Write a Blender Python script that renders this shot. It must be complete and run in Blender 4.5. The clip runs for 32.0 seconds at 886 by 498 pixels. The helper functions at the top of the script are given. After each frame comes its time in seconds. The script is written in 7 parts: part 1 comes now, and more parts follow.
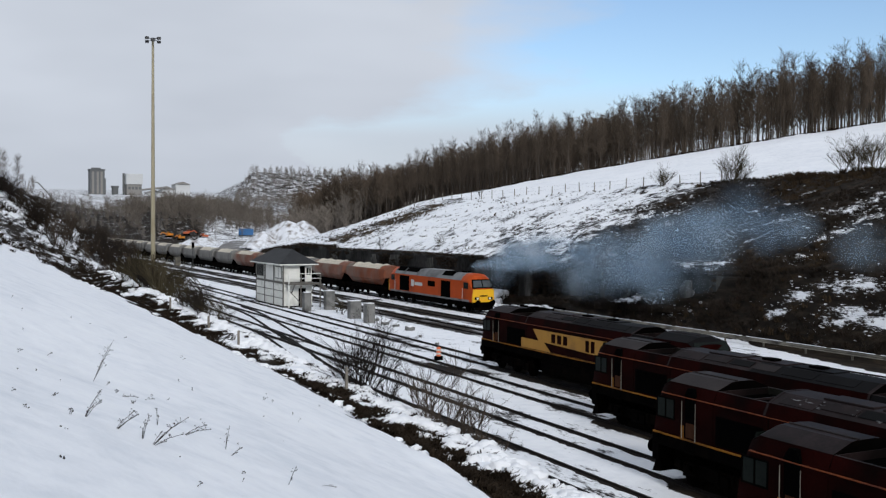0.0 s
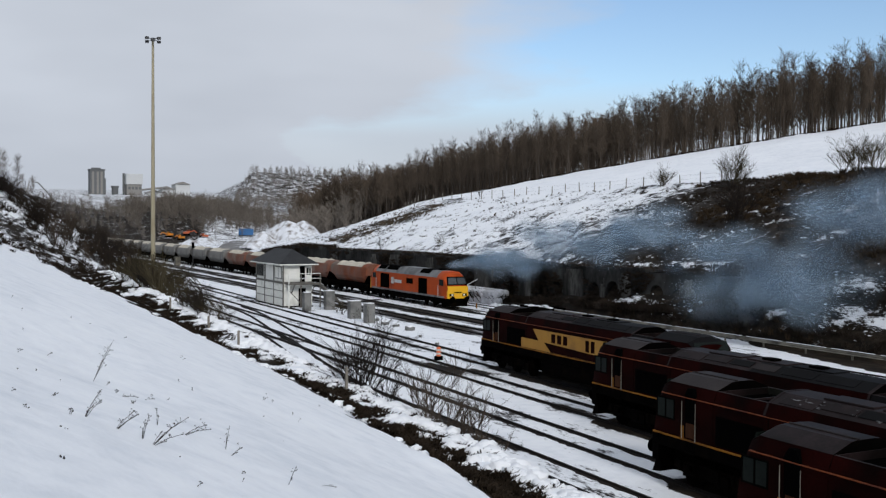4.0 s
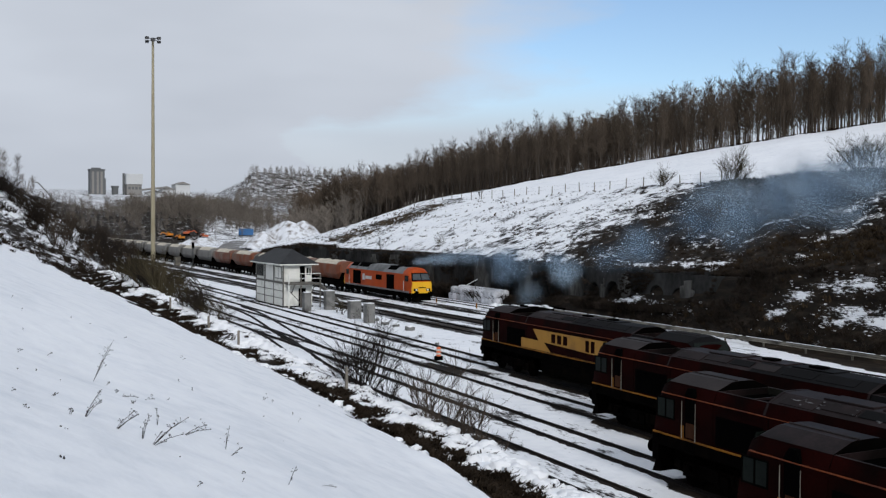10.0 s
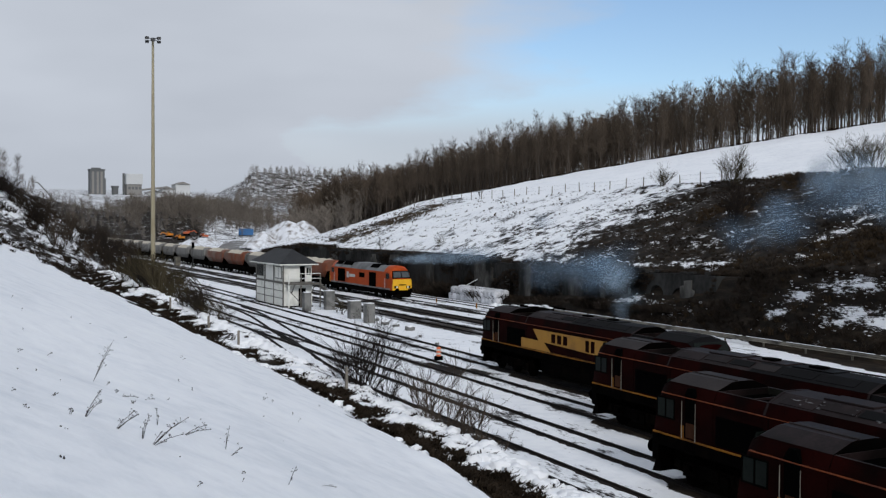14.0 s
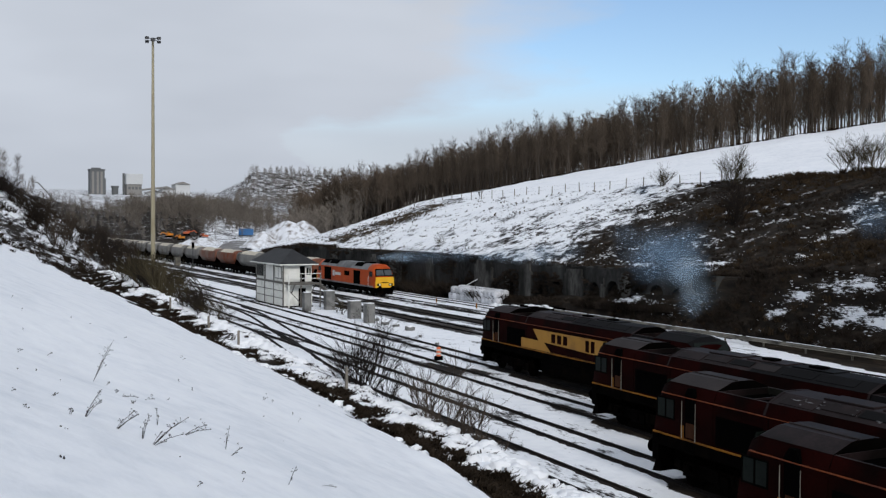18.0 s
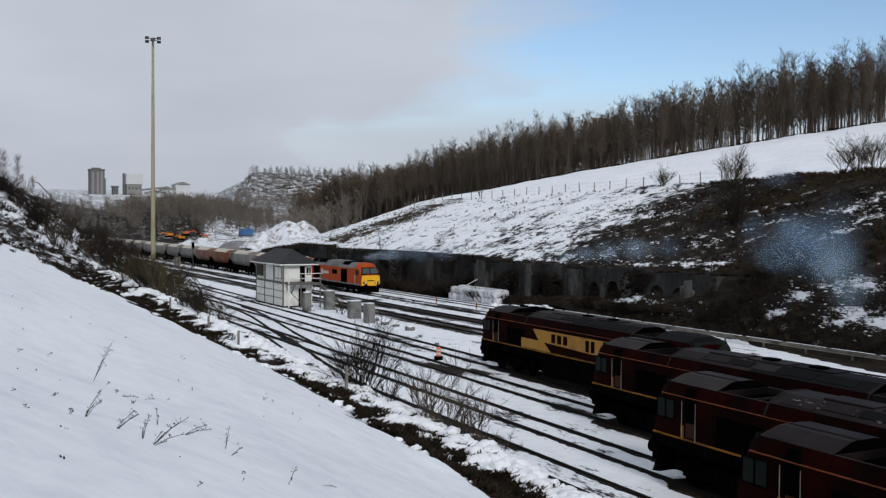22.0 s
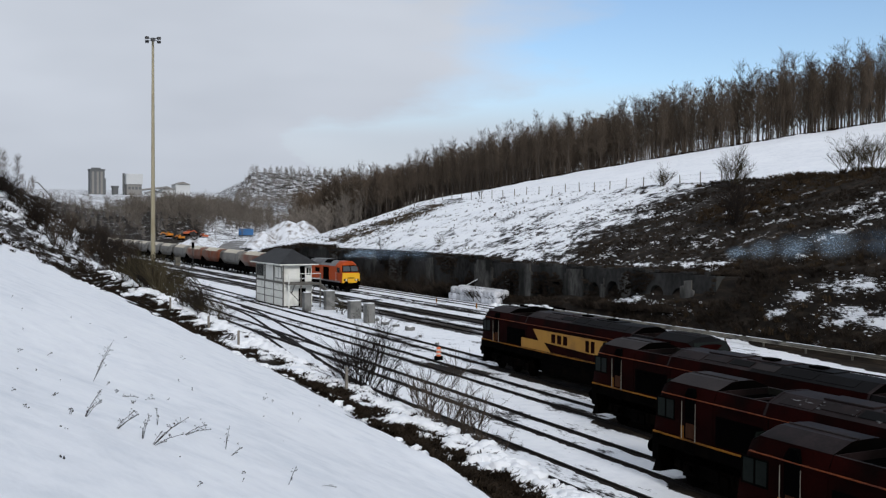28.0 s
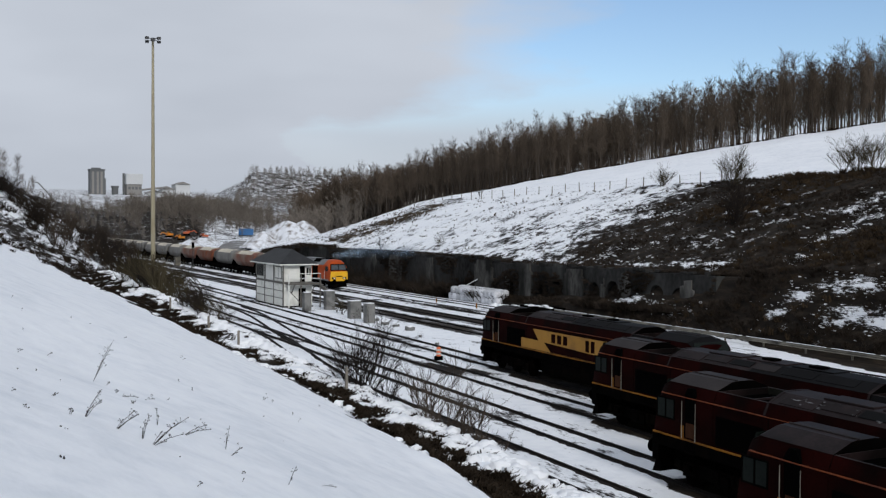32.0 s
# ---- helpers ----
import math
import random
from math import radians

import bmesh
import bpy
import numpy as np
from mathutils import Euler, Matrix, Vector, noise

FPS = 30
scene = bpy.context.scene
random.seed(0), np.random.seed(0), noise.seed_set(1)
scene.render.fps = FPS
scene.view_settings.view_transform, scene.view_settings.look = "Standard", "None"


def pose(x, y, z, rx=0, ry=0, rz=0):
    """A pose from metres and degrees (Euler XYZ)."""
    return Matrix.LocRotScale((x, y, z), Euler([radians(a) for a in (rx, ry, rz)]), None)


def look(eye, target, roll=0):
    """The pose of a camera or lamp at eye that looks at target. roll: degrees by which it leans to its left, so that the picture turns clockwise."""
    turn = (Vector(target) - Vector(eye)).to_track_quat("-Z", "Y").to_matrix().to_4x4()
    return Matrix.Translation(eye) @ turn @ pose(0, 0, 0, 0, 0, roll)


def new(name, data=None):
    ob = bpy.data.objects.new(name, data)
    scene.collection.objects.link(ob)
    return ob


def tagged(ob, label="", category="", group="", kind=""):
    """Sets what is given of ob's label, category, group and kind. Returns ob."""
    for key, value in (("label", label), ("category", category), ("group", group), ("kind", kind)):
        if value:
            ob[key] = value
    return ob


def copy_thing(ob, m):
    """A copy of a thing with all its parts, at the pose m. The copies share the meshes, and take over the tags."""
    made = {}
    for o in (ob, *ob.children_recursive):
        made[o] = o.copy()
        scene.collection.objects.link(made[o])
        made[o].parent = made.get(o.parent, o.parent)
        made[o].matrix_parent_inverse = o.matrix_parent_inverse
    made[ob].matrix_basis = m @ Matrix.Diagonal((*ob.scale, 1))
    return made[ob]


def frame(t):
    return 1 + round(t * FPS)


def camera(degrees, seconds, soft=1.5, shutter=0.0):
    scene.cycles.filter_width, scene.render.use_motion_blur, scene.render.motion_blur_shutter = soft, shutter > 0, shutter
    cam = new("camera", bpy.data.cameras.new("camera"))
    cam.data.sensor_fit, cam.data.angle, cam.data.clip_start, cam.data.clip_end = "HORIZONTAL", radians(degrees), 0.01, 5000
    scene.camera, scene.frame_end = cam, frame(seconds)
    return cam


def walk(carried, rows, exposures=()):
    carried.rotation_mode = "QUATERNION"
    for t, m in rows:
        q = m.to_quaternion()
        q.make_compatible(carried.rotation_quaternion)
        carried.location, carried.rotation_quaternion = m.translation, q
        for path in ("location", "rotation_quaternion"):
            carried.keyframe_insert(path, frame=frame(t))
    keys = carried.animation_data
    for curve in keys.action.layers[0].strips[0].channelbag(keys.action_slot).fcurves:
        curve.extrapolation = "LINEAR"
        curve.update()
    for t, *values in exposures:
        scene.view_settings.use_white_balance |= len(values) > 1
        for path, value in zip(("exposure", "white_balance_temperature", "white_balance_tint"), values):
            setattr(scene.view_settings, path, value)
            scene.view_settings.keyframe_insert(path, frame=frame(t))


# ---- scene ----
# ---- camera ----
cam = camera(48.41, 32.0, soft=1.3)
CAM_POSE = pose(0.0, 0.0, 9.278, 90 - 1.534, 0, -28.169) @ pose(0, 0, 0, 0, 0, 0.412)
walk(cam, [(0.0, CAM_POSE), (32.0, CAM_POSE)], exposures=[(t, e, 6200, 10) for t, e in ((0, -0.02), (1, -0.13), (2, -0.14), (3, -0.06), (6, -0.16), (7, -0.16), (8, -0.03), (9, -0.13), (10, -0.07), (12, -0.12), (14, -0.16), (17, -0.04), (19, -0.12), (21, -0.16), (22, -0.17), (24, -0.14), (25, -0.04), (28, -0.06), (29, -0.17), (30, -0.12), (31, -0.06), (32.0, -0.13))])

# ---- world and sun ----
SUN_ELEV, SUN_AZ = radians(32), radians(186)      # azimuth clockwise from +y
world = bpy.data.worlds.new("winter_sky")
scene.world = world
world.use_nodes = True
wn, wl = world.node_tree.nodes, world.node_tree.links
wn.clear()


def wnode(kind, **props):
    n = wn.new(kind)
    for k, v in props.items():
        if k == "blend":
            n.blend_type = v
        elif k == "op":
            n.operation = v
        elif k == "dt":
            n.data_type = v
    return n


def ramp_of(node, stops):
    el = node.color_ramp.elements
    while len(el) > 1:
        el.remove(el[0])
    el[0].position, el[0].color = stops[0][0], (*stops[0][1], 1)
    for p, c in stops[1:]:
        e = el.new(p)
        e.color = (*c, 1)


sky = wn.new("ShaderNodeTexSky")
sky.sky_type = "NISHITA"
sky.sun_disc = False
sky.sun_elevation, sky.sun_rotation = SUN_ELEV, SUN_AZ
sky.air_density, sky.dust_density, sky.ozone_density = 1.0, 0.6, 1.5
skyb = wnode("ShaderNodeMix", dt="RGBA", blend="MULTIPLY")
skyb.inputs[0].default_value = 1.0
skyb.inputs[7].default_value = (0.135, 0.137, 0.140, 1)
tc = wn.new("ShaderNodeTexCoord")
sep = wn.new("ShaderNodeSeparateXYZ")
# clouds: broad bank over the track's far end, open blue on the other side
dirn = wnode("ShaderNodeVectorMath", op="DOT_PRODUCT")
dirn.inputs[1].default_value = (0.93, 0.30, -0.45)
mapn = wn.new("ShaderNodeMapping")
mapn.inputs["Scale"].default_value = (1.0, 1.0, 3.2)
n1 = wn.new("ShaderNodeTexNoise")
n1.inputs["Scale"].default_value, n1.inputs["Detail"].default_value, n1.inputs["Roughness"].default_value = 3.0, 7.0, 0.55
n2 = wn.new("ShaderNodeTexNoise")
n2.inputs["Scale"].default_value, n2.inputs["Detail"].default_value = 1.6, 4.0
mad = wnode("ShaderNodeMath", op="MULTIPLY_ADD")
mad.inputs[1].default_value, mad.inputs[2].default_value = 0.56, -0.09
cov = wnode("ShaderNodeMath", op="ADD")
cramp = wn.new("ShaderNodeValToRGB")
ramp_of(cramp, [(0.765, (1, 1, 1)), (0.845, (0.55, 0.55, 0.55)), (0.925, (0, 0, 0))])
low = wn.new("ShaderNodeValToRGB")          # white veil low over the horizon
ramp_of(low, [(0.0, (1, 1, 1)), (0.088, (0.9, 0.9, 0.9)), (0.14, (0, 0, 0))])
mx = wnode("ShaderNodeMath", op="MAXIMUM")
ccol = wn.new("ShaderNodeValToRGB")
ramp_of(ccol, [(0.32, (0.452, 0.478, 0.525)), (0.68, (0.635, 0.665, 0.715))])
mixc = wnode("ShaderNodeMix", dt="RGBA")
bg = wn.new("ShaderNodeBackground")
out = wn.new("ShaderNodeOutputWorld")
wl.new(tc.outputs["Generated"], sep.inputs[0])
wl.new(tc.outputs["Generated"], mapn.inputs[0])
wl.new(mapn.outputs[0], n1.inputs[0])
wl.new(mapn.outputs[0], n2.inputs[0])
wl.new(tc.outputs["Generated"], dirn.inputs[0])
wl.new(n1.outputs[0], mad.inputs[0])
wl.new(mad.outputs[0], cov.inputs[0])
wl.new(dirn.outputs["Value"], cov.inputs[1])
wl.new(cov.outputs[0], cramp.inputs[0])
wl.new(sep.outputs[2], low.inputs[0])
wl.new(cramp.outputs[0], mx.inputs[0])
wl.new(low.outputs[0], mx.inputs[1])
wl.new(n2.outputs[0], ccol.inputs[0])
wl.new(sky.outputs[0], skyb.inputs[6])
wl.new(mx.outputs[0], mixc.inputs[0])
wl.new(skyb.outputs[2], mixc.inputs[6])
wl.new(ccol.outputs[0], mixc.inputs[7])
wl.new(mixc.outputs[2], bg.inputs[0])
bg.inputs[1].default_value = 1.0
wl.new(bg.outputs[0], out.inputs[0])

sun = new("sun", bpy.data.lights.new("sun", "SUN"))
sun.data.energy, sun.data.angle, sun.data.color = 1.75, radians(12), (1.0, 0.95, 0.88)
sd = Vector((math.sin(SUN_AZ) * math.cos(SUN_ELEV), math.cos(SUN_AZ) * math.cos(SUN_ELEV), math.sin(SUN_ELEV)))
sun.matrix_world = look(sd * 300, (0, 0, 0))


# ---- materials ----
def mat(name, base, rough=0.6, metal=0.0, var=0.25, scale=2.0, fine=30.0, bump=0.15, dirt=None, dirt_amt=0.0, stretch=(1, 1, 1), rnd=0.0, spec=0.5):
    """Base colour varied at two scales, optional dirt colour in blotches, fine bump."""
    m = bpy.data.materials.new(name)
    m.use_nodes = True
    nt = m.node_tree
    b = nt.nodes["Principled BSDF"]
    b.inputs["Roughness"].default_value = rough
    b.inputs["Metallic"].default_value = metal
    b.inputs["Specular IOR Level"].default_value = spec
    co = nt.nodes.new("ShaderNodeTexCoord")
    mp = nt.nodes.new("ShaderNodeMapping")
    mp.inputs["Scale"].default_value = stretch
    nt.links.new(co.outputs["Object"], mp.inputs[0])
    big, small = nt.nodes.new("ShaderNodeTexNoise"), nt.nodes.new("ShaderNodeTexNoise")
    big.inputs["Scale"].default_value, big.inputs["Detail"].default_value = scale, 5
    small.inputs["Scale"].default_value, small.inputs["Detail"].default_value = fine, 3
    for n in (big, small):
        nt.links.new(mp.outputs[0], n.inputs[0])
    r = nt.nodes.new("ShaderNodeValToRGB")
    lo = tuple(c * (1 - var) for c in base)
    hi = tuple(min(1, c * (1 + var)) for c in base)
    ramp_of(r, [(0.3, lo), (0.7, hi)])
    add = nt.nodes.new("ShaderNodeMath")
    add.operation = "MULTIPLY_ADD"
    add.inputs[1].default_value, add.inputs[2].default_value = 0.35, 0.0
    nt.links.new(small.outputs[0], add.inputs[0])
    ad2 = nt.nodes.new("ShaderNodeMath")
    ad2.operation = "MULTIPLY_ADD"
    ad2.inputs[1].default_value = 0.65
    nt.links.new(big.outputs[0], ad2.inputs[0])
    nt.links.new(add.outputs[0], ad2.inputs[2])
    last = ad2.outputs[0]
    if rnd:
        oi = nt.nodes.new("ShaderNodeObjectInfo")
        k = nt.nodes.new("ShaderNodeMath")
        k.operation = "MULTIPLY_ADD"
        k.inputs[1].default_value, k.inputs[2].default_value = rnd, -rnd / 2
        nt.links.new(oi.outputs["Random"], k.inputs[0])
        s = nt.nodes.new("ShaderNodeMath")
        nt.links.new(last, s.inputs[0])
        nt.links.new(k.outputs[0], s.inputs[1])
        last = s.outputs[0]
    nt.links.new(last, r.inputs[0])
    col = r.outputs[0]
    if dirt:
        dn = nt.nodes.new("ShaderNodeTexNoise")
        dn.inputs["Scale"].default_value, dn.inputs["Detail"].default_value = scale * 0.7, 8
        nt.links.new(mp.outputs[0], dn.inputs[0])
        dr = nt.nodes.new("ShaderNodeValToRGB")
        ramp_of(dr, [(0.62 - dirt_amt * 0.4, (0, 0, 0)), (0.78 - dirt_amt * 0.2, (1, 1, 1))])
        nt.links.new(dn.outputs[0], dr.inputs[0])
        mxn = nt.nodes.new("ShaderNodeMix")
        mxn.data_type = "RGBA"
        nt.links.new(dr.outputs[0], mxn.inputs[0])
        nt.links.new(col, mxn.inputs[6])
        mxn.inputs[7].default_value = (*dirt, 1)
        col = mxn.outputs[2]
    nt.links.new(col, b.inputs["Base Color"])
    if bump:
        bp = nt.nodes.new("ShaderNodeBump")
        bp.inputs["Strength"].default_value, bp.inputs["Distance"].default_value = bump, 0.02
        nt.links.new(small.outputs[0], bp.inputs["Height"])
        nt.links.new(bp.outputs[0], b.inputs["Normal"])
    return m


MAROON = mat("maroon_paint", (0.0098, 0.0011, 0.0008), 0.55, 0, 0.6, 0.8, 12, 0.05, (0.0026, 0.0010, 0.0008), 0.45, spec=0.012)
# roof maroon greyed and lightened: the sky's sheen is mixed into the colour
ROOF_M = mat("maroon_roof_sheen", (0.0150, 0.0094, 0.0094), 0.55, 0, 0.65, 0.9, 9, 0.1, (0.0034, 0.0022, 0.0020), 0.45, spec=0.07)
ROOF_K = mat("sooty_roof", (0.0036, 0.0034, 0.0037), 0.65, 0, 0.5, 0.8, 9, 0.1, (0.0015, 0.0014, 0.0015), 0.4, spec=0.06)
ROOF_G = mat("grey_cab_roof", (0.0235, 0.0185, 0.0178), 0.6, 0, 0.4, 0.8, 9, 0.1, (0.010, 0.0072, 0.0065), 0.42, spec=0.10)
GOLD = mat("gold_band", (0.33, 0.165, 0.022), 0.5, 0, 0.18, 0.9, 14, 0.04, (0.12, 0.06, 0.02), 0.15, spec=0.2)
ORANGE_LINE = mat("orange_line", (0.15, 0.036, 0.009), 0.6, 0, 0.35, 3, 20, 0, (0.06, 0.016, 0.01), 0.3, spec=0.2)
YEL_LINE = mat("yellow_line", (0.21, 0.085, 0.008), 0.6, 0, 0.35, 1.5, 20, 0, (0.05, 0.022, 0.006), 0.42, spec=0.1)
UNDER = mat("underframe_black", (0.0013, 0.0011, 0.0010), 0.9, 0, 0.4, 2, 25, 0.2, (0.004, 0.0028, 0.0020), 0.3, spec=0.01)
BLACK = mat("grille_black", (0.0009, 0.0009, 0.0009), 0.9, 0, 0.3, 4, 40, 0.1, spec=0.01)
GLASS_D = mat("cab_glass", (0.010, 0.013, 0.0115), 0.25, 0, 0.25, 1.5, 10, 0, spec=0.06)
GLASS_L = mat("windscreen_glass", (0.055, 0.062, 0.066), 0.12, 0, 0.3, 1.5, 10, 0, spec=0.5)
TRIM_K = mat("olive_lining", (0.016, 0.0165, 0.012), 0.8, 0, 0.5, 1.5, 12, 0.1, (0.005, 0.005, 0.004), 0.4, spec=0.1)
FROST = mat("thin_frost", (0.16, 0.16, 0.165), 0.8, 0, 0.5, 6, 30, 0.2, spec=0.1)
RUST = mat("rust_brown", (0.035, 0.012, 0.004), 0.8, 0, 0.4, 3, 20, 0.1, spec=0.1)
WHITE_P = mat("white_rail_paint", (0.55, 0.55, 0.53), 0.5, 0, 0.15, 4, 30, 0, spec=0.2)
DB_RED = mat("red_orange_paint", (0.42, 0.062, 0.0075), 0.5, 0, 0.16, 0.7, 12, 0.04, (0.14, 0.021, 0.007), 0.2, spec=0.12)
DB_GREY = mat("grey_roof_paint", (0.17, 0.175, 0.18), 0.6, 0, 0.25, 0.8, 10, 0.06, (0.06, 0.06, 0.06), 0.3, spec=0.2)
NOSE_YEL = mat("nose_yellow", (0.80, 0.43, 0.010), 0.4, 0, 0.08, 1.2, 16, 0.03)
LAMP = mat("lamp_lens", (0.75, 0.74, 0.68), 0.2, 0, 0.05, 5, 30, 0)
RED_LENS = mat("red_marking", (0.45, 0.04, 0.015), 0.4, 0, 0.1, 4, 30, 0)
W_ORANGE = mat("hopper_orange", (0.20, 0.060, 0.028), 0.7, 0, 0.4, 0.5, 8, 0.1, (0.15, 0.118, 0.098), 0.6, stretch=(1, 1, 0.6), spec=0.12)
W_GREY = mat("hopper_grey", (0.205, 0.200, 0.188), 0.7, 0, 0.35, 0.5, 8, 0.1, (0.080, 0.072, 0.062), 0.4, spec=0.15)
W_DUSTY = mat("hopper_dusty_red", (0.19, 0.085, 0.058), 0.7, 0, 0.35, 0.4, 8, 0.1, (0.22, 0.20, 0.175), 0.5, spec=0.12)
STONE_DUST = mat("limestone_load", (0.48, 0.44, 0.36), 0.9, 0, 0.25, 1.5, 12, 0.5)
RAIL = mat("rail_steel", (0.010, 0.0085, 0.008), 0.65, 0.1, 0.3, 0.6, 15, 0.1, (0.020, 0.013, 0.009), 0.3, spec=0.1)
SLEEPER = mat("sleeper_wood", (0.020, 0.017, 0.015), 0.9, 0, 0.4, 2, 20, 0.3, rnd=0.3, spec=0.1)
BALLAST = mat("ballast_dark", (0.034, 0.029, 0.025), 0.95, 0, 0.6, 0.7, 9, 0.8, (0.60, 0.61, 0.65), 0.34, stretch=(1.3, 0.22, 1), spec=0.05)
MAST_P = mat("mast_steel", (0.34, 0.30, 0.20), 0.5, 0.2, 0.15, 0.4, 10, 0.05, (0.22, 0.17, 0.09), 0.2)
CLAD = mat("white_boarding", (0.76, 0.76, 0.71), 0.65, 0, 0.1, 0.8, 14, 0.08, (0.46, 0.46, 0.41), 0.2, spec=0.2)
TRIM_G = mat("weathered_frame", (0.105, 0.098, 0.085), 0.7, 0, 0.3, 2, 18, 0.1)
SLATE = mat("roof_slate", (0.028, 0.029, 0.031), 0.7, 0, 0.3, 1.2, 14, 0.2, rnd=0.35, spec=0.25)
CONCRETE = mat("concrete", (0.17, 0.168, 0.16), 0.85, 0, 0.35, 1.2, 12, 0.25, (0.065, 0.064, 0.06), 0.4)
SNOW_M = mat("lying_snow", (0.855, 0.87, 0.895), 0.7, 0, 0.04, 0.8, 6, 0.4)
BARK = mat("bark_brown", (0.070, 0.058, 0.048), 0.9, 0, 0.4, 1.5, 10, 0.2, rnd=0.6, spec=0.05)
TWIG = mat("twig_brown", (0.094, 0.073, 0.055), 0.9, 0, 0.35, 0.5, 10, 0, rnd=0.5, spec=0.05)
# far twigs paled: distance haze is put into the colour
TWIG_F = mat("hazed_far_twig", (0.205, 0.187, 0.170), 0.9, 0, 0.3, 0.03, 1, 0, spec=0.05)
BRUSH = mat("brown_brush", (0.024, 0.0175, 0.0120), 0.95, 0, 0.6, 0.9, 8, 0.3, spec=0.05)
HEATH = mat("dark_heath", (0.034, 0.0265, 0.0205), 0.95, 0, 0.8, 0.22, 8, 0.3, spec=0.05)
BRACKEN = mat("rusty_bracken", (0.050, 0.035, 0.021), 0.95, 0, 0.6, 0.3, 8, 0.2, spec=0.05)
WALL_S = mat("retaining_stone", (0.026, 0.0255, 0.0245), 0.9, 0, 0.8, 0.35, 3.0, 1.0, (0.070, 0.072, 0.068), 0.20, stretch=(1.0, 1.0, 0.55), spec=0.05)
WALL_L = mat("pale_buttress", (0.092, 0.089, 0.082), 0.9, 0, 0.8, 0.6, 3, 1.0, (0.014, 0.014, 0.013), 0.5, stretch=(1.0, 1.0, 0.5), rnd=0.2, spec=0.05)
GRASS_B = mat("bleached_grass", (0.090, 0.072, 0.052), 0.95, 0, 0.6, 0.5, 8, 0.2, spec=0.05)
TWIG_O = mat("olive_scrub", (0.050, 0.041, 0.024), 0.9, 0, 0.5, 0.8, 8, 0, rnd=0.5, spec=0.05)
# valley twigs lightened too, with the haze in their colour
TWIG_H = mat("hazed_valley_twig", (0.170, 0.148, 0.126), 0.9, 0, 0.4, 0.05, 1, 0, spec=0.05)
STALK = mat("dry_stalk", (0.022, 0.017, 0.013), 0.9, 0, 0.3, 3, 20, 0, spec=0.1)
TWIG_P = mat("pale_twig", (0.068, 0.053, 0.041), 0.9, 0, 0.3, 0.5, 10, 0, rnd=0.3, spec=0.05)
ROAD_M = mat("slushy_road", (0.16, 0.155, 0.15), 0.8, 0, 0.3, 0.2, 2, 0.2, (0.6, 0.61, 0.64), 0.2)
# near-black wall stone: the shade inside the arches is in the colour
WALL_D = mat("recess_shade", (0.006, 0.0055, 0.0055), 0.95, 0, 0.4, 0.6, 5, 0.3, spec=0.1)
BLUE_C = mat("blue_container", (0.035, 0.14, 0.34), 0.5, 0, 0.15, 0.7, 8, 0.05)
PLANT_Y = mat("plant_yellow", (0.75, 0.27, 0.02), 0.5, 0, 0.15, 0.7, 8, 0.05)
PLANT_R = mat("plant_orange_red", (0.55, 0.12, 0.04), 0.5, 0, 0.15, 0.7, 8, 0.05)
CONC_FAR = mat("far_concrete", (0.24, 0.23, 0.215), 0.85, 0, 0.12, 0.05, 1, 0)
CONC_DK = mat("far_concrete_dark", (0.125, 0.13, 0.132), 0.85, 0, 0.15, 0.05, 1, 0)
SHED_W = mat("pale_cladding", (0.55, 0.56, 0.56), 0.7, 0, 0.1, 0.05, 1, 0)
BAG_W = mat("white_sack", (0.62, 0.63, 0.66), 0.75, 0, 0.3, 1.5, 10, 0.3, (0.17, 0.175, 0.19), 0.32, rnd=0.3)
SIG_OR = mat("orange_panel", (0.75, 0.16, 0.05), 0.5, 0, 0.1, 3, 20, 0)
DKSTEEL = mat("dark_steel", (0.05, 0.05, 0.052), 0.5, 0.4, 0.2, 2, 20, 0.05)
GALV = mat("galvanised", (0.21, 0.195, 0.16), 0.6, 0.1, 0.3, 1, 12, 0.05, (0.05, 0.045, 0.04), 0.35, spec=0.2)
POST_W = mat("weathered_post", (0.20, 0.18, 0.15), 0.9, 0, 0.3, 2, 20, 0.2)


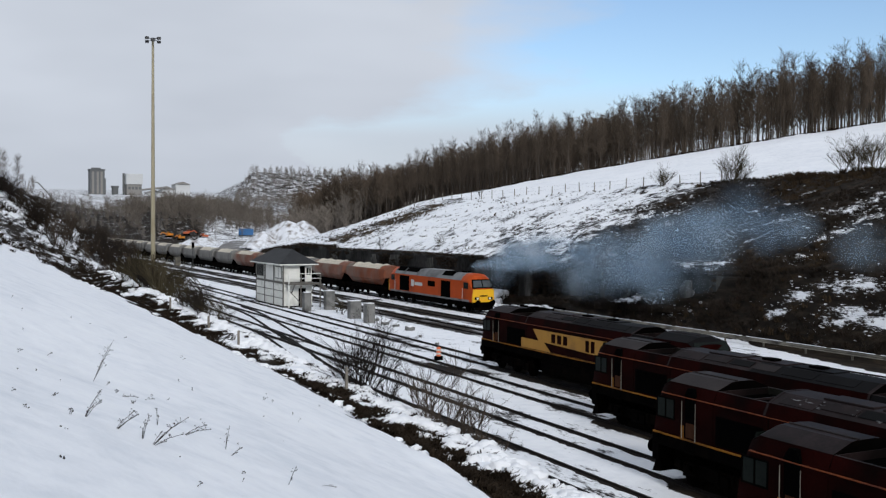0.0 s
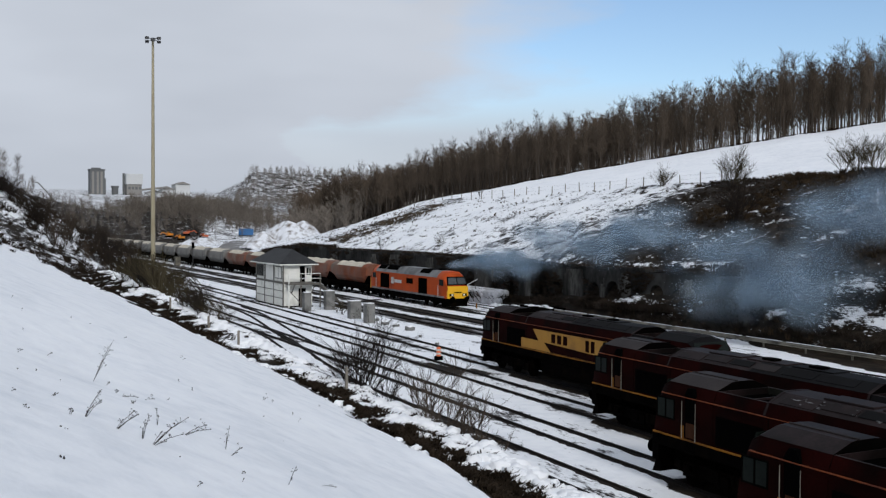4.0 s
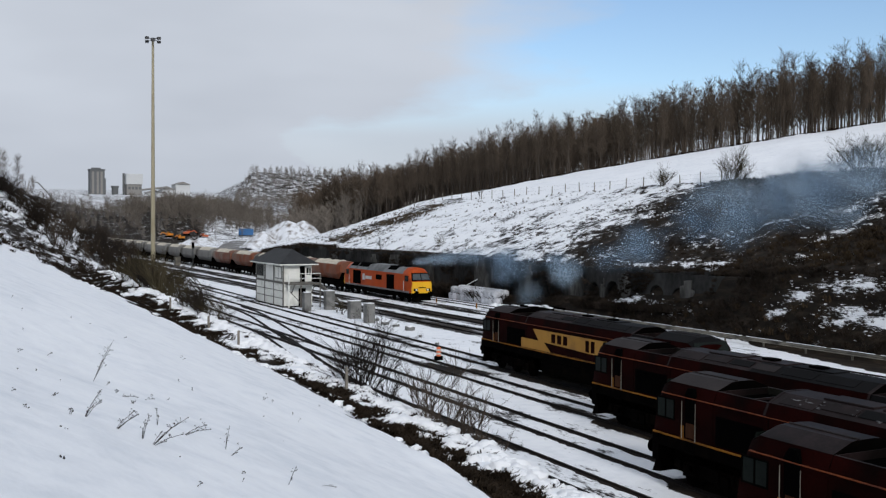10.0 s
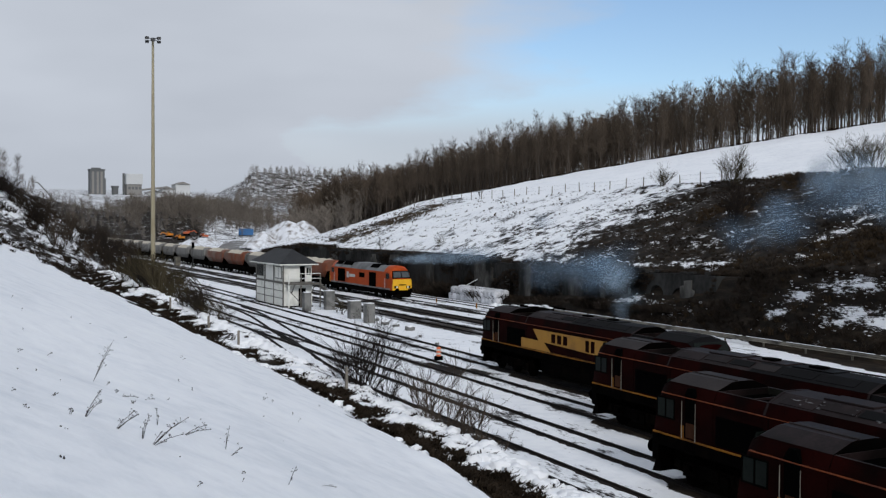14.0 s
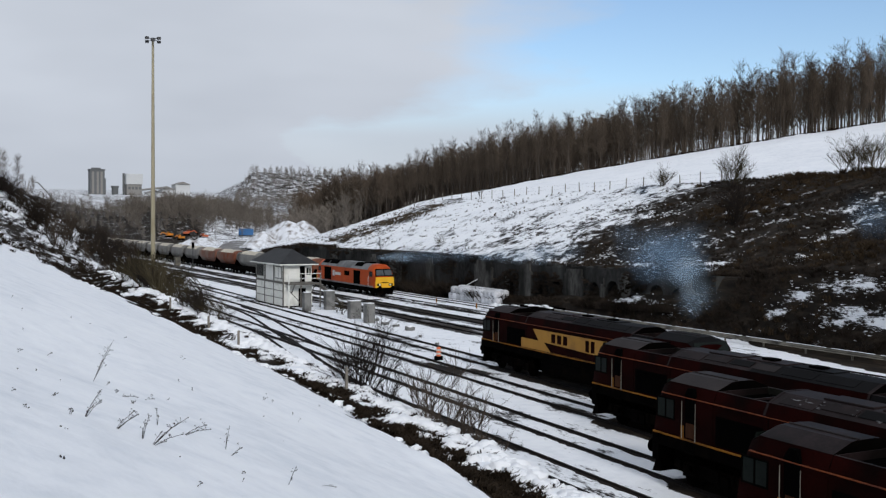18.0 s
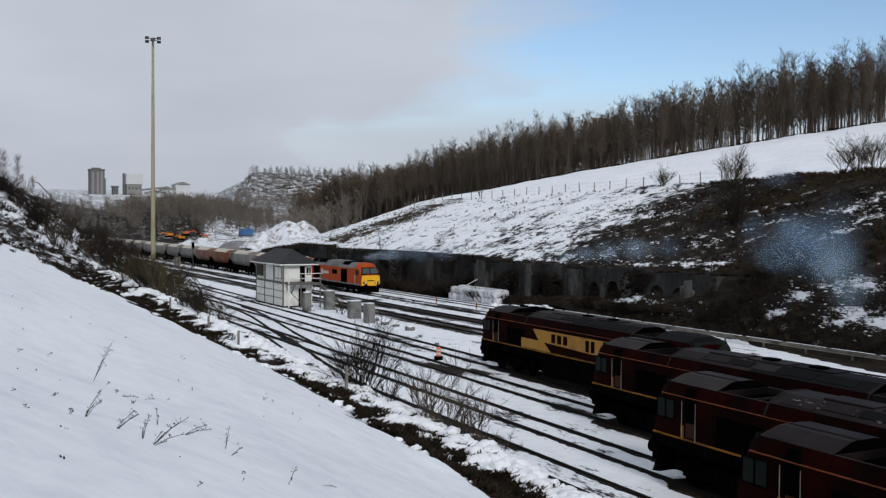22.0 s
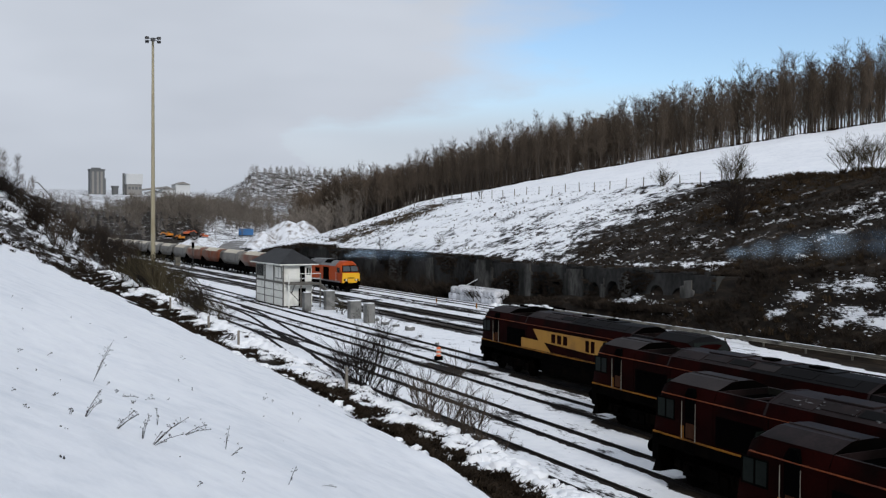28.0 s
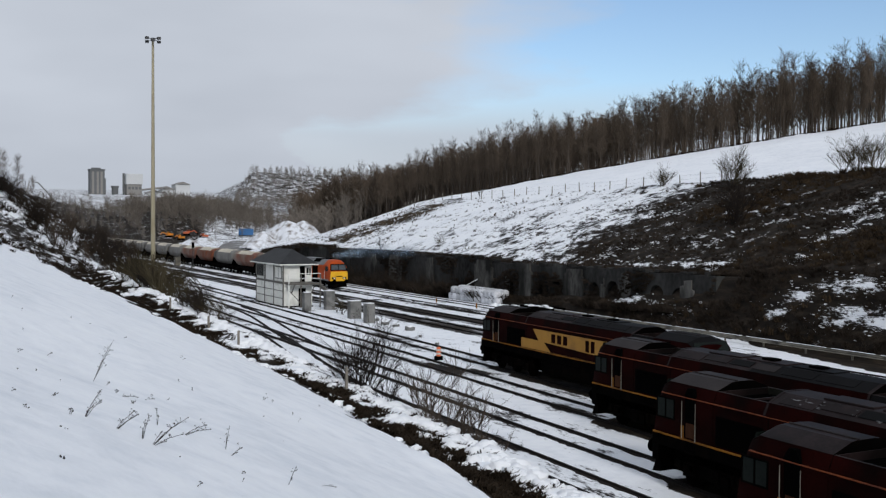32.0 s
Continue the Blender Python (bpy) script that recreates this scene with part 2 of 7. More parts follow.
# ---- mesh building ----
class Mesh:
    def __init__(self):
        self.v, self.f = [], []

    def add(self, vs, fs):
        o = len(self.v)
        self.v.extend(vs)
        self.f.extend([tuple(i + o for i in f) for f in fs])
        return self

    def box(self, x0, x1, y0, y1, z0, z1):
        return self.add([(x0, y0, z0), (x1, y0, z0), (x1, y1, z0), (x0, y1, z0), (x0, y0, z1), (x1, y0, z1), (x1, y1, z1), (x0, y1, z1)],
                        [(0, 3, 2, 1), (4, 5, 6, 7), (0, 1, 5, 4), (1, 2, 6, 5), (2, 3, 7, 6), (3, 0, 4, 7)])

    def loft(self, rings, close=True, caps=True):
        """rings: lists of equally many points."""
        n = len(rings[0])
        vs = [p for r in rings for p in r]
        fs = []
        for k in range(len(rings) - 1):
            for i in range(n if close else n - 1):
                j = (i + 1) % n
                fs.append((k * n + i, k * n + j, (k + 1) * n + j, (k + 1) * n + i))
        if caps:
            fs.append(tuple(range(n - 1, -1, -1)))
            fs.append(tuple((len(rings) - 1) * n + i for i in range(n)))
        return self.add(vs, fs)

    def prism(self, prof, y0, y1):
        """profile in (x, z) swept along y."""
        return self.loft([[(x, y0, z) for x, z in prof], [(x, y1, z) for x, z in prof]])

    def sweepx(self, prof, x0, x1):
        """profile in (y, z) swept along x."""
        return self.loft([[(x0, y, z) for y, z in prof], [(x1, y, z) for y, z in prof]])

    def tube(self, p, q, r0, r1=None, n=6, caps=True):
        p, q = Vector(p), Vector(q)
        r1 = r0 if r1 is None else r1
        d = (q - p).normalized()
        a = d.cross(Vector((0, 0, 1)) if abs(d.z) < 0.9 else Vector((1, 0, 0))).normalized()
        b = d.cross(a)
        ring = lambda c, r: [tuple(c + (a * math.cos(2 * math.pi * i / n) + b * math.sin(2 * math.pi * i / n)) * r) for i in range(n)]
        return self.loft([ring(p, r0), ring(q, r1)], True, caps)

    def path(self, pts, r, n=5):
        for a, b in zip(pts, pts[1:]):
            self.tube(a, b, r, r, n)
        return self

    def ball(self, c, rx, ry, rz, nu=8, nv=6, jit=0.0, rng=None):
        vs, fs = [], []
        for j in range(nv + 1):
            ph = math.pi * j / nv
            for i in range(nu):
                th = 2 * math.pi * i / nu
                k = 1 + (rng.uniform(-jit, jit) if rng and 0 < j < nv else 0)
                vs.append((c[0] + rx * k * math.sin(ph) * math.cos(th), c[1] + ry * k * math.sin(ph) * math.sin(th), c[2] + rz * k * math.cos(ph)))
        for j in range(nv):
            for i in range(nu):
                fs.append((j * nu + i, (j + 1) * nu + i, (j + 1) * nu + (i + 1) % nu, j * nu + (i + 1) % nu))
        return self.add(vs, fs)

    def mesh(self, name, material, smooth=0):
        me = bpy.data.meshes.new(name)
        me.from_pydata(self.v, [], self.f)
        me.materials.append(material)
        if smooth:
            me.shade_smooth()
            me.set_sharp_from_angle(angle=radians(smooth))
        me.update()
        return me


def part(name, m, material, parent=None, label="", smooth=0, bevel=0.0, at=None):
    """Links a Mesh (or ready mesh data) as one object under a thing or a part."""
    me = m.mesh(name, material, smooth) if isinstance(m, Mesh) else m
    ob = new(name, me)
    if parent:
        ob.parent = parent
    if at is not None:
        ob.matrix_basis = at
    if label:
        tagged(ob, label)
    if bevel:
        bv = ob.modifiers.new("bevel", "BEVEL")
        bv.width, bv.segments, bv.limit_method, bv.angle_limit = bevel, 2, "ANGLE", radians(35)
    return ob


def thing(name, label, category, group="", at=None, kind=""):
    ob = tagged(new(name), label, category, group, kind)
    ob.empty_display_size = 0.3
    if at is not None:
        ob.matrix_basis = at
    return ob


def smooth(a, b, x):
    t = min(1, max(0, (x - a) / (b - a)))
    return t * t * (3 - 2 * t)


def interp(x, xs, ys):
    return float(np.interp(x, xs, ys))


# ---- ground ----
YARD_TURN = -1.4024
YARD_DIR = Vector((math.sin(radians(1.4024)), math.cos(radians(1.4024)), 0))
FRONTS = {"A": (33.24, 54.34), "B": (29.08, 37.06), "C": (24.62, 27.48), "D": (20.68, 19.46)}
TRAIN_X = 50.99                     # running line that the moving train uses
MAIN_X = (46.3, 41.9)               # bare, swept lines beside it
WALL_X = 59.6
FOREST_Y = [60, 134, 165, 197, 230, 259, 305, 360, 480, 700]
FOREST_X = [232, 174, 150, 131, 131, 130, 124, 128, 150, 220]
FOREST_Z = [38, 30.5, 25, 19.8, 17, 15.3, 9.6, 9, 14, 30]


def fence_line(y):
    """x and z of the break of slope over the wall."""
    return interp(y, [30, 100, 170, 230, 300], [85, 85, 86, 104, 118]), interp(y, [30, 65, 100, 140, 170, 230, 300], [15.6, 14.9, 14.3, 13.6, 13.3, 8.0, 5.0])


def wall_top(y):
    return interp(y, [20, 60, 95, 104, 130, 150, 165, 185, 230], [5.2, 5.0, 4.7, 5.0, 4.9, 4.7, 4.8, 3.2, 0.8])


def edge_z(y):
    return interp(y, [-60, 0, 20, 22.7, 26.2, 30.7, 36.4, 44.3, 55.7, 73.6, 87, 105.7, 141, 181, 260], [1.6, 1.9, 2.3, 2.49, 2.78, 2.98, 3.3, 3.45, 3.5, 3.85, 3.95, 4.13, 4.8, 6.3, 7.2])


def toe(y):
    return interp(y, [-60, 20, 55, 100, 128, 165, 205, 260, 330], [18.2, 18.8, 19.6, 22.5, 26.0, 34, 42, 44.5, 46])


def crest(y):
    """x and z of the hedge ridge between the snow bank and the yard."""
    return interp(y, [0, 55, 100, 128], [17.3, 17.6, 18.8, 20.0]), interp(y, [0, 25, 42, 57, 100, 128], [0.9, 1.1, 1.7, 2.2, 3.3, 3.6])


def near_bank(x, y):
    t = toe(y)
    if x >= t:
        return 0.0
    ez = edge_z(y)
    top = ez + max(0, 12.5 - x) * 0.42 + 0.15 * max(0, min(y, 230) - 118) * smooth(30, 10, x)
    if x < -4:
        top = min(top, ez + 16.5 * 0.42 + 0.15 * max(0, min(y, 230) - 118) + (-4 - x) * 0.12)
    cx, cz = crest(y)
    ed = 12.5 + 0.22 * noise.noise((y * 0.33, 0.0, 4.0)) + 0.16 * noise.noise((y * 1.1, 3.0, 4.0))
    top = ez + max(-0.2, 12.5 - x) * 0.42 + top - ez - max(0, 12.5 - x) * 0.42
    shelf = 9.28 - (9.28 - ez) / 12.5 * 15.3 - 0.12
    a = interp(x, [ed, ed + 0.6, 15.3, cx, cx + 0.5, t], [ez + (12.5 - ed) * 0.42, ez - 0.3, shelf, cz, cz - 0.1, 0.0]) if x > ed else top
    if y < 112:
        return a
    k = ez / max(2.0, interp(y, [20, 100, 130, 170], [t - 12.5, t - 12.5, t - 13.5, ez / 0.60]))
    w = smooth(112, 135, y)
    return a * (1 - w) + w * min((t - x) * k, top)


def far_rise(x, y):
    z = 30 * smooth(360, 840, y) + 26 * smooth(800, 1700, y)
    # wooded knoll and quarry hill beyond the yard
    z += 9 * math.exp(-(((x - 112) / 42) ** 2 + ((y - 470) / 60) ** 2))
    u = x - 0.30 * y
    z += 20 * smooth(-6, 7, u) * smooth(690, 770, y) * smooth(1300, 950, y)
    z += 12 * math.exp(-(((x - 40) / 40) ** 2 + ((y - 560) / 80) ** 2))
    return z


def talus(y):
    """Height of the scree against the foot of the wall."""
    return interp(y, [40, 55, 67, 88, 100, 112, 190], [5.2, 5.1, 3.5, 1.8, 0.9, 0.35, 0.3])


def ground_z(x, y):
    if x < 48:
        z = near_bank(x, y)
    elif x < WALL_X + 0.4:
        z = talus(y) * max(0.0, (x - 57.0) / 2.6) if y < 200 else 0.0
    else:
        wt = wall_top(y)
        fx, fz = fence_line(y)
        ex, ez = interp(y, FOREST_Y, FOREST_X), interp(y, FOREST_Y, FOREST_Z)
        ex = max(ex, fx + 8)
        if x < WALL_X + 1.2:
            tz = talus(y) * 1.15 if y < 200 else 0.0
            z = tz + (wt - tz) * (x - WALL_X - 0.4) / 0.8
        elif x < fx:
            u = (x - WALL_X - 1.2) / (fx - WALL_X - 1.2)
            z = wt + (fz - wt) * (u ** 0.9)
        elif x < ex:
            z = fz + (ez - fz) * (x - fx) / (ex - fx)
        else:
            z = ez + (min(x, ex + 90) - ex) * 0.12 + (min(x, ex + 400) - min(x, ex + 90)) * 0.04
        z *= smooth(400, 250, y) * 0.999 + 0.001 if y > 250 else 1.0
    z += far_rise(x, y) * smooth(300, 420, y)
    return z


def rough(x, y):
    if 17.5 < x < 58 and y < 330:
        deep = 0.02 if x < 40.0 else 0.06 if 48.6 < x < 57 else 0.0     # lying snow almost up to the rail heads
        return deep + 0.03 * noise.noise((x * 0.7, y * 0.5, 0.0))
    if x < 12.6 and y < 120:
        return 0.11 * noise.noise((x * 0.22, y * 0.15, 3.0)) + 0.045 * noise.noise((x * 0.9, y * 0.6, 7.0)) + 0.010 * noise.noise((x * 2.6, y * 2.2, 1.0))
    a = 0.35
    r = a * noise.noise((x * 0.18, y * 0.18, 3.0)) + a * 0.35 * noise.noise((x * 0.8, y * 0.8, 7.0))
    return r * (2.2 if y > 330 else 1.0)


def hedge_gap(y):
    """Short stretches where the snow lies unbroken over the hedge bank."""
    return 43.0 < y < 46.8 or 53.4 < y < 56.6 or 66.0 < y < 67.6 or (y > 32 and noise.noise((y * 0.22, 4.0, 1.0)) < -0.22)


def snow_cover(x, y):
    """Share of lying snow; half is covered at about 0.48."""
    if x < toe(y) + 0.1 and y < 330:
        cx, cz = crest(y)
        if x < 12.4 + 0.22 * noise.noise((y * 0.33, 0.0, 4.0)) and y < 118:
            return 1.0
        if y < 125:
            if x < 13.5:
                return 0.64
            if hedge_gap(y) and x < cx - 0.5:
                return 0.66
            if x < cx - 1.25 + 0.5 * noise.noise((y * 0.4, 1.0, 9.0)):
                return 0.36 + 0.26 * noise.noise((x * 0.5, y * 0.25, 5.0)) + 0.16 * smooth(-0.05, -0.3, noise.noise((y * 0.22, 4.0, 1.0)))
            return 0.76 if x < cx + 0.7 else 0.52
        return 0.50 + 0.17 * noise.noise((x * 0.12, y * 0.12, 2.0))
    if x < 57.2 and y < 330:
        for mx_ in MAIN_X:
            if abs(x - mx_) < 1.7:
                return 0.42
        if y < 72 and x > 52.9 + (y - 40.5) * 0.25 + 0.4 * noise.noise((x * 0.5, y * 0.4, 1.0)):
            return 0.27
        if abs(x - TRAIN_X) < 1.0:
            return 0.46
        if 43.5 < x < 44.7:
            return 0.56
        # under parked locomotives: dirty ground, darkened further for the shade below them
        for fx_, fy_ in FRONTS.values():
            if y < fy_ - 0.2 and abs(x - fx_ - (y - fy_) * 0.0245) < 1.15:
                return 0.16
        d = min(abs(x - fx_ - (y - fy_) * 0.0245) for fx_, fy_ in FRONTS.values())
        worn = 0.11 * smooth(1.5, 0.9, d) * (0.45 + 0.9 * noise.noise((x * 0.4, y * 0.10, 8.0)))
        for px, py, pr in ((29.6, 54.6, 1.0), (31.0, 52.6, 0.8), (28.6, 40.3, 0.8)):
            worn += 0.22 * math.exp(-(((x - px) / 0.6) ** 2 + ((y - py) / (2.2 * pr)) ** 2))
        return 0.592 - worn + 0.07 * noise.noise((x * 0.3, y * 0.12, 2.0))
    fx, fz = fence_line(y)
    if y < 330:
        ex = max(interp(y, FOREST_Y, FOREST_X), fx + 8)
        if x > ex + 2:
            return 0.64
        if x > fx + 0.5:
            return 0.80
        if x < WALL_X + 1.4:
            c = 0.30
        else:
            w = y + 6.0 * noise.noise((x * 0.2, y * 0.1, 1.0)) - 0.12 * (x - 61)
            c = 0.325 + 0.035 * smooth(58, 72, y) + 0.152 * smooth(82, 95, w) + 0.05 * smooth(100, 140, y) + 0.035 * smooth(0.3, 0.75, (x - 61) / (fx - 61)) * smooth(96, 112, y)
            c -= 0.13 * math.exp(-((y - 156) / 5.5) ** 2) * smooth(62, 65, x)
            c += 0.05 * noise.noise((x * 0.25, y * 0.09, 6.0)) + 0.065 * noise.noise(((x + 0.45 * y) * 0.75, (y - 0.45 * x) * 0.36, 3.0))
        for px, py, ax, ay, amt in SNOW_SPOTS:
            c = max(c, min(0.295 + amt * 0.90 * math.exp(-(((x - px) / ax) ** 2 + ((y - py) / ay) ** 2)) + 0.06 * noise.noise(((x + 0.45 * y) * 0.9, (y - 0.45 * x) * 0.22, 5.0)) + 0.05 * noise.noise((x * 1.3, y * 0.9, 8.0)), 0.505))
        return min(c, 0.82)
    if 600 < y < 1100 and x > 0.27 * y:
        return 0.455
    return 0.38 if y < 560 and x < 0.26 * y else 0.50


# drifts that hold on the dark hillside: x, y, half sizes, amount
SNOW_SPOTS = [(77.3, 59.5, 1.3, 2.0, 0.22), (75.5, 60.3, 1.3, 2.0, 0.23), (73.7, 61.1, 1.3, 2.0, 0.22), (72.2, 57.0, 1.0, 1.8, 0.22), (70.7, 57.4, 1.2, 1.8, 0.23), (69.0, 57.8, 1.2, 1.7, 0.22), (67.5, 58.2, 1.0, 1.5, 0.18),
              (64.2, 57.5, 0.9, 1.4, 0.21), (71.3, 65.9, 0.8, 1.6, 0.18), (79.5, 58.0, 1.2, 1.6, 0.20), (74.5, 56.0, 1.0, 1.6, 0.20),
              (58.5, 54.7, 0.6, 1.7, 0.24), (59.0, 52.7, 0.4, 1.6, 0.21), (59.4, 50.2, 0.35, 2.0, 0.23), (59.7, 47.8, 0.35, 1.8, 0.22), (58.5, 48.1, 0.5, 2.4, 0.24), (58.4, 45.3, 0.5, 2.2, 0.24), (58.1, 50.0, 0.3, 1.5, 0.2),
              (67.7, 70.2, 1.6, 1.5, 0.19), (69.5, 69.2, 1.0, 1.0, 0.17), (73.8, 85.0, 1.0, 1.5, 0.17), (58.9, 73.3, 0.45, 2.8, 0.22), (58.3, 65.6, 0.4, 2.0, 0.21), (58.6, 69.2, 0.3, 1.0, 0.18),
              (61.7, 73.4, 0.6, 3.5, 0.25), (62.0, 69.0, 0.6, 2.6, 0.26), (62.3, 65.4, 0.6, 2.2, 0.25), (63.3, 81.5, 0.8, 1.8, 0.21), (61.5, 78.5, 0.5, 2.0, 0.21), (65.5, 78.0, 0.8, 1.5, 0.17)]

XS = np.unique(np.round(np.concatenate([
    np.linspace(-2600, -120, 14), np.linspace(-120, -20, 14), np.linspace(-20, -4, 12), np.arange(-4, 30, 0.45), np.arange(30, 56, 0.5),
    np.arange(56, 63, 0.3), np.arange(63, 100, 1.0), np.arange(100, 180, 2.5), np.arange(180, 420, 9), np.linspace(420, 3200, 18)]), 3))
YS = np.unique(np.round(np.concatenate([
    np.linspace(-1500, -60, 10), np.arange(-60, 0, 6), np.arange(0, 60, 0.55), np.arange(60, 130, 0.75), np.arange(130, 200, 1.3), np.arange(200, 340, 2.4),
    np.arange(340, 900, 9), np.linspace(900, 4200, 22)]), 3))


def ground_material():
    m = bpy.data.materials.new("snowy_ground")
    m.use_nodes = True
    nt = m.node_tree
    b = nt.nodes["Principled BSDF"]
    b.inputs["Roughness"].default_value = 0.85
    b.inputs["Specular IOR Level"].default_value = 0.08
    co = nt.nodes.new("ShaderNodeTexCoord")
    mp = nt.nodes.new("ShaderNodeMapping")
    mp.inputs["Scale"].default_value = (1.15, 0.42, 1.6)
    nt.links.new(co.outputs["Object"], mp.inputs[0])
    # drawn out along the rails in the yard, even on the hill
    hill = nt.nodes.new("ShaderNodeMapping")
    hill.inputs["Scale"].default_value = (1.0, 0.95, 1.5)
    nt.links.new(co.outputs["Object"], hill.inputs[0])
    xyz, side, lay = nt.nodes.new("ShaderNodeSeparateXYZ"), nt.nodes.new("ShaderNodeMapRange"), nt.nodes.new("ShaderNodeMix")
    side.inputs[1].default_value, side.inputs[2].default_value = 59.8, 60.4
    lay.data_type = "VECTOR"
    nt.links.new(co.outputs["Object"], xyz.inputs[0])
    nt.links.new(xyz.outputs[0], side.inputs[0])
    nt.links.new(side.outputs[0], lay.inputs[0])
    nt.links.new(mp.outputs[0], lay.inputs[4])
    nt.links.new(hill.outputs[0], lay.inputs[5])
    at = nt.nodes.new("ShaderNodeAttribute")
    at.attribute_name = "snow"

    def nz(scale, detail, rough_):
        n = nt.nodes.new("ShaderNodeTexNoise")
        n.inputs["Scale"].default_value, n.inputs["Detail"].default_value, n.inputs["Roughness"].default_value = scale, detail, rough_
        nt.links.new(lay.outputs[1], n.inputs[0])
        return n

    def mth(op, a, b_, c=None):
        n = nt.nodes.new("ShaderNodeMath")
        n.operation = op
        for i, s in enumerate((a, b_, c)):
            if s is None:
                continue
            if isinstance(s, (int, float)):
                n.inputs[i].default_value = s
            else:
                nt.links.new(s, n.inputs[i])
        return n.outputs[0]

    big, mid, fine = nz(0.22, 6, 0.62), nz(1.1, 5, 0.6), nz(7.0, 4, 0.6)
    mixn = mth("ADD", mth("MULTIPLY", big.outputs[0], 0.7), mth("MULTIPLY", mid.outputs[0], 0.8))
    mixn = mth("ADD", mixn, mth("MULTIPLY", fine.outputs[0], 0.48))       # mean about 1
    k = mth("MULTIPLY_ADD", mth("ADD", mth("MULTIPLY", at.outputs["Fac"], 1.55), mth("SUBTRACT", mixn, 1.74)), 10.0, 0.5)
    mask = nt.nodes.new("ShaderNodeClamp")
    nt.links.new(k, mask.inputs[0])
    earth = nt.nodes.new("ShaderNodeValToRGB")
    ramp_of(earth, [(0.28, (0.008, 0.0068, 0.0058)), (0.50, (0.020, 0.0160, 0.0125)), (0.62, (0.034, 0.026, 0.0185)), (0.78, (0.070, 0.057, 0.042))])
    nt.links.new(mid.outputs[0], earth.inputs[0])
    drift_c = nt.nodes.new("ShaderNodeTexNoise")
    drift_c.inputs["Scale"].default_value, drift_c.inputs["Detail"].default_value, drift_c.inputs["Roughness"].default_value = 1.3, 7, 0.62
    nt.links.new(co.outputs["Object"], drift_c.inputs[0])
    snow = nt.nodes.new("ShaderNodeValToRGB")
    ramp_of(snow, [(0.34, (0.715, 0.745, 0.79)), (0.5, (0.83, 0.85, 0.885)), (0.66, (0.88, 0.90, 0.92))])
    nt.links.new(mth("ADD", mth("MULTIPLY", big.outputs[0], 0.45), mth("MULTIPLY", drift_c.outputs[0], 0.55)), snow.inputs[0])
    mx_ = nt.nodes.new("ShaderNodeMix")
    mx_.data_type = "RGBA"
    nt.links.new(mask.outputs[0], mx_.inputs[0])
    nt.links.new(earth.outputs[0], mx_.inputs[6])
    nt.links.new(snow.outputs[0], mx_.inputs[7])
    nt.links.new(mx_.outputs[2], b.inputs["Base Color"])
    bp = nt.nodes.new("ShaderNodeBump")
    bp.inputs["Strength"].default_value, bp.inputs["Distance"].default_value = 0.32, 0.08
    drift = nt.nodes.new("ShaderNodeTexNoise")          # wind-packed lumps in the snow
    drift.inputs["Scale"].default_value, drift.inputs["Detail"].default_value, drift.inputs["Roughness"].default_value = 0.9, 4, 0.5
    nt.links.new(co.outputs["Object"], drift.inputs[0])
    relief = mth("ADD", mth("MULTIPLY", mid.outputs[0], 0.22), mth("MULTIPLY", drift.outputs[0], 2.6))
    nt.links.new(mth("ADD", relief, mth("MULTIPLY_ADD", mask.outputs[0], 0.8, mth("MULTIPLY", fine.outputs[0], 0.12))), bp.inputs["Height"])
    nt.links.new(bp.outputs[0], b.inputs["Normal"])
    return m


def build_ground():
    nx, ny = len(XS), len(YS)
    vs, cover = [], []
    for y in YS:
        for x in XS:
            x_, y_ = float(x), float(y)
            vs.append((x_, y_, ground_z(x_, y_) + rough(x_, y_)))
            cover.append(snow_cover(x_, y_))
    fs = [(j * nx + i, j * nx + i + 1, (j + 1) * nx + i + 1, (j + 1) * nx + i) for j in range(ny - 1) for i in range(nx - 1)]
    me = bpy.data.meshes.new("ground")
    me.from_pydata(vs, [], fs)
    me.attributes.new("snow", "FLOAT", "POINT").data.foreach_set("value", cover)
    me.materials.append(ground_material())
    me.shade_smooth()
    return tagged(new("ground", me), "snow-covered ground with bare brown earth and grass patches", "ground", kind="structure")


ground = build_ground()

# ---- tracks ----
RAIL_H = 0.16
RAIL_PROF = [(-0.07, -0.16), (0.07, -0.16), (0.07, -0.145), (0.012, -0.12), (0.012, -0.04), (0.035, -0.03), (0.035, 0.0), (-0.035, 0.0), (-0.035, -0.03), (-0.012, -0.04), (-0.012, -0.12), (-0.07, -0.145)]


def rail_along(m, pts, off):
    """A rail of constant section at the offset from a centre line of points."""
    rings = []
    for i, p in enumerate(pts):
        a, b = pts[max(0, i - 1)], pts[min(len(pts) - 1, i + 1)]
        d = (Vector(b) - Vector(a)).normalized()
        n = Vector((d.y, -d.x, 0))
        rings.append([tuple(Vector(p) + n * (off + u) + Vector((0, 0, w))) for u, w in RAIL_PROF])
    m.loft(rings)


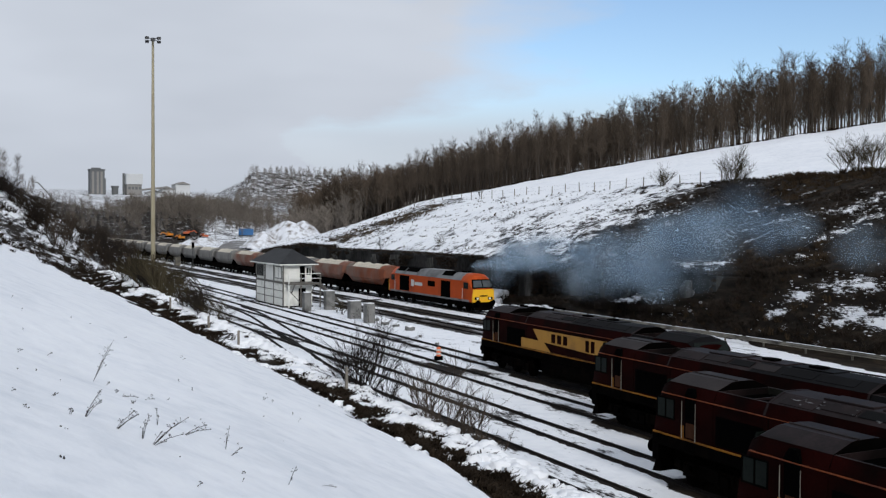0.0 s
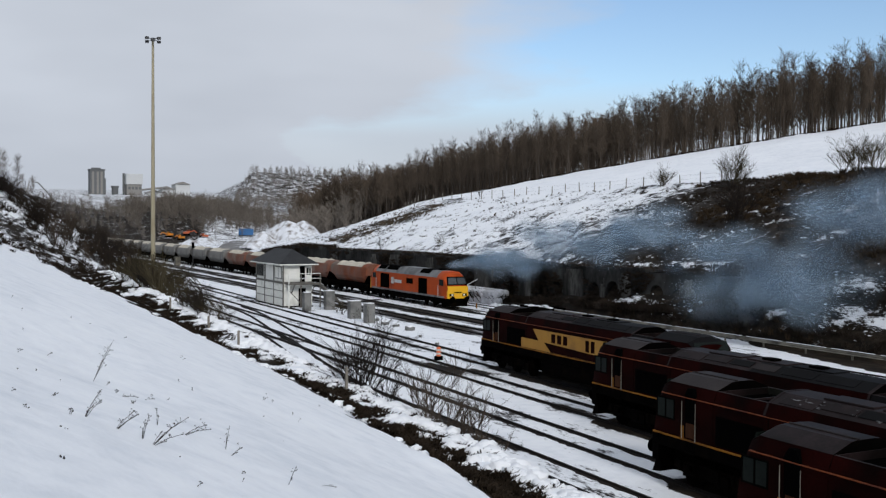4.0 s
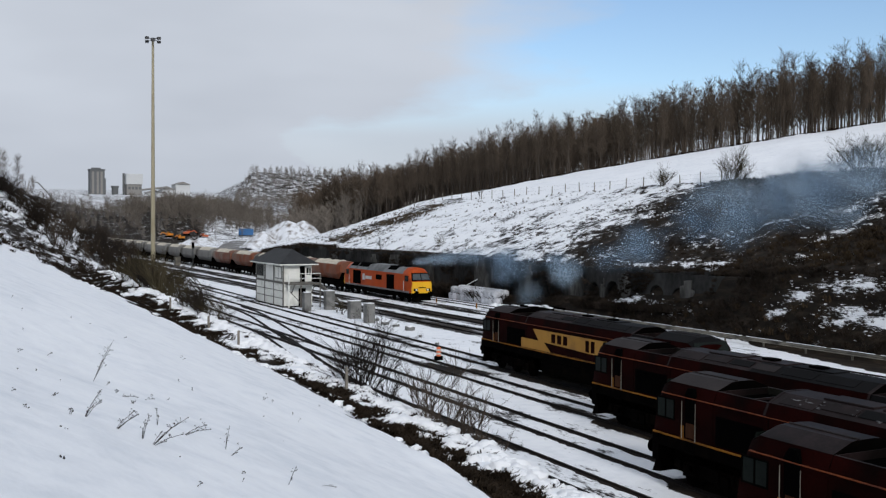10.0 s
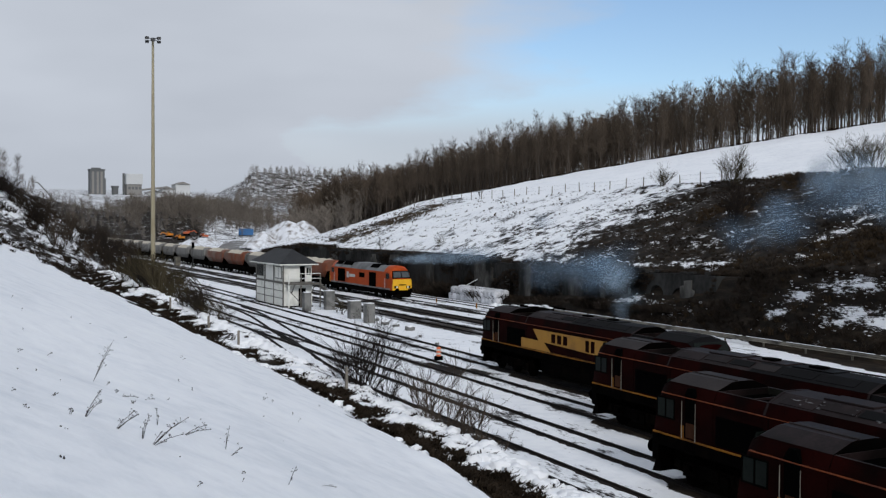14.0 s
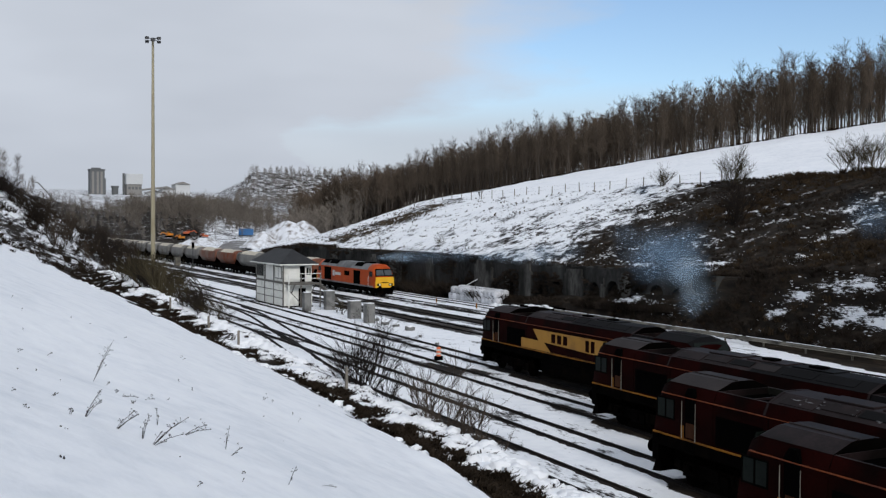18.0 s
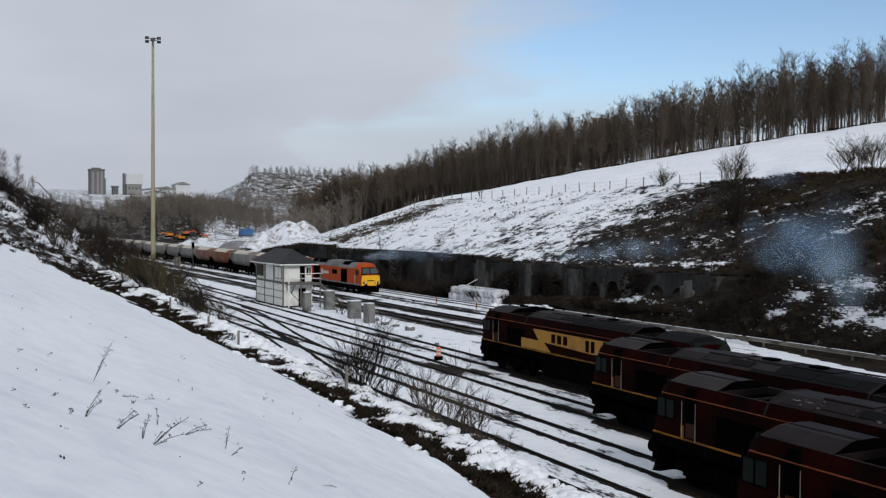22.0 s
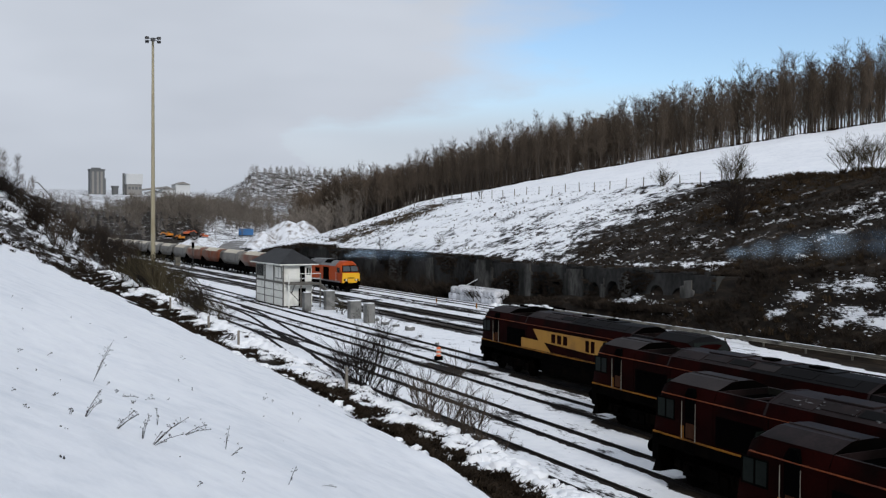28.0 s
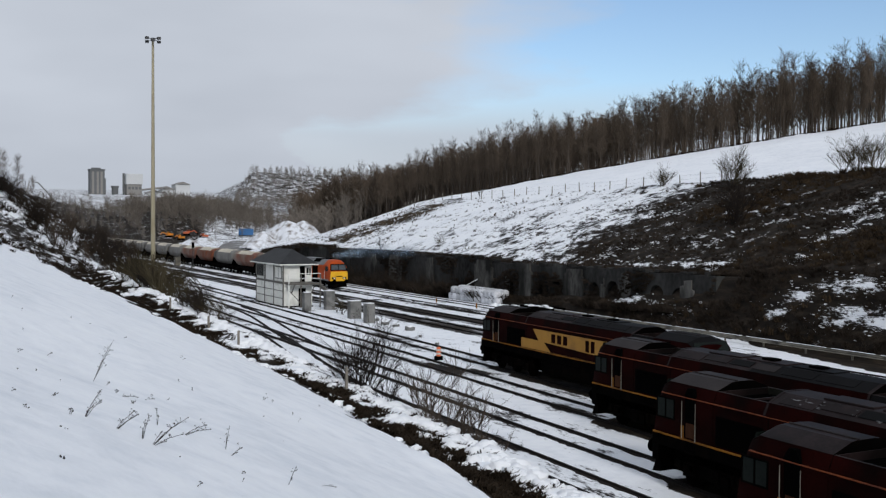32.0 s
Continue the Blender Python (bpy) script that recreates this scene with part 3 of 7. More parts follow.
def track(pts, label, sleepers=True, snowy=True, thawed=False):
    tr = thing("track", label, "railway track", kind="structure")
    pts = [(p[0], p[1], RAIL_H) for p in pts]
    for off in (-0.7525, 0.7525):
        m = Mesh()
        rail_along(m, pts, off)
        part("rail", m, RAIL, tr)
        if thawed:
            rt, strip = random.Random(int(pts[0][0] * 31 + off * 7)), []
            ends = [Vector(p) for p in pts]
            for a, b in zip(ends, ends[1:]):
                d = (b - a).normalized()
                n = Vector((d.y, -d.x, 0))
                steps = max(1, int((b - a).length / 0.3))
                for i in range(steps):
                    c = a.lerp(b, i / steps) + n * off
                    w1, w2 = 0.055 + 0.13 * rt.random() ** 2, 0.055 + 0.13 * rt.random() ** 2
                    strip.append([(c.x - n.x * w1, c.y - n.y * w1, 0.015), (c.x - n.x * w1 * 0.7, c.y - n.y * w1 * 0.7, 0.066), (c.x + n.x * w2 * 0.7, c.y + n.y * w2 * 0.7, 0.066), (c.x + n.x * w2, c.y + n.y * w2, 0.015)])
            part("thawed_ballast", Mesh().loft(strip, False, False), SLEEPER, tr, "dark thawed ballast along the rail")
    if sleepers:
        m = Mesh()
        rng = random.Random(len(pts) + int(pts[0][0] * 10))
        a, b = Vector(pts[0]), Vector(pts[-1])
        length = (b - a).length
        d = (b - a).normalized()
        n = Vector((d.y, -d.x, 0))
        k = 0.0
        while k < length:
            c = a + d * k
            top = 0.0 - (0.035 if snowy else -0.012) + rng.uniform(-0.012, 0.012)
            h, w = 1.27, 0.125
            q = [c + n * s * h + d * t * w for s, t in ((-1, -1), (1, -1), (1, 1), (-1, 1))]
            m.add([(v.x, v.y, top - 0.12) for v in q] + [(v.x, v.y, top) for v in q], [(4, 5, 6, 7), (0, 1, 5, 4), (1, 2, 6, 5), (2, 3, 7, 6), (3, 0, 4, 7)])
            k += 0.68
        tagged(part("sleepers", m, SLEEPER, tr), kind="stuff")
    return tr


def line(x, y, turn, y0, y1, n=2):
    return [(x + (yy - y) * math.tan(radians(turn)), yy) for yy in np.linspace(y0, y1, n)]


track(line(TRAIN_X, 0, 0, -25, 420), "running line with snow between its rails", True, True)
for mx_ in MAIN_X:
    track(line(mx_, 0, 0, -25, 420), "swept running line on dark ballast", True, False)
track(line(55.0, 0, 0, 60, 200), "snow-filled siding under the retaining wall", False)
for key, (fx_, fy_) in FRONTS.items():
    track(line(fx_, fy_, 1.4024, -20, 168 if key in "AB" else 128 if key == "C" else 84), "yard siding with rails showing dark through snow", True, True, True)


def s_curve(p, q, n=14):
    out = []
    for i in range(n + 1):
        t = i / n
        out.append((p[0] + (q[0] - p[0]) * smooth(0, 1, t), p[1] + (q[1] - p[1]) * t))
    return out


track(s_curve((21.3, 46.0), (25.9, 84.0)), "curved turnout lead between two yard sidings", False, True, True)
track(s_curve((25.4, 62.0), (30.2, 104.0)), "curved turnout lead between two yard sidings", False, True, True)

# bare ballast beds under the swept lines
for mx_ in MAIN_X:
    m = Mesh()
    ys = np.linspace(-20, 330, 180)
    rng = random.Random(int(mx_))
    rows = []
    for y in ys:
        w1, w2 = 1.5 + rng.uniform(-0.3, 0.25), 1.5 + rng.uniform(-0.3, 0.25)
        rows.append([(mx_ - w1, y, -0.05), (mx_ - w1 + 0.35, y, 0.02), (mx_, y, 0.03), (mx_ + w2 - 0.35, y, 0.02), (mx_ + w2, y, -0.05)])
    m.loft(rows, False, False)
    tagged(part("ballast_bed", m, BALLAST), "dark crushed-stone bed under swept track", "ballast", kind="structure")


# ---- rolling stock ----
def wheelset_bogie(parent, y, wheels=3, gap=1.85, r=0.53, label=""):
    L = gap * (wheels - 1) / 2 + 0.75
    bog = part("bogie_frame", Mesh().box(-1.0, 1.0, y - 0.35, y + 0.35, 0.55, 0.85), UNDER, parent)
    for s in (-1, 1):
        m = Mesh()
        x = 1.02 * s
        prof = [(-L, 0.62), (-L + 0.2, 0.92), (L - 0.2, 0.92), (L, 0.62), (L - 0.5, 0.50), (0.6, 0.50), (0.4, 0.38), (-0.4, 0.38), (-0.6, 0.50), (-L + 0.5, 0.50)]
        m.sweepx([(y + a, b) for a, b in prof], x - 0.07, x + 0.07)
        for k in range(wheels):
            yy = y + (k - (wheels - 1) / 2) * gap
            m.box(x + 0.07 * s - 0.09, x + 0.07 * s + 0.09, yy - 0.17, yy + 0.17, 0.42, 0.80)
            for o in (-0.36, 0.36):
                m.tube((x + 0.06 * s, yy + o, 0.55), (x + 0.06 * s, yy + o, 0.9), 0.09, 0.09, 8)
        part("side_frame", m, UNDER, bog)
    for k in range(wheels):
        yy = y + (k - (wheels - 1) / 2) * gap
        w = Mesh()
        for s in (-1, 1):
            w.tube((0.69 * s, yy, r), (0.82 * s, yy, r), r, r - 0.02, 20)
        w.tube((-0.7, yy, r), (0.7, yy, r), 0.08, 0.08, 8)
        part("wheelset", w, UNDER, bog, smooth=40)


def buffer_pair(parent, y, sgn, z=1.05):
    for s in (-1, 1):
        m = Mesh()
        m.tube((0.87 * s, y, z), (0.87 * s, y + 0.42 * sgn, z), 0.11, 0.09, 12)
        m.tube((0.87 * s, y + 0.42 * sgn, z), (0.87 * s, y + 0.5 * sgn, z), 0.25, 0.25, 16)
        part("buffer", m, UNDER, parent, smooth=40)


def class_a_ring(y, zs, width=1.32, z_cant=3.24, z_top=3.86, grow=0.0):
    """Body section: upright sides, a steep shoulder panel, then a flatter roof slope with a crease between them."""
    w = width + grow
    half = [(w, zs), (w, z_cant - 0.04), (w - 0.04, z_cant + 0.06), (w - 0.19, z_cant + 0.36), (w - 0.82, z_top - 0.02), (w - 1.05, z_top)]
    pts = [(x, y, z) for x, z in half] + [(-x, y, z) for x, z in reversed(half)]
    return pts


def freight_loco(name, front, label, gold=False, wear=0):
    """Twin-cab freight diesel with a narrow step between cab, cooler and engine room; +y is the front."""
    loc = thing(name, label, "locomotive", "parked freight locomotives")
    zs, zc = 1.70, 3.22
    body = Mesh()
    # middle: engine room with a slightly fuller roof, between 5.4 and 15.3 m from the front
    body.loft([class_a_ring(10.1 - 15.4, zs, grow=0.02, z_top=3.88), class_a_ring(10.1 - 5.4, zs, grow=0.02, z_top=3.88)])
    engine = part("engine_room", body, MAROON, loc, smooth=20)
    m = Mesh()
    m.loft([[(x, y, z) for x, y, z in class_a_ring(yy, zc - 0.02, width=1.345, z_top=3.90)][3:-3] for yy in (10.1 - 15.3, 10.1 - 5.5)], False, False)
    part("engine_roof", m, ROOF_M, loc, "weathered dark roof with sky sheen in its colour", smooth=15)
    for yy in (10.1 - 5.44, 10.1 - 15.36):
        m = Mesh()
        m.loft([[(x, y_, z) for x, y_, z in class_a_ring(y_, zc, width=1.352, z_top=3.915)][1:-1] for y_ in (yy - 0.05, yy + 0.05)], False, False)
        part("roof_end_strip", m, ROOF_M, loc, "weathered joint strip over the roof", smooth=15)
    m = Mesh()
    m.loft([[(x, y, z) for x, y, z in class_a_ring(yy, zc - 0.02, width=1.352, z_top=3.91)][3:-3] for yy in (10.1 - 15.25, 10.1 - 9.9)], False, False)
    part("radiator_roof", m, ROOF_K, loc, "sooty black roof section", smooth=15)
    if wear == 2:
        r_ = random.Random(6)
        for k in range(16):
            yy, xx = 10.1 - r_.choice((6.3, 6.5, 7.1, 7.4, 8.2, 8.6, 9.4)) + r_.uniform(-0.25, 0.25), r_.uniform(-1.02, -0.62)
            part("snow_patch", Mesh().ball((xx, yy, 3.90 - (abs(xx) - 0.53) * 0.48), r_.uniform(0.015, 0.045), r_.uniform(0.03, 0.15), 0.012, 9, 4, 0.5, r_), FROST, loc)
    for a, b in ((9.0, 11.0), (11.3, 13.2), (6.9, 8.7)):
        h = Mesh().box(-0.42, 0.42, 10.1 - b, 10.1 - a, 3.86, 3.95)
        part("roof_hatch", h, ROOF_K if a > 11 else ROOF_M, engine, bevel=0.03)
    for yy in (10.1 - 9.9, 10.1 - 12.2):
        part("exhaust_port", Mesh().box(-0.2, 0.2, yy - 0.3, yy + 0.3, 3.94, 4.03), BLACK, engine)
    for sgn, d0, d1 in ((1, 3.15, 5.4), (-1, 3.15, 4.8)):
        y0, y1 = (10.1 - d1, 10.1 - d0) if sgn > 0 else (-10.1 + d0, -10.1 + d1)
        m = Mesh()
        lo = [(1.31, zs), (1.31, zc - 0.04), (1.27, zc + 0.06), (1.15, zc + 0.33), (1.13, zc + 0.36)]
        prof = lo + [(1.06, zc + 0.36), (1.06, zc + 0.10), (-1.06, zc + 0.10), (-1.06, zc + 0.36)] + [(-x, z) for x, z in reversed(lo)]
        m.prism(prof, y0, y1)
        sec = part("cooler_section" if sgn > 0 else "radiator_section", m, MAROON if sgn > 0 else ROOF_K, loc, smooth=20)
        for x in (-1.095, 1.095):
            part("recess_rim", Mesh().box(x - 0.03, x + 0.03, y0 + 0.004, y1 - 0.004, zc + 0.362, zc + 0.375), ROOF_G, sec, "worn grey rim of the cooler recess", bevel=0.01)
            part("recess_lining", Mesh().box(x - 0.055 if x > 0 else x + 0.038, x - 0.038 if x > 0 else x + 0.055, y0 + 0.006, y1 - 0.006, zc + 0.105, zc + 0.358), TRIM_K, sec)
        for yy in (y0 + 0.004, y1 - 0.064):
            part("recess_rim", Mesh().box(-1.03, 1.03, yy, yy + 0.06, zc + 0.106, zc + 0.37), ROOF_M, sec, bevel=0.01)
        part("recess_bar", Mesh().box(-1.03, 1.03, (y0 + y1) / 2 - 0.03, (y0 + y1) / 2 + 0.03, zc + 0.20, zc + 0.27), ROOF_M, sec)
        g = Mesh()
        g.box(-1.03, 1.03, y0 + 0.07, y1 - 0.07, zc + 0.103, zc + 0.125)
        nb = 12
        for k in range(nb + 1):
            yy = y0 + 0.10 + (y1 - y0 - 0.20) * k / nb
            g.box(-1.02, 1.02, yy - 0.02, yy + 0.02, zc + 0.125, zc + 0.16)
        part("cooler_grille", g, BLACK, sec)
        for s in (-1, 1):
            g = Mesh()
            ya, yb = (y0 - 0.25, y1 - 0.12) if sgn > 0 else (y0 + 0.1, y1 - 0.1)
            g.box(1.30 * s - 0.012, 1.30 * s + 0.012, ya, yb, zs + 0.12, zc - 0.42)
            for k in range(9):
                zz = zs + 0.2 + k * (zc - 0.42 - zs - 0.2) / 9
                g.box(min(1.29 * s, 1.32 * s), max(1.29 * s, 1.32 * s), ya + 0.05, yb - 0.05, zz, zz + 0.05)
            part("side_grille", g, BLACK, sec)
    for sgn in (1, -1):
        # cab with raked screen: side outline swept across, then tumble-home roof
        yb, yf = 10.1 - 3.14, 10.1
        rings = []
        for yy, zt, w in ((yb, 3.86, 1.32), (9.18, 3.86, 1.32), (9.36, 3.82, 1.32), (9.70, 3.50, 1.29), (9.96, 2.75, 1.26), (10.06, 2.3, 1.24)):
            zt2 = zt
            zcant = min(zc, zt - 0.46)
            half = [(w, zs), (w, zcant - 0.04), (w - 0.04, zcant + 0.06), (w - 0.19, zcant + 0.36), (w - 0.82, zt2 - 0.02), (w - 1.05, zt2)]
            rings.append([(x, yy * sgn, z) for x, z in half] + [(-x, yy * sgn, z) for x, z in reversed(half)])
        m = Mesh().loft(rings)
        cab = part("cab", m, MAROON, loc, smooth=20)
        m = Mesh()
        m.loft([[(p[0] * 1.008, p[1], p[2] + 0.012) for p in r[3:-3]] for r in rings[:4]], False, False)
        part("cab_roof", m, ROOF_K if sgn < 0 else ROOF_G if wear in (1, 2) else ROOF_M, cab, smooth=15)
        part("roof_edge", Mesh().path([(rings[0][6][0] * 0.98, rings[0][6][1], rings[0][6][2] + 0.02), (rings[1][6][0] * 0.98, rings[1][6][1], rings[1][6][2] + 0.02)], 0.03), ROOF_G, cab)
        m = Mesh()
        scr = [(-1.0, 9.60, 3.62), (1.0, 9.60, 3.62), (1.05, 10.02, 2.62), (-1.05, 10.02, 2.62)]
        m.add([(x, (y + 0.03) * sgn, z) for x, y, z in scr], [(0, 1, 2, 3)])
        part("windscreen", m, GLASS_D, cab)
        for s in (-1, 1):
            fr = Mesh()
            x = 1.335 * s
            ya, yc, z0, z1 = 10.1 - 1.18, 10.1 - 0.32, 2.34, 2.98
            for a, b, c, d in ((ya, yc, z0 - 0.05, z0), (ya, yc, z1, z1 + 0.05), (ya - 0.05, ya, z0 - 0.05, z1 + 0.05), (yc, yc + 0.05, z0 - 0.05, z1 + 0.05), ((ya + yc) / 2 - 0.03, (ya + yc) / 2 + 0.03, z0, z1)):
                lo, hi = sorted((a * sgn, b * sgn))
                fr.box(min(x, x - 0.04 * s), max(x, x - 0.04 * s), lo, hi, c, d)
            win = part("side_window", fr, UNDER, cab)
            lo, hi = sorted((ya * sgn, yc * sgn))
            part("pane", Mesh().box(min(1.322 * s, 1.305 * s), max(1.322 * s, 1.305 * s), lo, hi, z0, z1), GLASS_D, win)
            # cab door painted black for its recess shade, black surround, two pale handrails
            d0, d1 = sorted(((10.1 - 2.30) * sgn, (10.1 - 1.76) * sgn))
            dm = Mesh().box(min(1.27 * s, 1.327 * s), max(1.27 * s, 1.327 * s), d0, d1, zs + 0.1, zc + 0.02)
            door = part("cab_door", dm, BLACK, cab, "black cab door, shade of its recess in the colour")
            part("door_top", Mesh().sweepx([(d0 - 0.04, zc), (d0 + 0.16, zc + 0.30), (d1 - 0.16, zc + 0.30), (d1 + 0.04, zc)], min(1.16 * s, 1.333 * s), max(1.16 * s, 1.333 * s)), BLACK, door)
            part("kick_panel", Mesh().box(min(1.328 * s, 1.334 * s), max(1.328 * s, 1.334 * s), d0 + 0.06, d1 - 0.06, zs + 0.12, zs + 0.62), RUST, door, "rust-brown kick panel")
            for yy in (d0 - 0.07, d1 + 0.07):
                part("handrail", Mesh().tube((1.40 * s, yy, zs + 0.05), (1.40 * s, yy, zs + 1.35), 0.013, 0.013, 6), GALV, door, "pale steel handrail")
            part("door_edge_panel", Mesh().box(min(1.322 * s, 1.332 * s), max(1.322 * s, 1.332 * s), min((10.1 - 1.72) * sgn, (10.1 - 1.56) * sgn), max((10.1 - 1.72) * sgn, (10.1 - 1.56) * sgn), zs + 0.02, zs + 0.5), YEL_LINE, cab)
            for k in range(3):
                yy0 = (d0 + d1) / 2
                part("step", Mesh().box(min(1.1 * s, 1.38 * s), max(1.1 * s, 1.38 * s), yy0 - 0.22, yy0 + 0.22, 0.55 + 0.36 * k, 0.60 + 0.36 * k), UNDER, cab, "worn metal step")
        for s in (-0.72, 0.72):
            part("headlamp", Mesh().tube((s, 10.02 * sgn, 1.95), (s, 10.12 * sgn, 1.95), 0.13, 0.13, 12), LAMP, cab, smooth=40)
            part("tail_lamp", Mesh().box(s * 1.3 - 0.07, s * 1.3 + 0.07, min(10.0 * sgn, 10.10 * sgn), max(10.0 * sgn, 10.10 * sgn), 1.86, 2.02), RED_LENS, cab)
        part("front_panel", Mesh().box(-1.0, 1.0, min(10.03 * sgn, 10.09 * sgn), max(10.03 * sgn, 10.09 * sgn), 1.75, 2.3), NOSE_YEL, cab, "yellow warning panel", bevel=0.02)
        buffer_pair(loc, 10.08 * sgn, sgn)
        m = Mesh().box(-1.3, 1.3, min(9.75 * sgn, 10.1 * sgn), max(9.75 * sgn, 10.1 * sgn), 0.72, 1.70)
        part("buffer_beam", m, UNDER, loc, bevel=0.03)
        m = Mesh().sweepx([(9.8 * sgn, 0.28), (10.25 * sgn, 0.22), (10.0 * sgn, 0.75), (9.8 * sgn, 0.75)], -1.15, 1.15)
        part("snowplough", m, UNDER, loc)
        wheelset_bogie(loc, 6.55 * sgn)
    # added dark plates keep the body ends from showing sunlit red
    for yy, w_, zt in ((10.1 - 3.145, 1.32, 3.86), (10.1 - 15.405, 1.34, 3.88), (-10.1 + 3.145, 1.32, 3.86), (10.1 - 5.395, 1.34, 3.88)):
        pl = [(x, z) for x, y_, z in class_a_ring(0, zs, width=w_, z_top=zt)][2:-2]
        part("end_plate", Mesh().prism([(pl[0][0], zc + 0.1)] + pl + [(pl[-1][0], zc + 0.1)], yy - 0.004, yy + 0.004), UNDER, loc, "added near-black end plate over the cooler recess")
    # raised access panels along both roof slopes
    for s in (-1, 1):
        for a, b, u0, u1, mt in ((5.75, 7.1, 0.12, 0.9, ROOF_M), (7.2, 8.5, 0.35, 0.95, ROOF_M), (8.6, 9.7, 0.35, 0.95, ROOF_K), (9.85, 11.0, 0.3, 0.95, ROOF_G if wear == 1 else ROOF_K), (11.35, 12.8, 0.25, 0.95, ROOF_K), (12.95, 14.6, 0.25, 0.95, ROOF_K)):
            q = []
            for u in (u0, u1):
                x, z = 1.15 - 0.60 * u, 3.585 + 0.29 * u
                q.append((x, z))
            nx_, nz_ = 0.43, 0.90
            m = Mesh()
            prof = [(q[0][0] * s, q[0][1]), ((q[0][0] + 0.022 * nx_) * s, q[0][1] + 0.022 * nz_ + 0.01), ((q[1][0] + 0.022 * nx_) * s, q[1][1] + 0.022 * nz_), (q[1][0] * s, q[1][1])]
            m.prism(prof if s > 0 else list(reversed(prof)), 10.1 - b, 10.1 - a)
            part("access_panel", m, mt, engine, bevel=0.012)
        for d in (5.62, 8.55, 11.15, 15.2):
            part("body_seam", Mesh().box(min(1.338 * s, 1.347 * s), max(1.338 * s, 1.347 * s), 10.1 - d - 0.012, 10.1 - d + 0.012, zs + 0.09, zc - 0.06), UNDER, engine)
    # added black box closes the bright gaps below, keeping the underside dark
    part("underframe_filler", Mesh().box(-0.6, 0.6, -9.7, 9.7, 0.42, 1.28), UNDER, loc)
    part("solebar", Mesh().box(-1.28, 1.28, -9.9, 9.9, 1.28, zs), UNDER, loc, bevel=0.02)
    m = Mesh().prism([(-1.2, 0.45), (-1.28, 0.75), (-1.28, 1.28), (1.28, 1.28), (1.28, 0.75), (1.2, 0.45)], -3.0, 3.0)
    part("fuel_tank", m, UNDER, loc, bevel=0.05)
    for s in (-1, 1):
        a, b = sorted((1.30 * s, 1.352 * s))
        part("waist_stripe", Mesh().box(a, b, -10.0, 10.0, zs, zs + 0.06), YEL_LINE, loc, "thin yellow sole stripe")
        a, b = sorted((1.30 * s, 1.348 * s))
        a2, b2 = (1.25 * s, 1.348 * s)
        part("shoulder_line", Mesh().box(min(a2, b2), max(a2, b2), -9.55, 9.55, zc - 0.055, zc - 0.025), ORANGE_LINE, loc, "thin orange line")
        if gold:
            f = lambda d: 10.1 - d
            g = Mesh()
            x0, x1 = sorted((1.338 * s, 1.350 * s))
            outline = [(f(6.3), 2.98), (f(6.9), 2.34), (f(5.0), 2.34), (f(5.0), zs + 0.09), (f(8.6), zs + 0.09), (f(14.6), zs + 0.09), (f(14.6), 2.98)]
            g.sweepx(outline, x0, x1)
            part("gold_band", g, GOLD, loc, "faded gold livery band")
            g = Mesh()
            x2, x3 = sorted((1.351 * s, 1.354 * s))
            g.sweepx([(f(7.5), 2.30), (f(8.2), 1.80), (f(12.6), 1.80), (f(12.6), 2.16)], x2, x3)
            part("maroon_flash", g, MAROON, loc)
            # lettering kept as plain bars
            for c in (8.45, 9.05, 9.65):
                g = Mesh()
                g.box(x2, x3, f(c + 0.22), f(c - 0.20), 2.36, 2.86)
                part("letter_bar", g, MAROON, loc)
            for c in (11.75, 12.25):
                part("numeral_bar", Mesh().box(x2, x3, f(c + 0.18), f(c - 0.16), 2.24, 2.86), MAROON, loc)
    c = Vector((front[0], front[1], 0)) - YARD_DIR * 10.1
    loc.matrix_basis = pose(c.x, c.y, RAIL_H, 0, 0, YARD_TURN)
    return loc


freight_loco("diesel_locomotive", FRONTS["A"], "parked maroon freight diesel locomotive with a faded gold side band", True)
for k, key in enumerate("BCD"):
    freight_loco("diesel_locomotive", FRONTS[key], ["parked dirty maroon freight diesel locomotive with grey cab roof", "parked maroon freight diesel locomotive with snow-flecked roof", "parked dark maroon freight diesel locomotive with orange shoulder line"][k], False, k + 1)


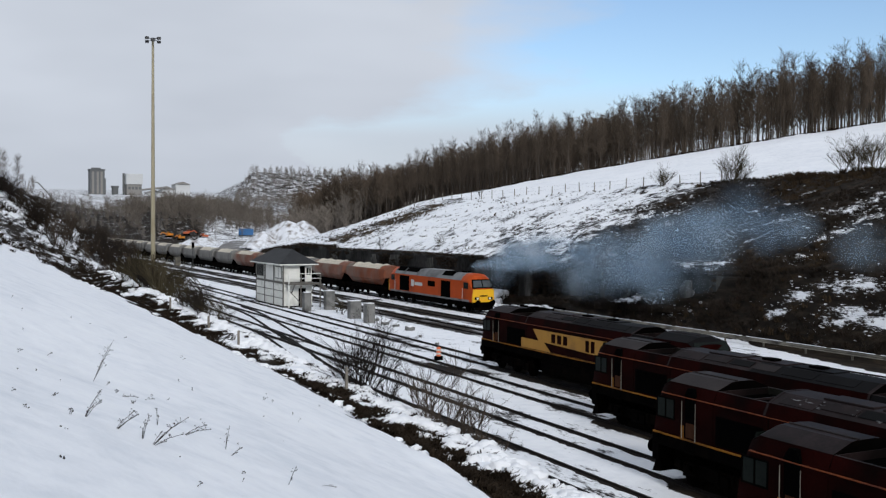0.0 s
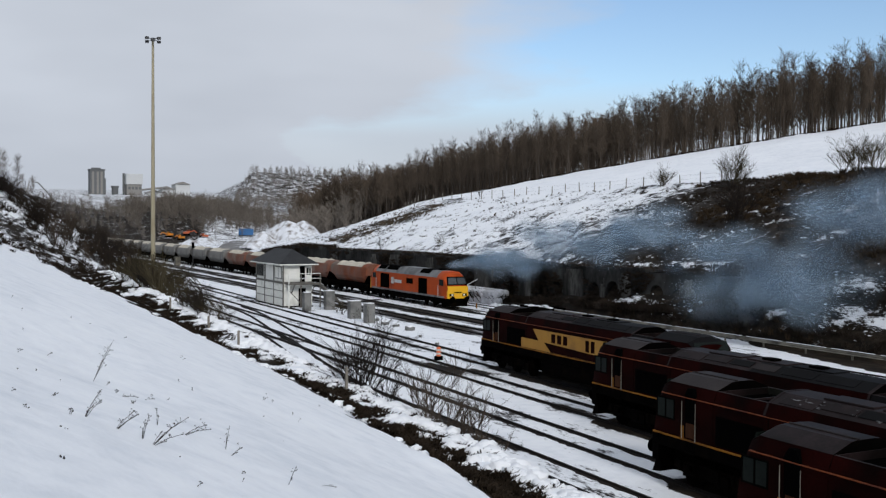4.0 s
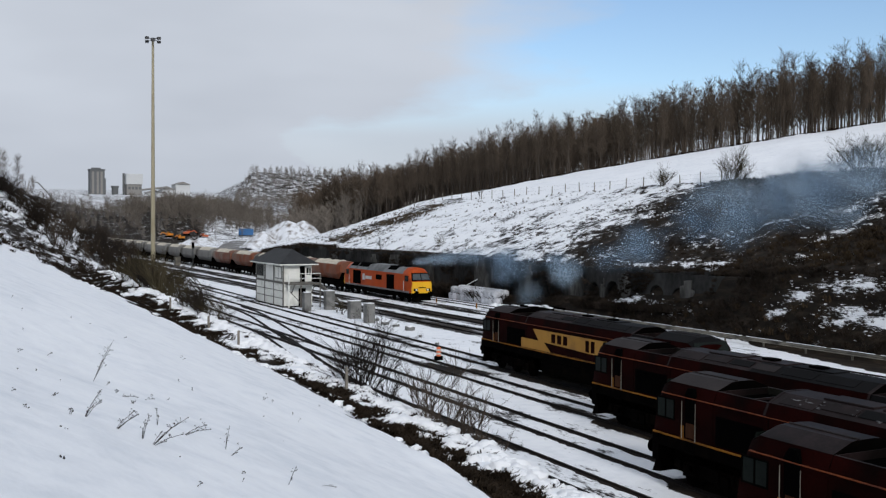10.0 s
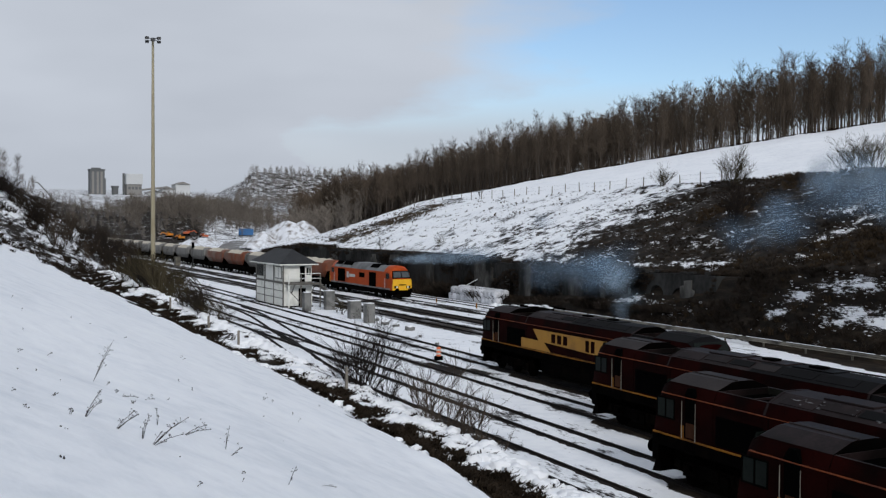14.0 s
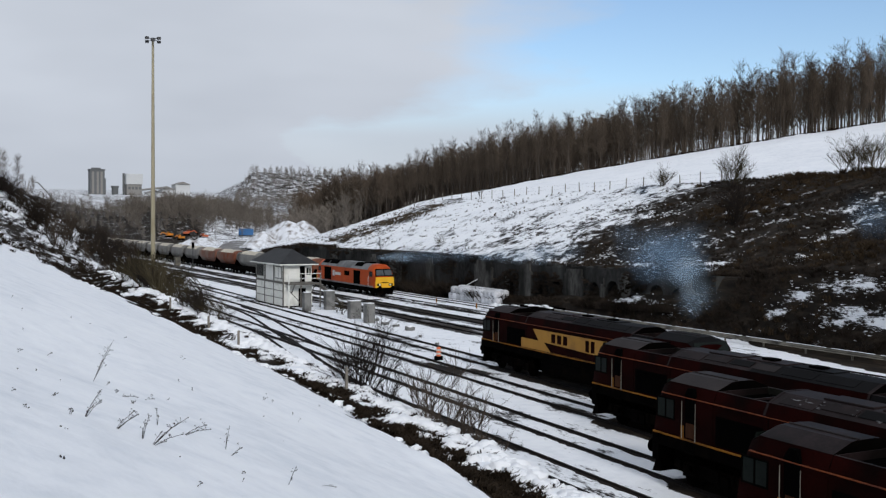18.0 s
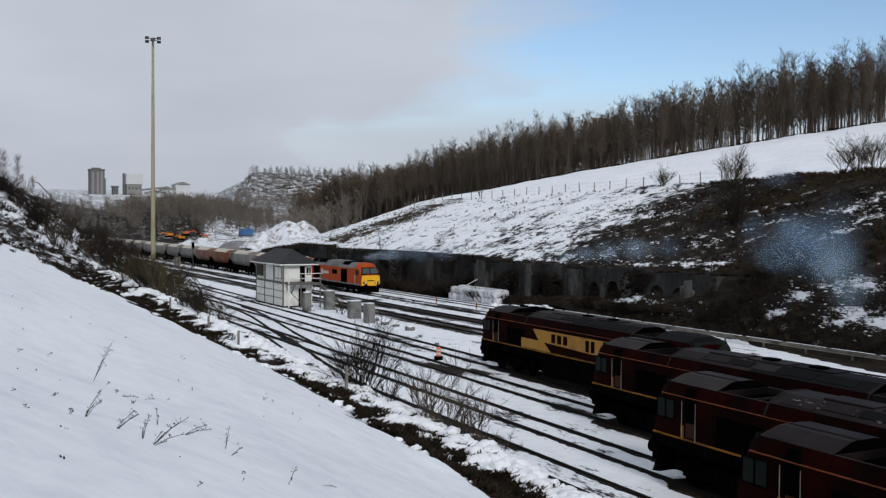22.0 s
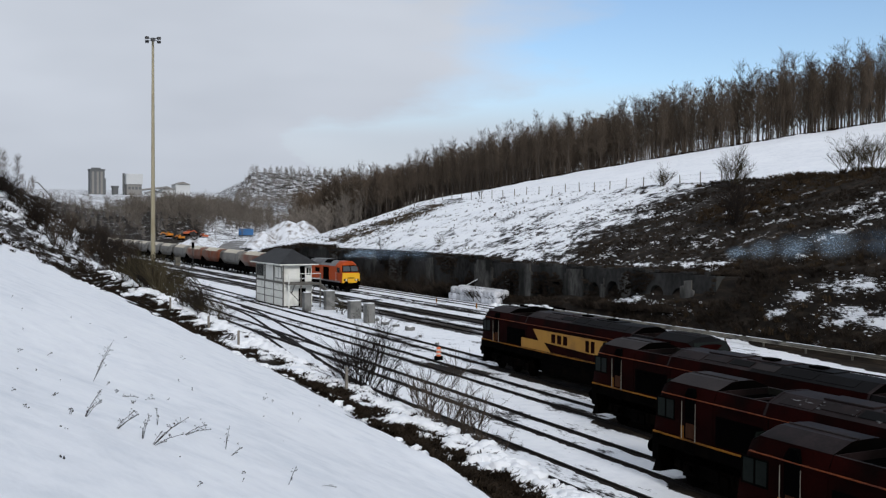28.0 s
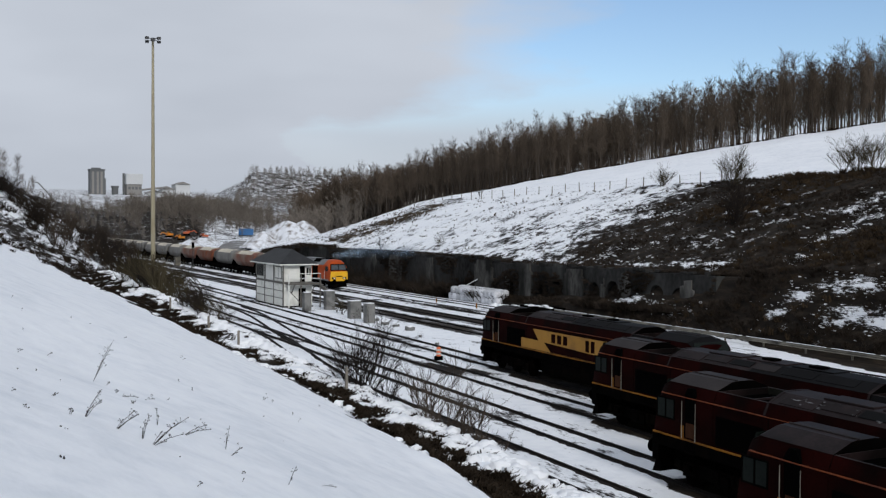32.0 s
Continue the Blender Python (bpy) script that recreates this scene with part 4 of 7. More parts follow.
def train_loco():
    """Slab-sided heavy diesel; the yellow nose at -y faces the yard."""
    loc = thing("train_locomotive", "bright red-orange diesel locomotive with yellow nose pushing back a train", "locomotive")
    zb = 1.04
    rings = []
    for y, zt, w, zc in ((-8.3, 3.90, 1.32, 3.15), (8.3, 3.90, 1.32, 3.15)):
        half = [(w, zb), (w, zc), (w - 0.22, zc + 0.36), (w - 0.62, zt - 0.06), (0.3, zt)]
        rings.append([(x, y, z) for x, z in half] + [(-x, y, z) for x, z in reversed(half)])
    body = part("body", Mesh().loft(rings), DB_RED, loc, smooth=20)
    m = Mesh()
    m.loft([[(p[0] * 1.01, p[1] * (0.93 if i == 0 else 1), p[2] + 0.012) for p in r[1:-1]] for i, r in enumerate(rings)], False, False)
    part("roof", m, DB_GREY, loc, "grey roof", smooth=20)
    for a, b, mt in ((-5.6, -3.2, BLACK), (2.6, 5.6, BLACK), (-2.6, 2.0, DB_GREY), (6.0, 8.0, BLACK)):
        part("roof_panel", Mesh().prism([(-1.14, 3.50), (-0.72, 3.88), (0.72, 3.88), (1.14, 3.50), (1.10, 3.56), (0.70, 3.955), (-0.70, 3.955), (-1.10, 3.56)], a, b), mt, body)
    part("exhaust_stack", Mesh().box(-0.35, 0.35, -6.9, -6.1, 3.88, 4.08), BLACK, body, bevel=0.03)
    for sgn in (-1, 1):
        rr = []
        for y, zt, w, zc in ((8.3, 3.88, 1.32, 3.15), (8.95, 3.86, 1.32, 3.12), (9.35, 3.62, 1.30, 2.98), (9.85, 2.52, 1.25, 2.30), (10.06, 2.30, 1.22, 2.1)):
            half = [(w, zb), (w, zc), (w - 0.20, zc + (zt - zc) * 0.5), (w - 0.6, zt - 0.05), (0.3, zt)]
            rr.append([(x, y * sgn, z) for x, z in half] + [(-x, y * sgn, z) for x, z in reversed(half)])
        cab = part("cab", Mesh().loft(rr), DB_RED, loc, smooth=25)
        part("nose_panel", Mesh().add([(x, (y + 0.025) * sgn, z) for x, y, z in ((-1.24, 10.06, zb), (1.24, 10.06, zb), (1.22, 10.06, 2.14), (1.16, 10.06, 2.34), (-1.16, 10.06, 2.34), (-1.22, 10.06, 2.14))]
             + [(x, (y - 0.2) * sgn, z) for x, y, z in ((-1.26, 10.06, zb), (1.26, 10.06, zb), (1.24, 10.06, 2.14), (1.18, 10.06, 2.34), (-1.18, 10.06, 2.34), (-1.24, 10.06, 2.14))],
             [(0, 1, 2, 3, 4, 5), (0, 6, 7, 1), (1, 7, 8, 2), (2, 8, 9, 3), (3, 9, 10, 4), (4, 10, 11, 5), (5, 11, 6, 0)]), NOSE_YEL, cab, "yellow nose panel")
        part("screen_surround", Mesh().add([(x, (y + 0.03) * sgn, z) for x, y, z in ((-1.2, 9.90, 2.44), (1.2, 9.90, 2.44), (1.05, 9.50, 3.34), (-1.05, 9.50, 3.34))] + [(x, (y - 0.08) * sgn, z) for x, y, z in ((-1.2, 9.90, 2.44), (1.2, 9.90, 2.44), (1.05, 9.50, 3.34), (-1.05, 9.50, 3.34))],
             [(0, 1, 2, 3), (0, 4, 5, 1), (1, 5, 6, 2), (2, 6, 7, 3), (3, 7, 4, 0)]), BLACK, cab, "black windscreen surround")
        for s in (-1, 1):
            part("windscreen", Mesh().add([(x * s, (y + 0.085) * sgn, z) for x, y, z in ((0.06, 9.84, 2.56), (1.08, 9.84, 2.56), (0.98, 9.54, 3.22), (0.06, 9.54, 3.24))]
                 + [(x * s, (y - 0.03) * sgn, z) for x, y, z in ((0.06, 9.84, 2.56), (1.08, 9.84, 2.56), (0.98, 9.54, 3.22), (0.06, 9.54, 3.24))],
                 [(0, 1, 2, 3), (0, 4, 5, 1), (1, 5, 6, 2), (2, 6, 7, 3), (3, 7, 4, 0)]), GLASS_L, cab)
            a, b = sorted((1.30 * s, 1.335 * s))
            y0, y1 = sorted((8.25 * sgn, 9.2 * sgn))
            part("side_window", Mesh().box(a, b, y0, y1, 2.35, 3.0), GLASS_D, cab)
            y0, y1 = sorted((7.35 * sgn, 7.95 * sgn))
            part("cab_door", Mesh().box(a, b, y0, y1, 1.15, 3.05), DB_RED, cab)
            part("handrail", Mesh().tube((1.38 * s, 8.08 * sgn, 1.2), (1.38 * s, 8.08 * sgn, 2.4), 0.025, 0.025, 6), WHITE_P, cab)
            part("headlamp", Mesh().tube((0.72 * s, 10.05 * sgn, 1.42), (0.72 * s, 10.13 * sgn, 1.42), 0.12, 0.12, 14), LAMP, cab, smooth=40)
            part("lamp_surround", Mesh().box(0.52 * s if s > 0 else -1.05, 1.05 if s > 0 else -0.52, min(10.05 * sgn, 10.10 * sgn), max(10.05 * sgn, 10.10 * sgn), 1.28, 1.56), BLACK, cab)
        part("nose_bar", Mesh().box(-0.45, 0.45, min(10.06 * sgn, 10.10 * sgn), max(10.06 * sgn, 10.10 * sgn), 1.62, 1.74), BLACK, cab)
        buffer_pair(loc, 10.08 * sgn, sgn)
        part("buffer_beam", Mesh().box(-1.28, 1.28, min(9.6 * sgn, 10.1 * sgn), max(9.6 * sgn, 10.1 * sgn), 0.62, zb), UNDER, loc, bevel=0.03)
        part("plough", Mesh().sweepx([(9.7 * sgn, 0.25), (10.2 * sgn, 0.2), (10.05 * sgn, 0.62), (9.7 * sgn, 0.62)], -1.1, 1.1), UNDER, loc)
        wheelset_bogie(loc, 6.3 * sgn, 3, 2.0)
    for s in (-1, 1):
        a, b = sorted((1.30 * s, 1.338 * s))
        part("side_grille", Mesh().box(a, b, -5.4, -3.3, 1.2, 2.95), BLACK, body)
        part("side_grille", Mesh().box(a, b, 4.4, 6.9, 1.3, 3.0), BLACK, body)
        part("side_window", Mesh().box(a, b, -1.9, -0.2, 2.15, 2.75), UNDER, body)
        part("sole_stripe", Mesh().box(a, b, -9.4, 9.4, zb, zb + 0.2), DB_GREY, body)
        # lettering kept as plain bars
        part("emblem_bar", Mesh().box(*sorted((1.321 * s, 1.336 * s)), 3.2, 3.9, 1.9, 2.65), WHITE_P, body)
        part("name_bar", Mesh().box(*sorted((1.321 * s, 1.336 * s)), 1.1, 3.0, 2.05, 2.42), WHITE_P, body)
    part("underframe", Mesh().box(-1.22, 1.22, -9.6, 9.6, 0.82, zb), UNDER, loc)
    for s in (-1, 1):
        for y0 in (-3.9, 3.3):
            part("equipment_box", Mesh().box(min(0.7 * s, 1.26 * s), max(0.7 * s, 1.26 * s), y0, y0 + 0.6, 0.4, 0.82), UNDER, loc, bevel=0.03)
    part("fuel_tank", Mesh().prism([(-1.1, 0.35), (-1.24, 0.55), (-1.24, 0.85), (1.24, 0.85), (1.24, 0.55), (1.1, 0.35)], -3.2, 3.2), UNDER, loc, bevel=0.04)
    return loc


WAGON_PITCH = 12.95


def hopper(mt, load, label):
    """Bogie hopper wagon: bulged sides, sloped end bays, heaped stone."""
    w = thing("hopper_wagon", label, "wagon", "stone train wagons")
    half = [(0.80, 1.36), (1.36, 2.18), (1.38, 2.95), (1.24, 3.42)]
    prof = half + [(-x, z) for x, z in reversed(half)]
    bm_ = Mesh()
    rings = []
    for y, dz, k in ((-5.9, 0.85, 1.0), (-4.9, 0.0, 1), (4.9, 0.0, 1), (5.9, 0.85, 1.0)):
        rings.append([(x * k, y, max(z, 1.42 + dz * 1.15) if z < 3.0 else z) for x, z in prof])
    bm_.loft(rings)
    body = part("hopper_body", bm_, mt, w, smooth=30)
    for y in (-4.9, -1.6, 1.6, 4.9):
        part("side_rib", Mesh().loft([[(x * 1.015, yy, z) for x, z in half] for yy in (y - 0.06, y + 0.06)], False, False), mt, body)
    for sgn in (-1, 1):
        hood = Mesh()
        hp = [(1.28, 2.95), (1.28, 3.35), (0.95, 3.72), (0.45, 3.86), (-0.45, 3.86), (-0.95, 3.72), (-1.28, 3.35), (-1.28, 2.95)]
        hood.loft([[(x, 4.3 * sgn, z) for x, z in hp], [(x * 0.97, 5.95 * sgn, z - 0.06) for x, z in hp]])
        part("end_hood", hood, mt, body, smooth=40)
        part("end_bay", Mesh().sweepx([(5.85 * sgn, 2.4), (4.9 * sgn, 1.42), (4.9 * sgn, 1.3), (5.95 * sgn, 2.3)], -1.1, 1.1), UNDER, w)
        part("headstock", Mesh().box(-1.25, 1.25, min(5.65 * sgn, 5.95 * sgn), max(5.65 * sgn, 5.95 * sgn), 0.95, 1.3), UNDER, w)
        part("ladder", Mesh().path([(1.2, 5.7 * sgn, 1.3), (1.2, 5.97 * sgn, 3.3)], 0.03).path([(0.8, 5.7 * sgn, 1.3), (0.8, 5.97 * sgn, 3.3)], 0.03), UNDER, w)
        buffer_pair(w, 5.93 * sgn, sgn)
        wheelset_bogie(w, 4.35 * sgn, 2, 1.8, 0.46)
    lm_ = Mesh()
    rng = random.Random(5)
    rows = []
    for i in range(15):
        y = -4.3 + 8.6 * i / 14
        rows.append([(x, y, 3.38 + (0.62 * (1 - (x / 1.25) ** 2)) * (0.75 + 0.25 * math.sin(i * 1.4)) + rng.uniform(-0.04, 0.04)) for x in (-1.22, -0.8, -0.35, 0.1, 0.5, 0.9, 1.22)])
    lm_.loft(rows, False, False)
    part("stone_load", lm_, load, w, "heaped pale stone load", smooth=60)
    part("underframe", Mesh().box(-1.2, -0.95, -5.6, 5.6, 1.0, 1.32).box(0.95, 1.2, -5.6, 5.6, 1.0, 1.32), UNDER, w)
    part("discharge_chute", Mesh().loft([[(-0.9, -2.4, 0.55), (0.9, -2.4, 0.55), (0.9, 2.4, 0.55), (-0.9, 2.4, 0.55)], [(-1.2, -3.6, 1.43), (1.2, -3.6, 1.43), (1.2, 3.6, 1.43), (-1.2, 3.6, 1.43)]]), UNDER, w)
    return w


train = train_loco()
h_or = hopper(W_ORANGE, STONE_DUST, "rusty orange bogie hopper wagon heaped with pale stone")
h_gr = hopper(W_GREY, STONE_DUST, "dusty grey bogie hopper wagon heaped with pale stone")
h_du = hopper(W_DUSTY, STONE_DUST, "dust-streaked red bogie hopper wagon heaped with stone")
wagons = []
for i, kind_ in enumerate("ODGODG" + "G" * 12):
    base = {"O": h_or, "G": h_gr, "D": h_du}[kind_]
    first = base not in [w for w in wagons]
    wagons.append(base if first else copy_thing(base, Matrix.Identity(4)))

TRAIN_ROWS = [(0, 86.36), (2, 88.93), (3.5, 91.0), (6, 94.6), (8, 97.4), (10, 100.2), (12, 102.86), (14.5, 106.0), (17, 109.1), (20, 112.5), (23, 115.5), (25.5, 118.0), (28, 120.95), (30, 122.96), (32, 125.15)]


def motions():
    """The train sets back along its line; exhaust drifts off."""
    walk(train, [(t, pose(TRAIN_X, y + 10.1, RAIL_H)) for t, y in TRAIN_ROWS])
    for i, w in enumerate(wagons):
        walk(w, [(t, pose(TRAIN_X, y + 20.2 + 0.6 + WAGON_PITCH * (i + 0.5), RAIL_H)) for t, y in TRAIN_ROWS])
    for puff, rows in SMOKE_ROWS:
        walk(puff, rows)


SMOKE_ROWS = []

# ---- signal box ----
BX0, BX1, BY0, BY1 = 34.8, 38.1, 101.3, 110.7


def signal_box():
    sb = thing("signal_box", "white boarded signal box with dark hipped slate roof beside the tracks", "signal box")
    fl, ev = 2.55, 4.62
    part("base_wall", Mesh().box(BX0, BX1, BY0, BY1, -0.1, fl), CLAD, sb, "white boarded lower storey")
    part("floor_beam", Mesh().box(BX0 - 0.06, BX1 + 0.06, BY0 - 0.06, BY1 + 0.06, fl, fl + 0.22), TRIM_G, sb)
    part("upper_wall", Mesh().box(BX0 + 0.05, BX1 - 0.05, BY0 + 0.05, BY1 - 0.05, fl + 0.22, ev), CLAD, sb)
    for i in range(4):
        y = BY0 + (BY1 - BY0) * i / 3
        part("corner_post", Mesh().box(BX0 - 0.05, BX0 + 0.07, y - 0.08, y + 0.08, 0, ev), TRIM_G, sb)
    rf = Mesh()
    o = 0.55
    a, b, c, d = BX0 - o, BX1 + o, BY0 - o, BY1 + o
    xm = (BX0 + BX1) / 2
    z0, z1 = ev + 0.1, ev + 1.62
    rf.add([(a, c, z0), (b, c, z0), (b, d, z0), (a, d, z0), (xm, c + 2.4, z1), (xm, d - 2.4, z1), (a, c, z0 - 0.1), (b, c, z0 - 0.1), (b, d, z0 - 0.1), (a, d, z0 - 0.1)],
           [(0, 1, 4), (1, 2, 5, 4), (2, 3, 5), (3, 0, 4, 5), (6, 7, 1, 0), (7, 8, 2, 1), (8, 9, 3, 2), (9, 6, 0, 3), (9, 8, 7, 6)])
    part("roof", rf, SLATE, sb, "dark slate hipped roof")
    part("gutter", Mesh().box(a - 0.05, a + 0.05, c, d, z0 - 0.14, z0 - 0.02).box(a, b, c - 0.05, c + 0.05, z0 - 0.14, z0 - 0.02), CLAD, sb, "white gutter board")
    # windows on the long side
    for y0, y1, n in ((BY1 - 2.6, BY1 - 0.25, 3), (BY0 + 0.5, BY0 + 2.6, 2), ):
        win = part("window", Mesh().box(BX0 - 0.02, BX0 + 0.06, y0, y1, 3.05, 4.4), TRIM_G, sb)
        for k in range(n):
            w = (y1 - y0) / n
            part("pane", Mesh().box(BX0 - 0.035, BX0 - 0.01, y0 + w * k + 0.09, y0 + w * (k + 1) - 0.09, 3.15, 4.32), GLASS_D if n == 3 else CLAD, win)
    # end wall: doorway painted black for its inner shade, and pale door leaf
    part("doorway", Mesh().box(BX0 + 1.9, BX0 + 2.45, BY0 - 0.03, BY0 + 0.1, fl + 0.2, 4.45), BLACK, sb, "doorway painted black for the shade inside")
    dr = part("door", Mesh().box(BX0 + 2.5, BX0 + 3.15, BY0 - 0.05, BY0 + 0.05, fl + 0.2, 4.45), CLAD, sb, "white half-glazed door")
    part("door_glass", Mesh().box(BX0 + 2.62, BX0 + 2.85, BY0 - 0.07, BY0, 3.5, 4.3), GLASS_D, dr)
    part("door_glass", Mesh().box(BX0 + 2.93, BX0 + 3.1, BY0 - 0.07, BY0, 3.5, 4.3), GLASS_D, dr)
    # black panel: the shade under the landing is put into its colour
    part("dark_gap_panel", Mesh().box(BX0 + 1.75, BX0 + 2.55, BY0 - 0.03, BY0 + 0.1, 0.0, 2.05), BLACK, sb, "black panel painted for the dark gap under the landing")
    for z in (0.95, 1.75):
        part("rail_board", Mesh().box(BX0 - 0.03, BX0 + 0.02, BY0, BY1, z, z + 0.07), TRIM_G, sb)
    part("flue", Mesh().tube(((BX0 + BX1) / 2 + 0.3, BY1 - 2.6, ev + 1.3), ((BX0 + BX1) / 2 + 0.3, BY1 - 2.6, ev + 1.75), 0.09, 0.09, 8), DKSTEEL, sb)
    land = part("landing", Mesh().box(BX0 + 0.2, BX1 + 0.6, BY0 - 1.25, BY0, fl - 0.05, fl + 0.12), TRIM_G, sb, "weathered timber landing")
    for x in (BX0 + 0.25, BX0 + 1.6, BX1 + 0.5):
        part("landing_post", Mesh().box(x - 0.06, x + 0.06, BY0 - 1.2, BY0 - 1.08, -0.1, fl + 1.15), CLAD if x < BX0 + 1 else TRIM_G, land)
    for z in (fl + 0.6, fl + 1.12):
        part("landing_rail", Mesh().box(BX0 + 0.2, BX1 + 0.6, BY0 - 1.18, BY0 - 1.11, z, z + 0.06), CLAD, land)
    st = Mesh()
    for s in (-1.15, -0.25):
        st.loft([[(BX1 + 0.6, BY0 + s - 0.03, fl), (BX1 + 0.6, BY0 + s + 0.03, fl), (BX1 + 0.6, BY0 + s + 0.03, fl - 0.25), (BX1 + 0.6, BY0 + s - 0.03, fl - 0.25)],
                 [(BX1 + 3.4, BY0 + s - 0.03, 0.1), (BX1 + 3.4, BY0 + s + 0.03, 0.1), (BX1 + 3.4, BY0 + s + 0.03, -0.1), (BX1 + 3.4, BY0 + s - 0.03, -0.1)]])
    part("stair_stringer", st, TRIM_G, sb)
    for k in range(12):
        x = BX1 + 0.7 + 2.6 * k / 12
        part("stair_tread", Mesh().box(x, x + 0.24, BY0 - 1.12, BY0 - 0.28, fl - 0.1 - 2.4 * k / 12, fl - 0.06 - 2.4 * k / 12), TRIM_G, sb)
    part("plinth", Mesh().box(BX0 - 0.08, BX1 + 0.08, BY0 - 0.08, BY1 + 0.08, -0.1, 0.16), UNDER, sb, "near-black plinth")
    for x in (BX0 + 0.9, BX1 - 0.1):
        part("knee_brace", Mesh().tube((x, BY0 - 1.12, fl - 0.08), (x, BY0 - 0.06, 1.5), 0.06, 0.06, 5), TRIM_G, land)
    part("brace", Mesh().tube((BX0 + 0.3, BY0 - 1.1, 1.9), (BX0 + 1.5, BY0 - 1.1, 0.6), 0.05), TRIM_G, sb)
    return sb


signal_box()

# ---- floodlight mast ----
def lamp_mast(x, y, h, z0):
    ms = thing("floodlight_mast", "tall tapered buff steel floodlight mast", "mast")
    part("column", Mesh().tube((x, y, z0), (x, y, h), 0.285, 0.135, 14), MAST_P, ms, smooth=40)
    hd = part("head_ring", Mesh().tube((x, y, h - 0.2), (x, y, h + 0.2), 0.2, 0.24, 12), DKSTEEL, ms)
    for k in range(6):
        a = k * math.pi / 3 + 0.3
        p = Vector((x + 0.78 * math.cos(a), y + 0.78 * math.sin(a), h + (0.22 if k % 2 else -0.08)))
        part("floodlight", Mesh().box(p.x - 0.2, p.x + 0.2, p.y - 0.2, p.y + 0.2, p.z - 0.24, p.z + 0.06), DKSTEEL, hd, bevel=0.05)
        part("bracket", Mesh().tube((x, y, h), p, 0.05), DKSTEEL, hd)
    return ms


lamp_mast(24.5, 117.6, 30.3, 0.4)

# ---- retaining wall ----
def retaining_wall():
    w = tagged(new("wall_retaining"), "dark soot-stained stone retaining wall with arched recesses", "wall", kind="structure")
    y = 62.0
    rng = random.Random(3)
    k = 0
    while y < 190:
        step = 3.1
        h = wall_top(y + step / 2) + rng.uniform(-0.10, 0.05)
        if k in (1, 2, 4, 5, 7, 8, 10):
            c, r, z0 = y + step / 2 + rng.uniform(-0.2, 0.2), rng.uniform(0.75, 1.0), h - rng.uniform(1.9, 2.3)
            arch = [(c + r * math.cos(a), z0 + r * math.sin(a)) for a in np.linspace(0, math.pi, 9)]
            prof = [(y, -0.3), (y, h), (y + step, h), (y + step, -0.3), (c + r, -0.3)] + arch + [(c - r, -0.3)]
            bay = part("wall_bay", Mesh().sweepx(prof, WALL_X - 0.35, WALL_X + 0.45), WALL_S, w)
            # back of the arch painted near black for its shade
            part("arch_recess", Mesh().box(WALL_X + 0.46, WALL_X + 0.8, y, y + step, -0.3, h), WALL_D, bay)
        else:
            part("wall_bay", Mesh().box(WALL_X - 0.35, WALL_X + 0.75, y, y + step, -0.3, h), WALL_S, w)
        y += step + 0.004
        k += 1
    # paler buttresses and repaired faces
    for y0, y1, out, drop in ((64.6, 66.3, 0.3, 0.5), (73.2, 75.0, 0.25, 0.2), (77.0, 77.7, 0.2, 0.9), (80.5, 83.9, 0.4, 0.1), (89.9, 92.3, 0.55, -0.15), (94.6, 95.4, 0.2, 0.6), (98.2, 102.2, 0.5, -0.1), (113.0, 115.2, 0.35, 0.2), (122.5, 126.5, 0.4, 0.1), (131.0, 133.0, 0.3, 0.2), (146.0, 149.0, 0.35, 0.2)):
        h = wall_top((y0 + y1) / 2) - drop
        part("buttress", Mesh().sweepx([(y0, -0.3), (y0, h - 0.9), (y0 + 0.3, h - 0.8), (y0 + 0.3, h), (y1 - 0.5, h - 0.1), (y1 - 0.5, h - 0.5), (y1, h - 0.6), (y1, -0.3)], WALL_X - 0.352 - out * 0.5, WALL_X - 0.352), WALL_L, w, "paler grey stone buttress")
    for y in np.arange(63.0, 188.0, 0.9):
        if rng.random() < 0.75:
            z = wall_top(float(y)) + rng.uniform(-0.3, 0.05)
            l, hh = rng.uniform(0.5, 1.2), rng.uniform(0.18, 0.5)
            part("coping_stone", Mesh().box(WALL_X - 0.40, WALL_X + 0.5, y, y + l * 0.72, z, z + hh), WALL_S, w, bevel=0.05)
    return w


retaining_wall()

# ---- woods ----
def ribbon(m, p, q, w, rng):
    """A twig as one thin tapered strip."""
    d = q - p
    n = d.cross(Vector((rng.uniform(-1, 1), rng.uniform(-1, 1), rng.uniform(-0.5, 0.5))))
    n = n.normalized() * w if n.length > 1e-6 else Vector((w, 0, 0))
    m.add([tuple(p - n), tuple(p + n), tuple(q + n * 0.4), tuple(q - n * 0.4)], [(0, 1, 2, 3)])


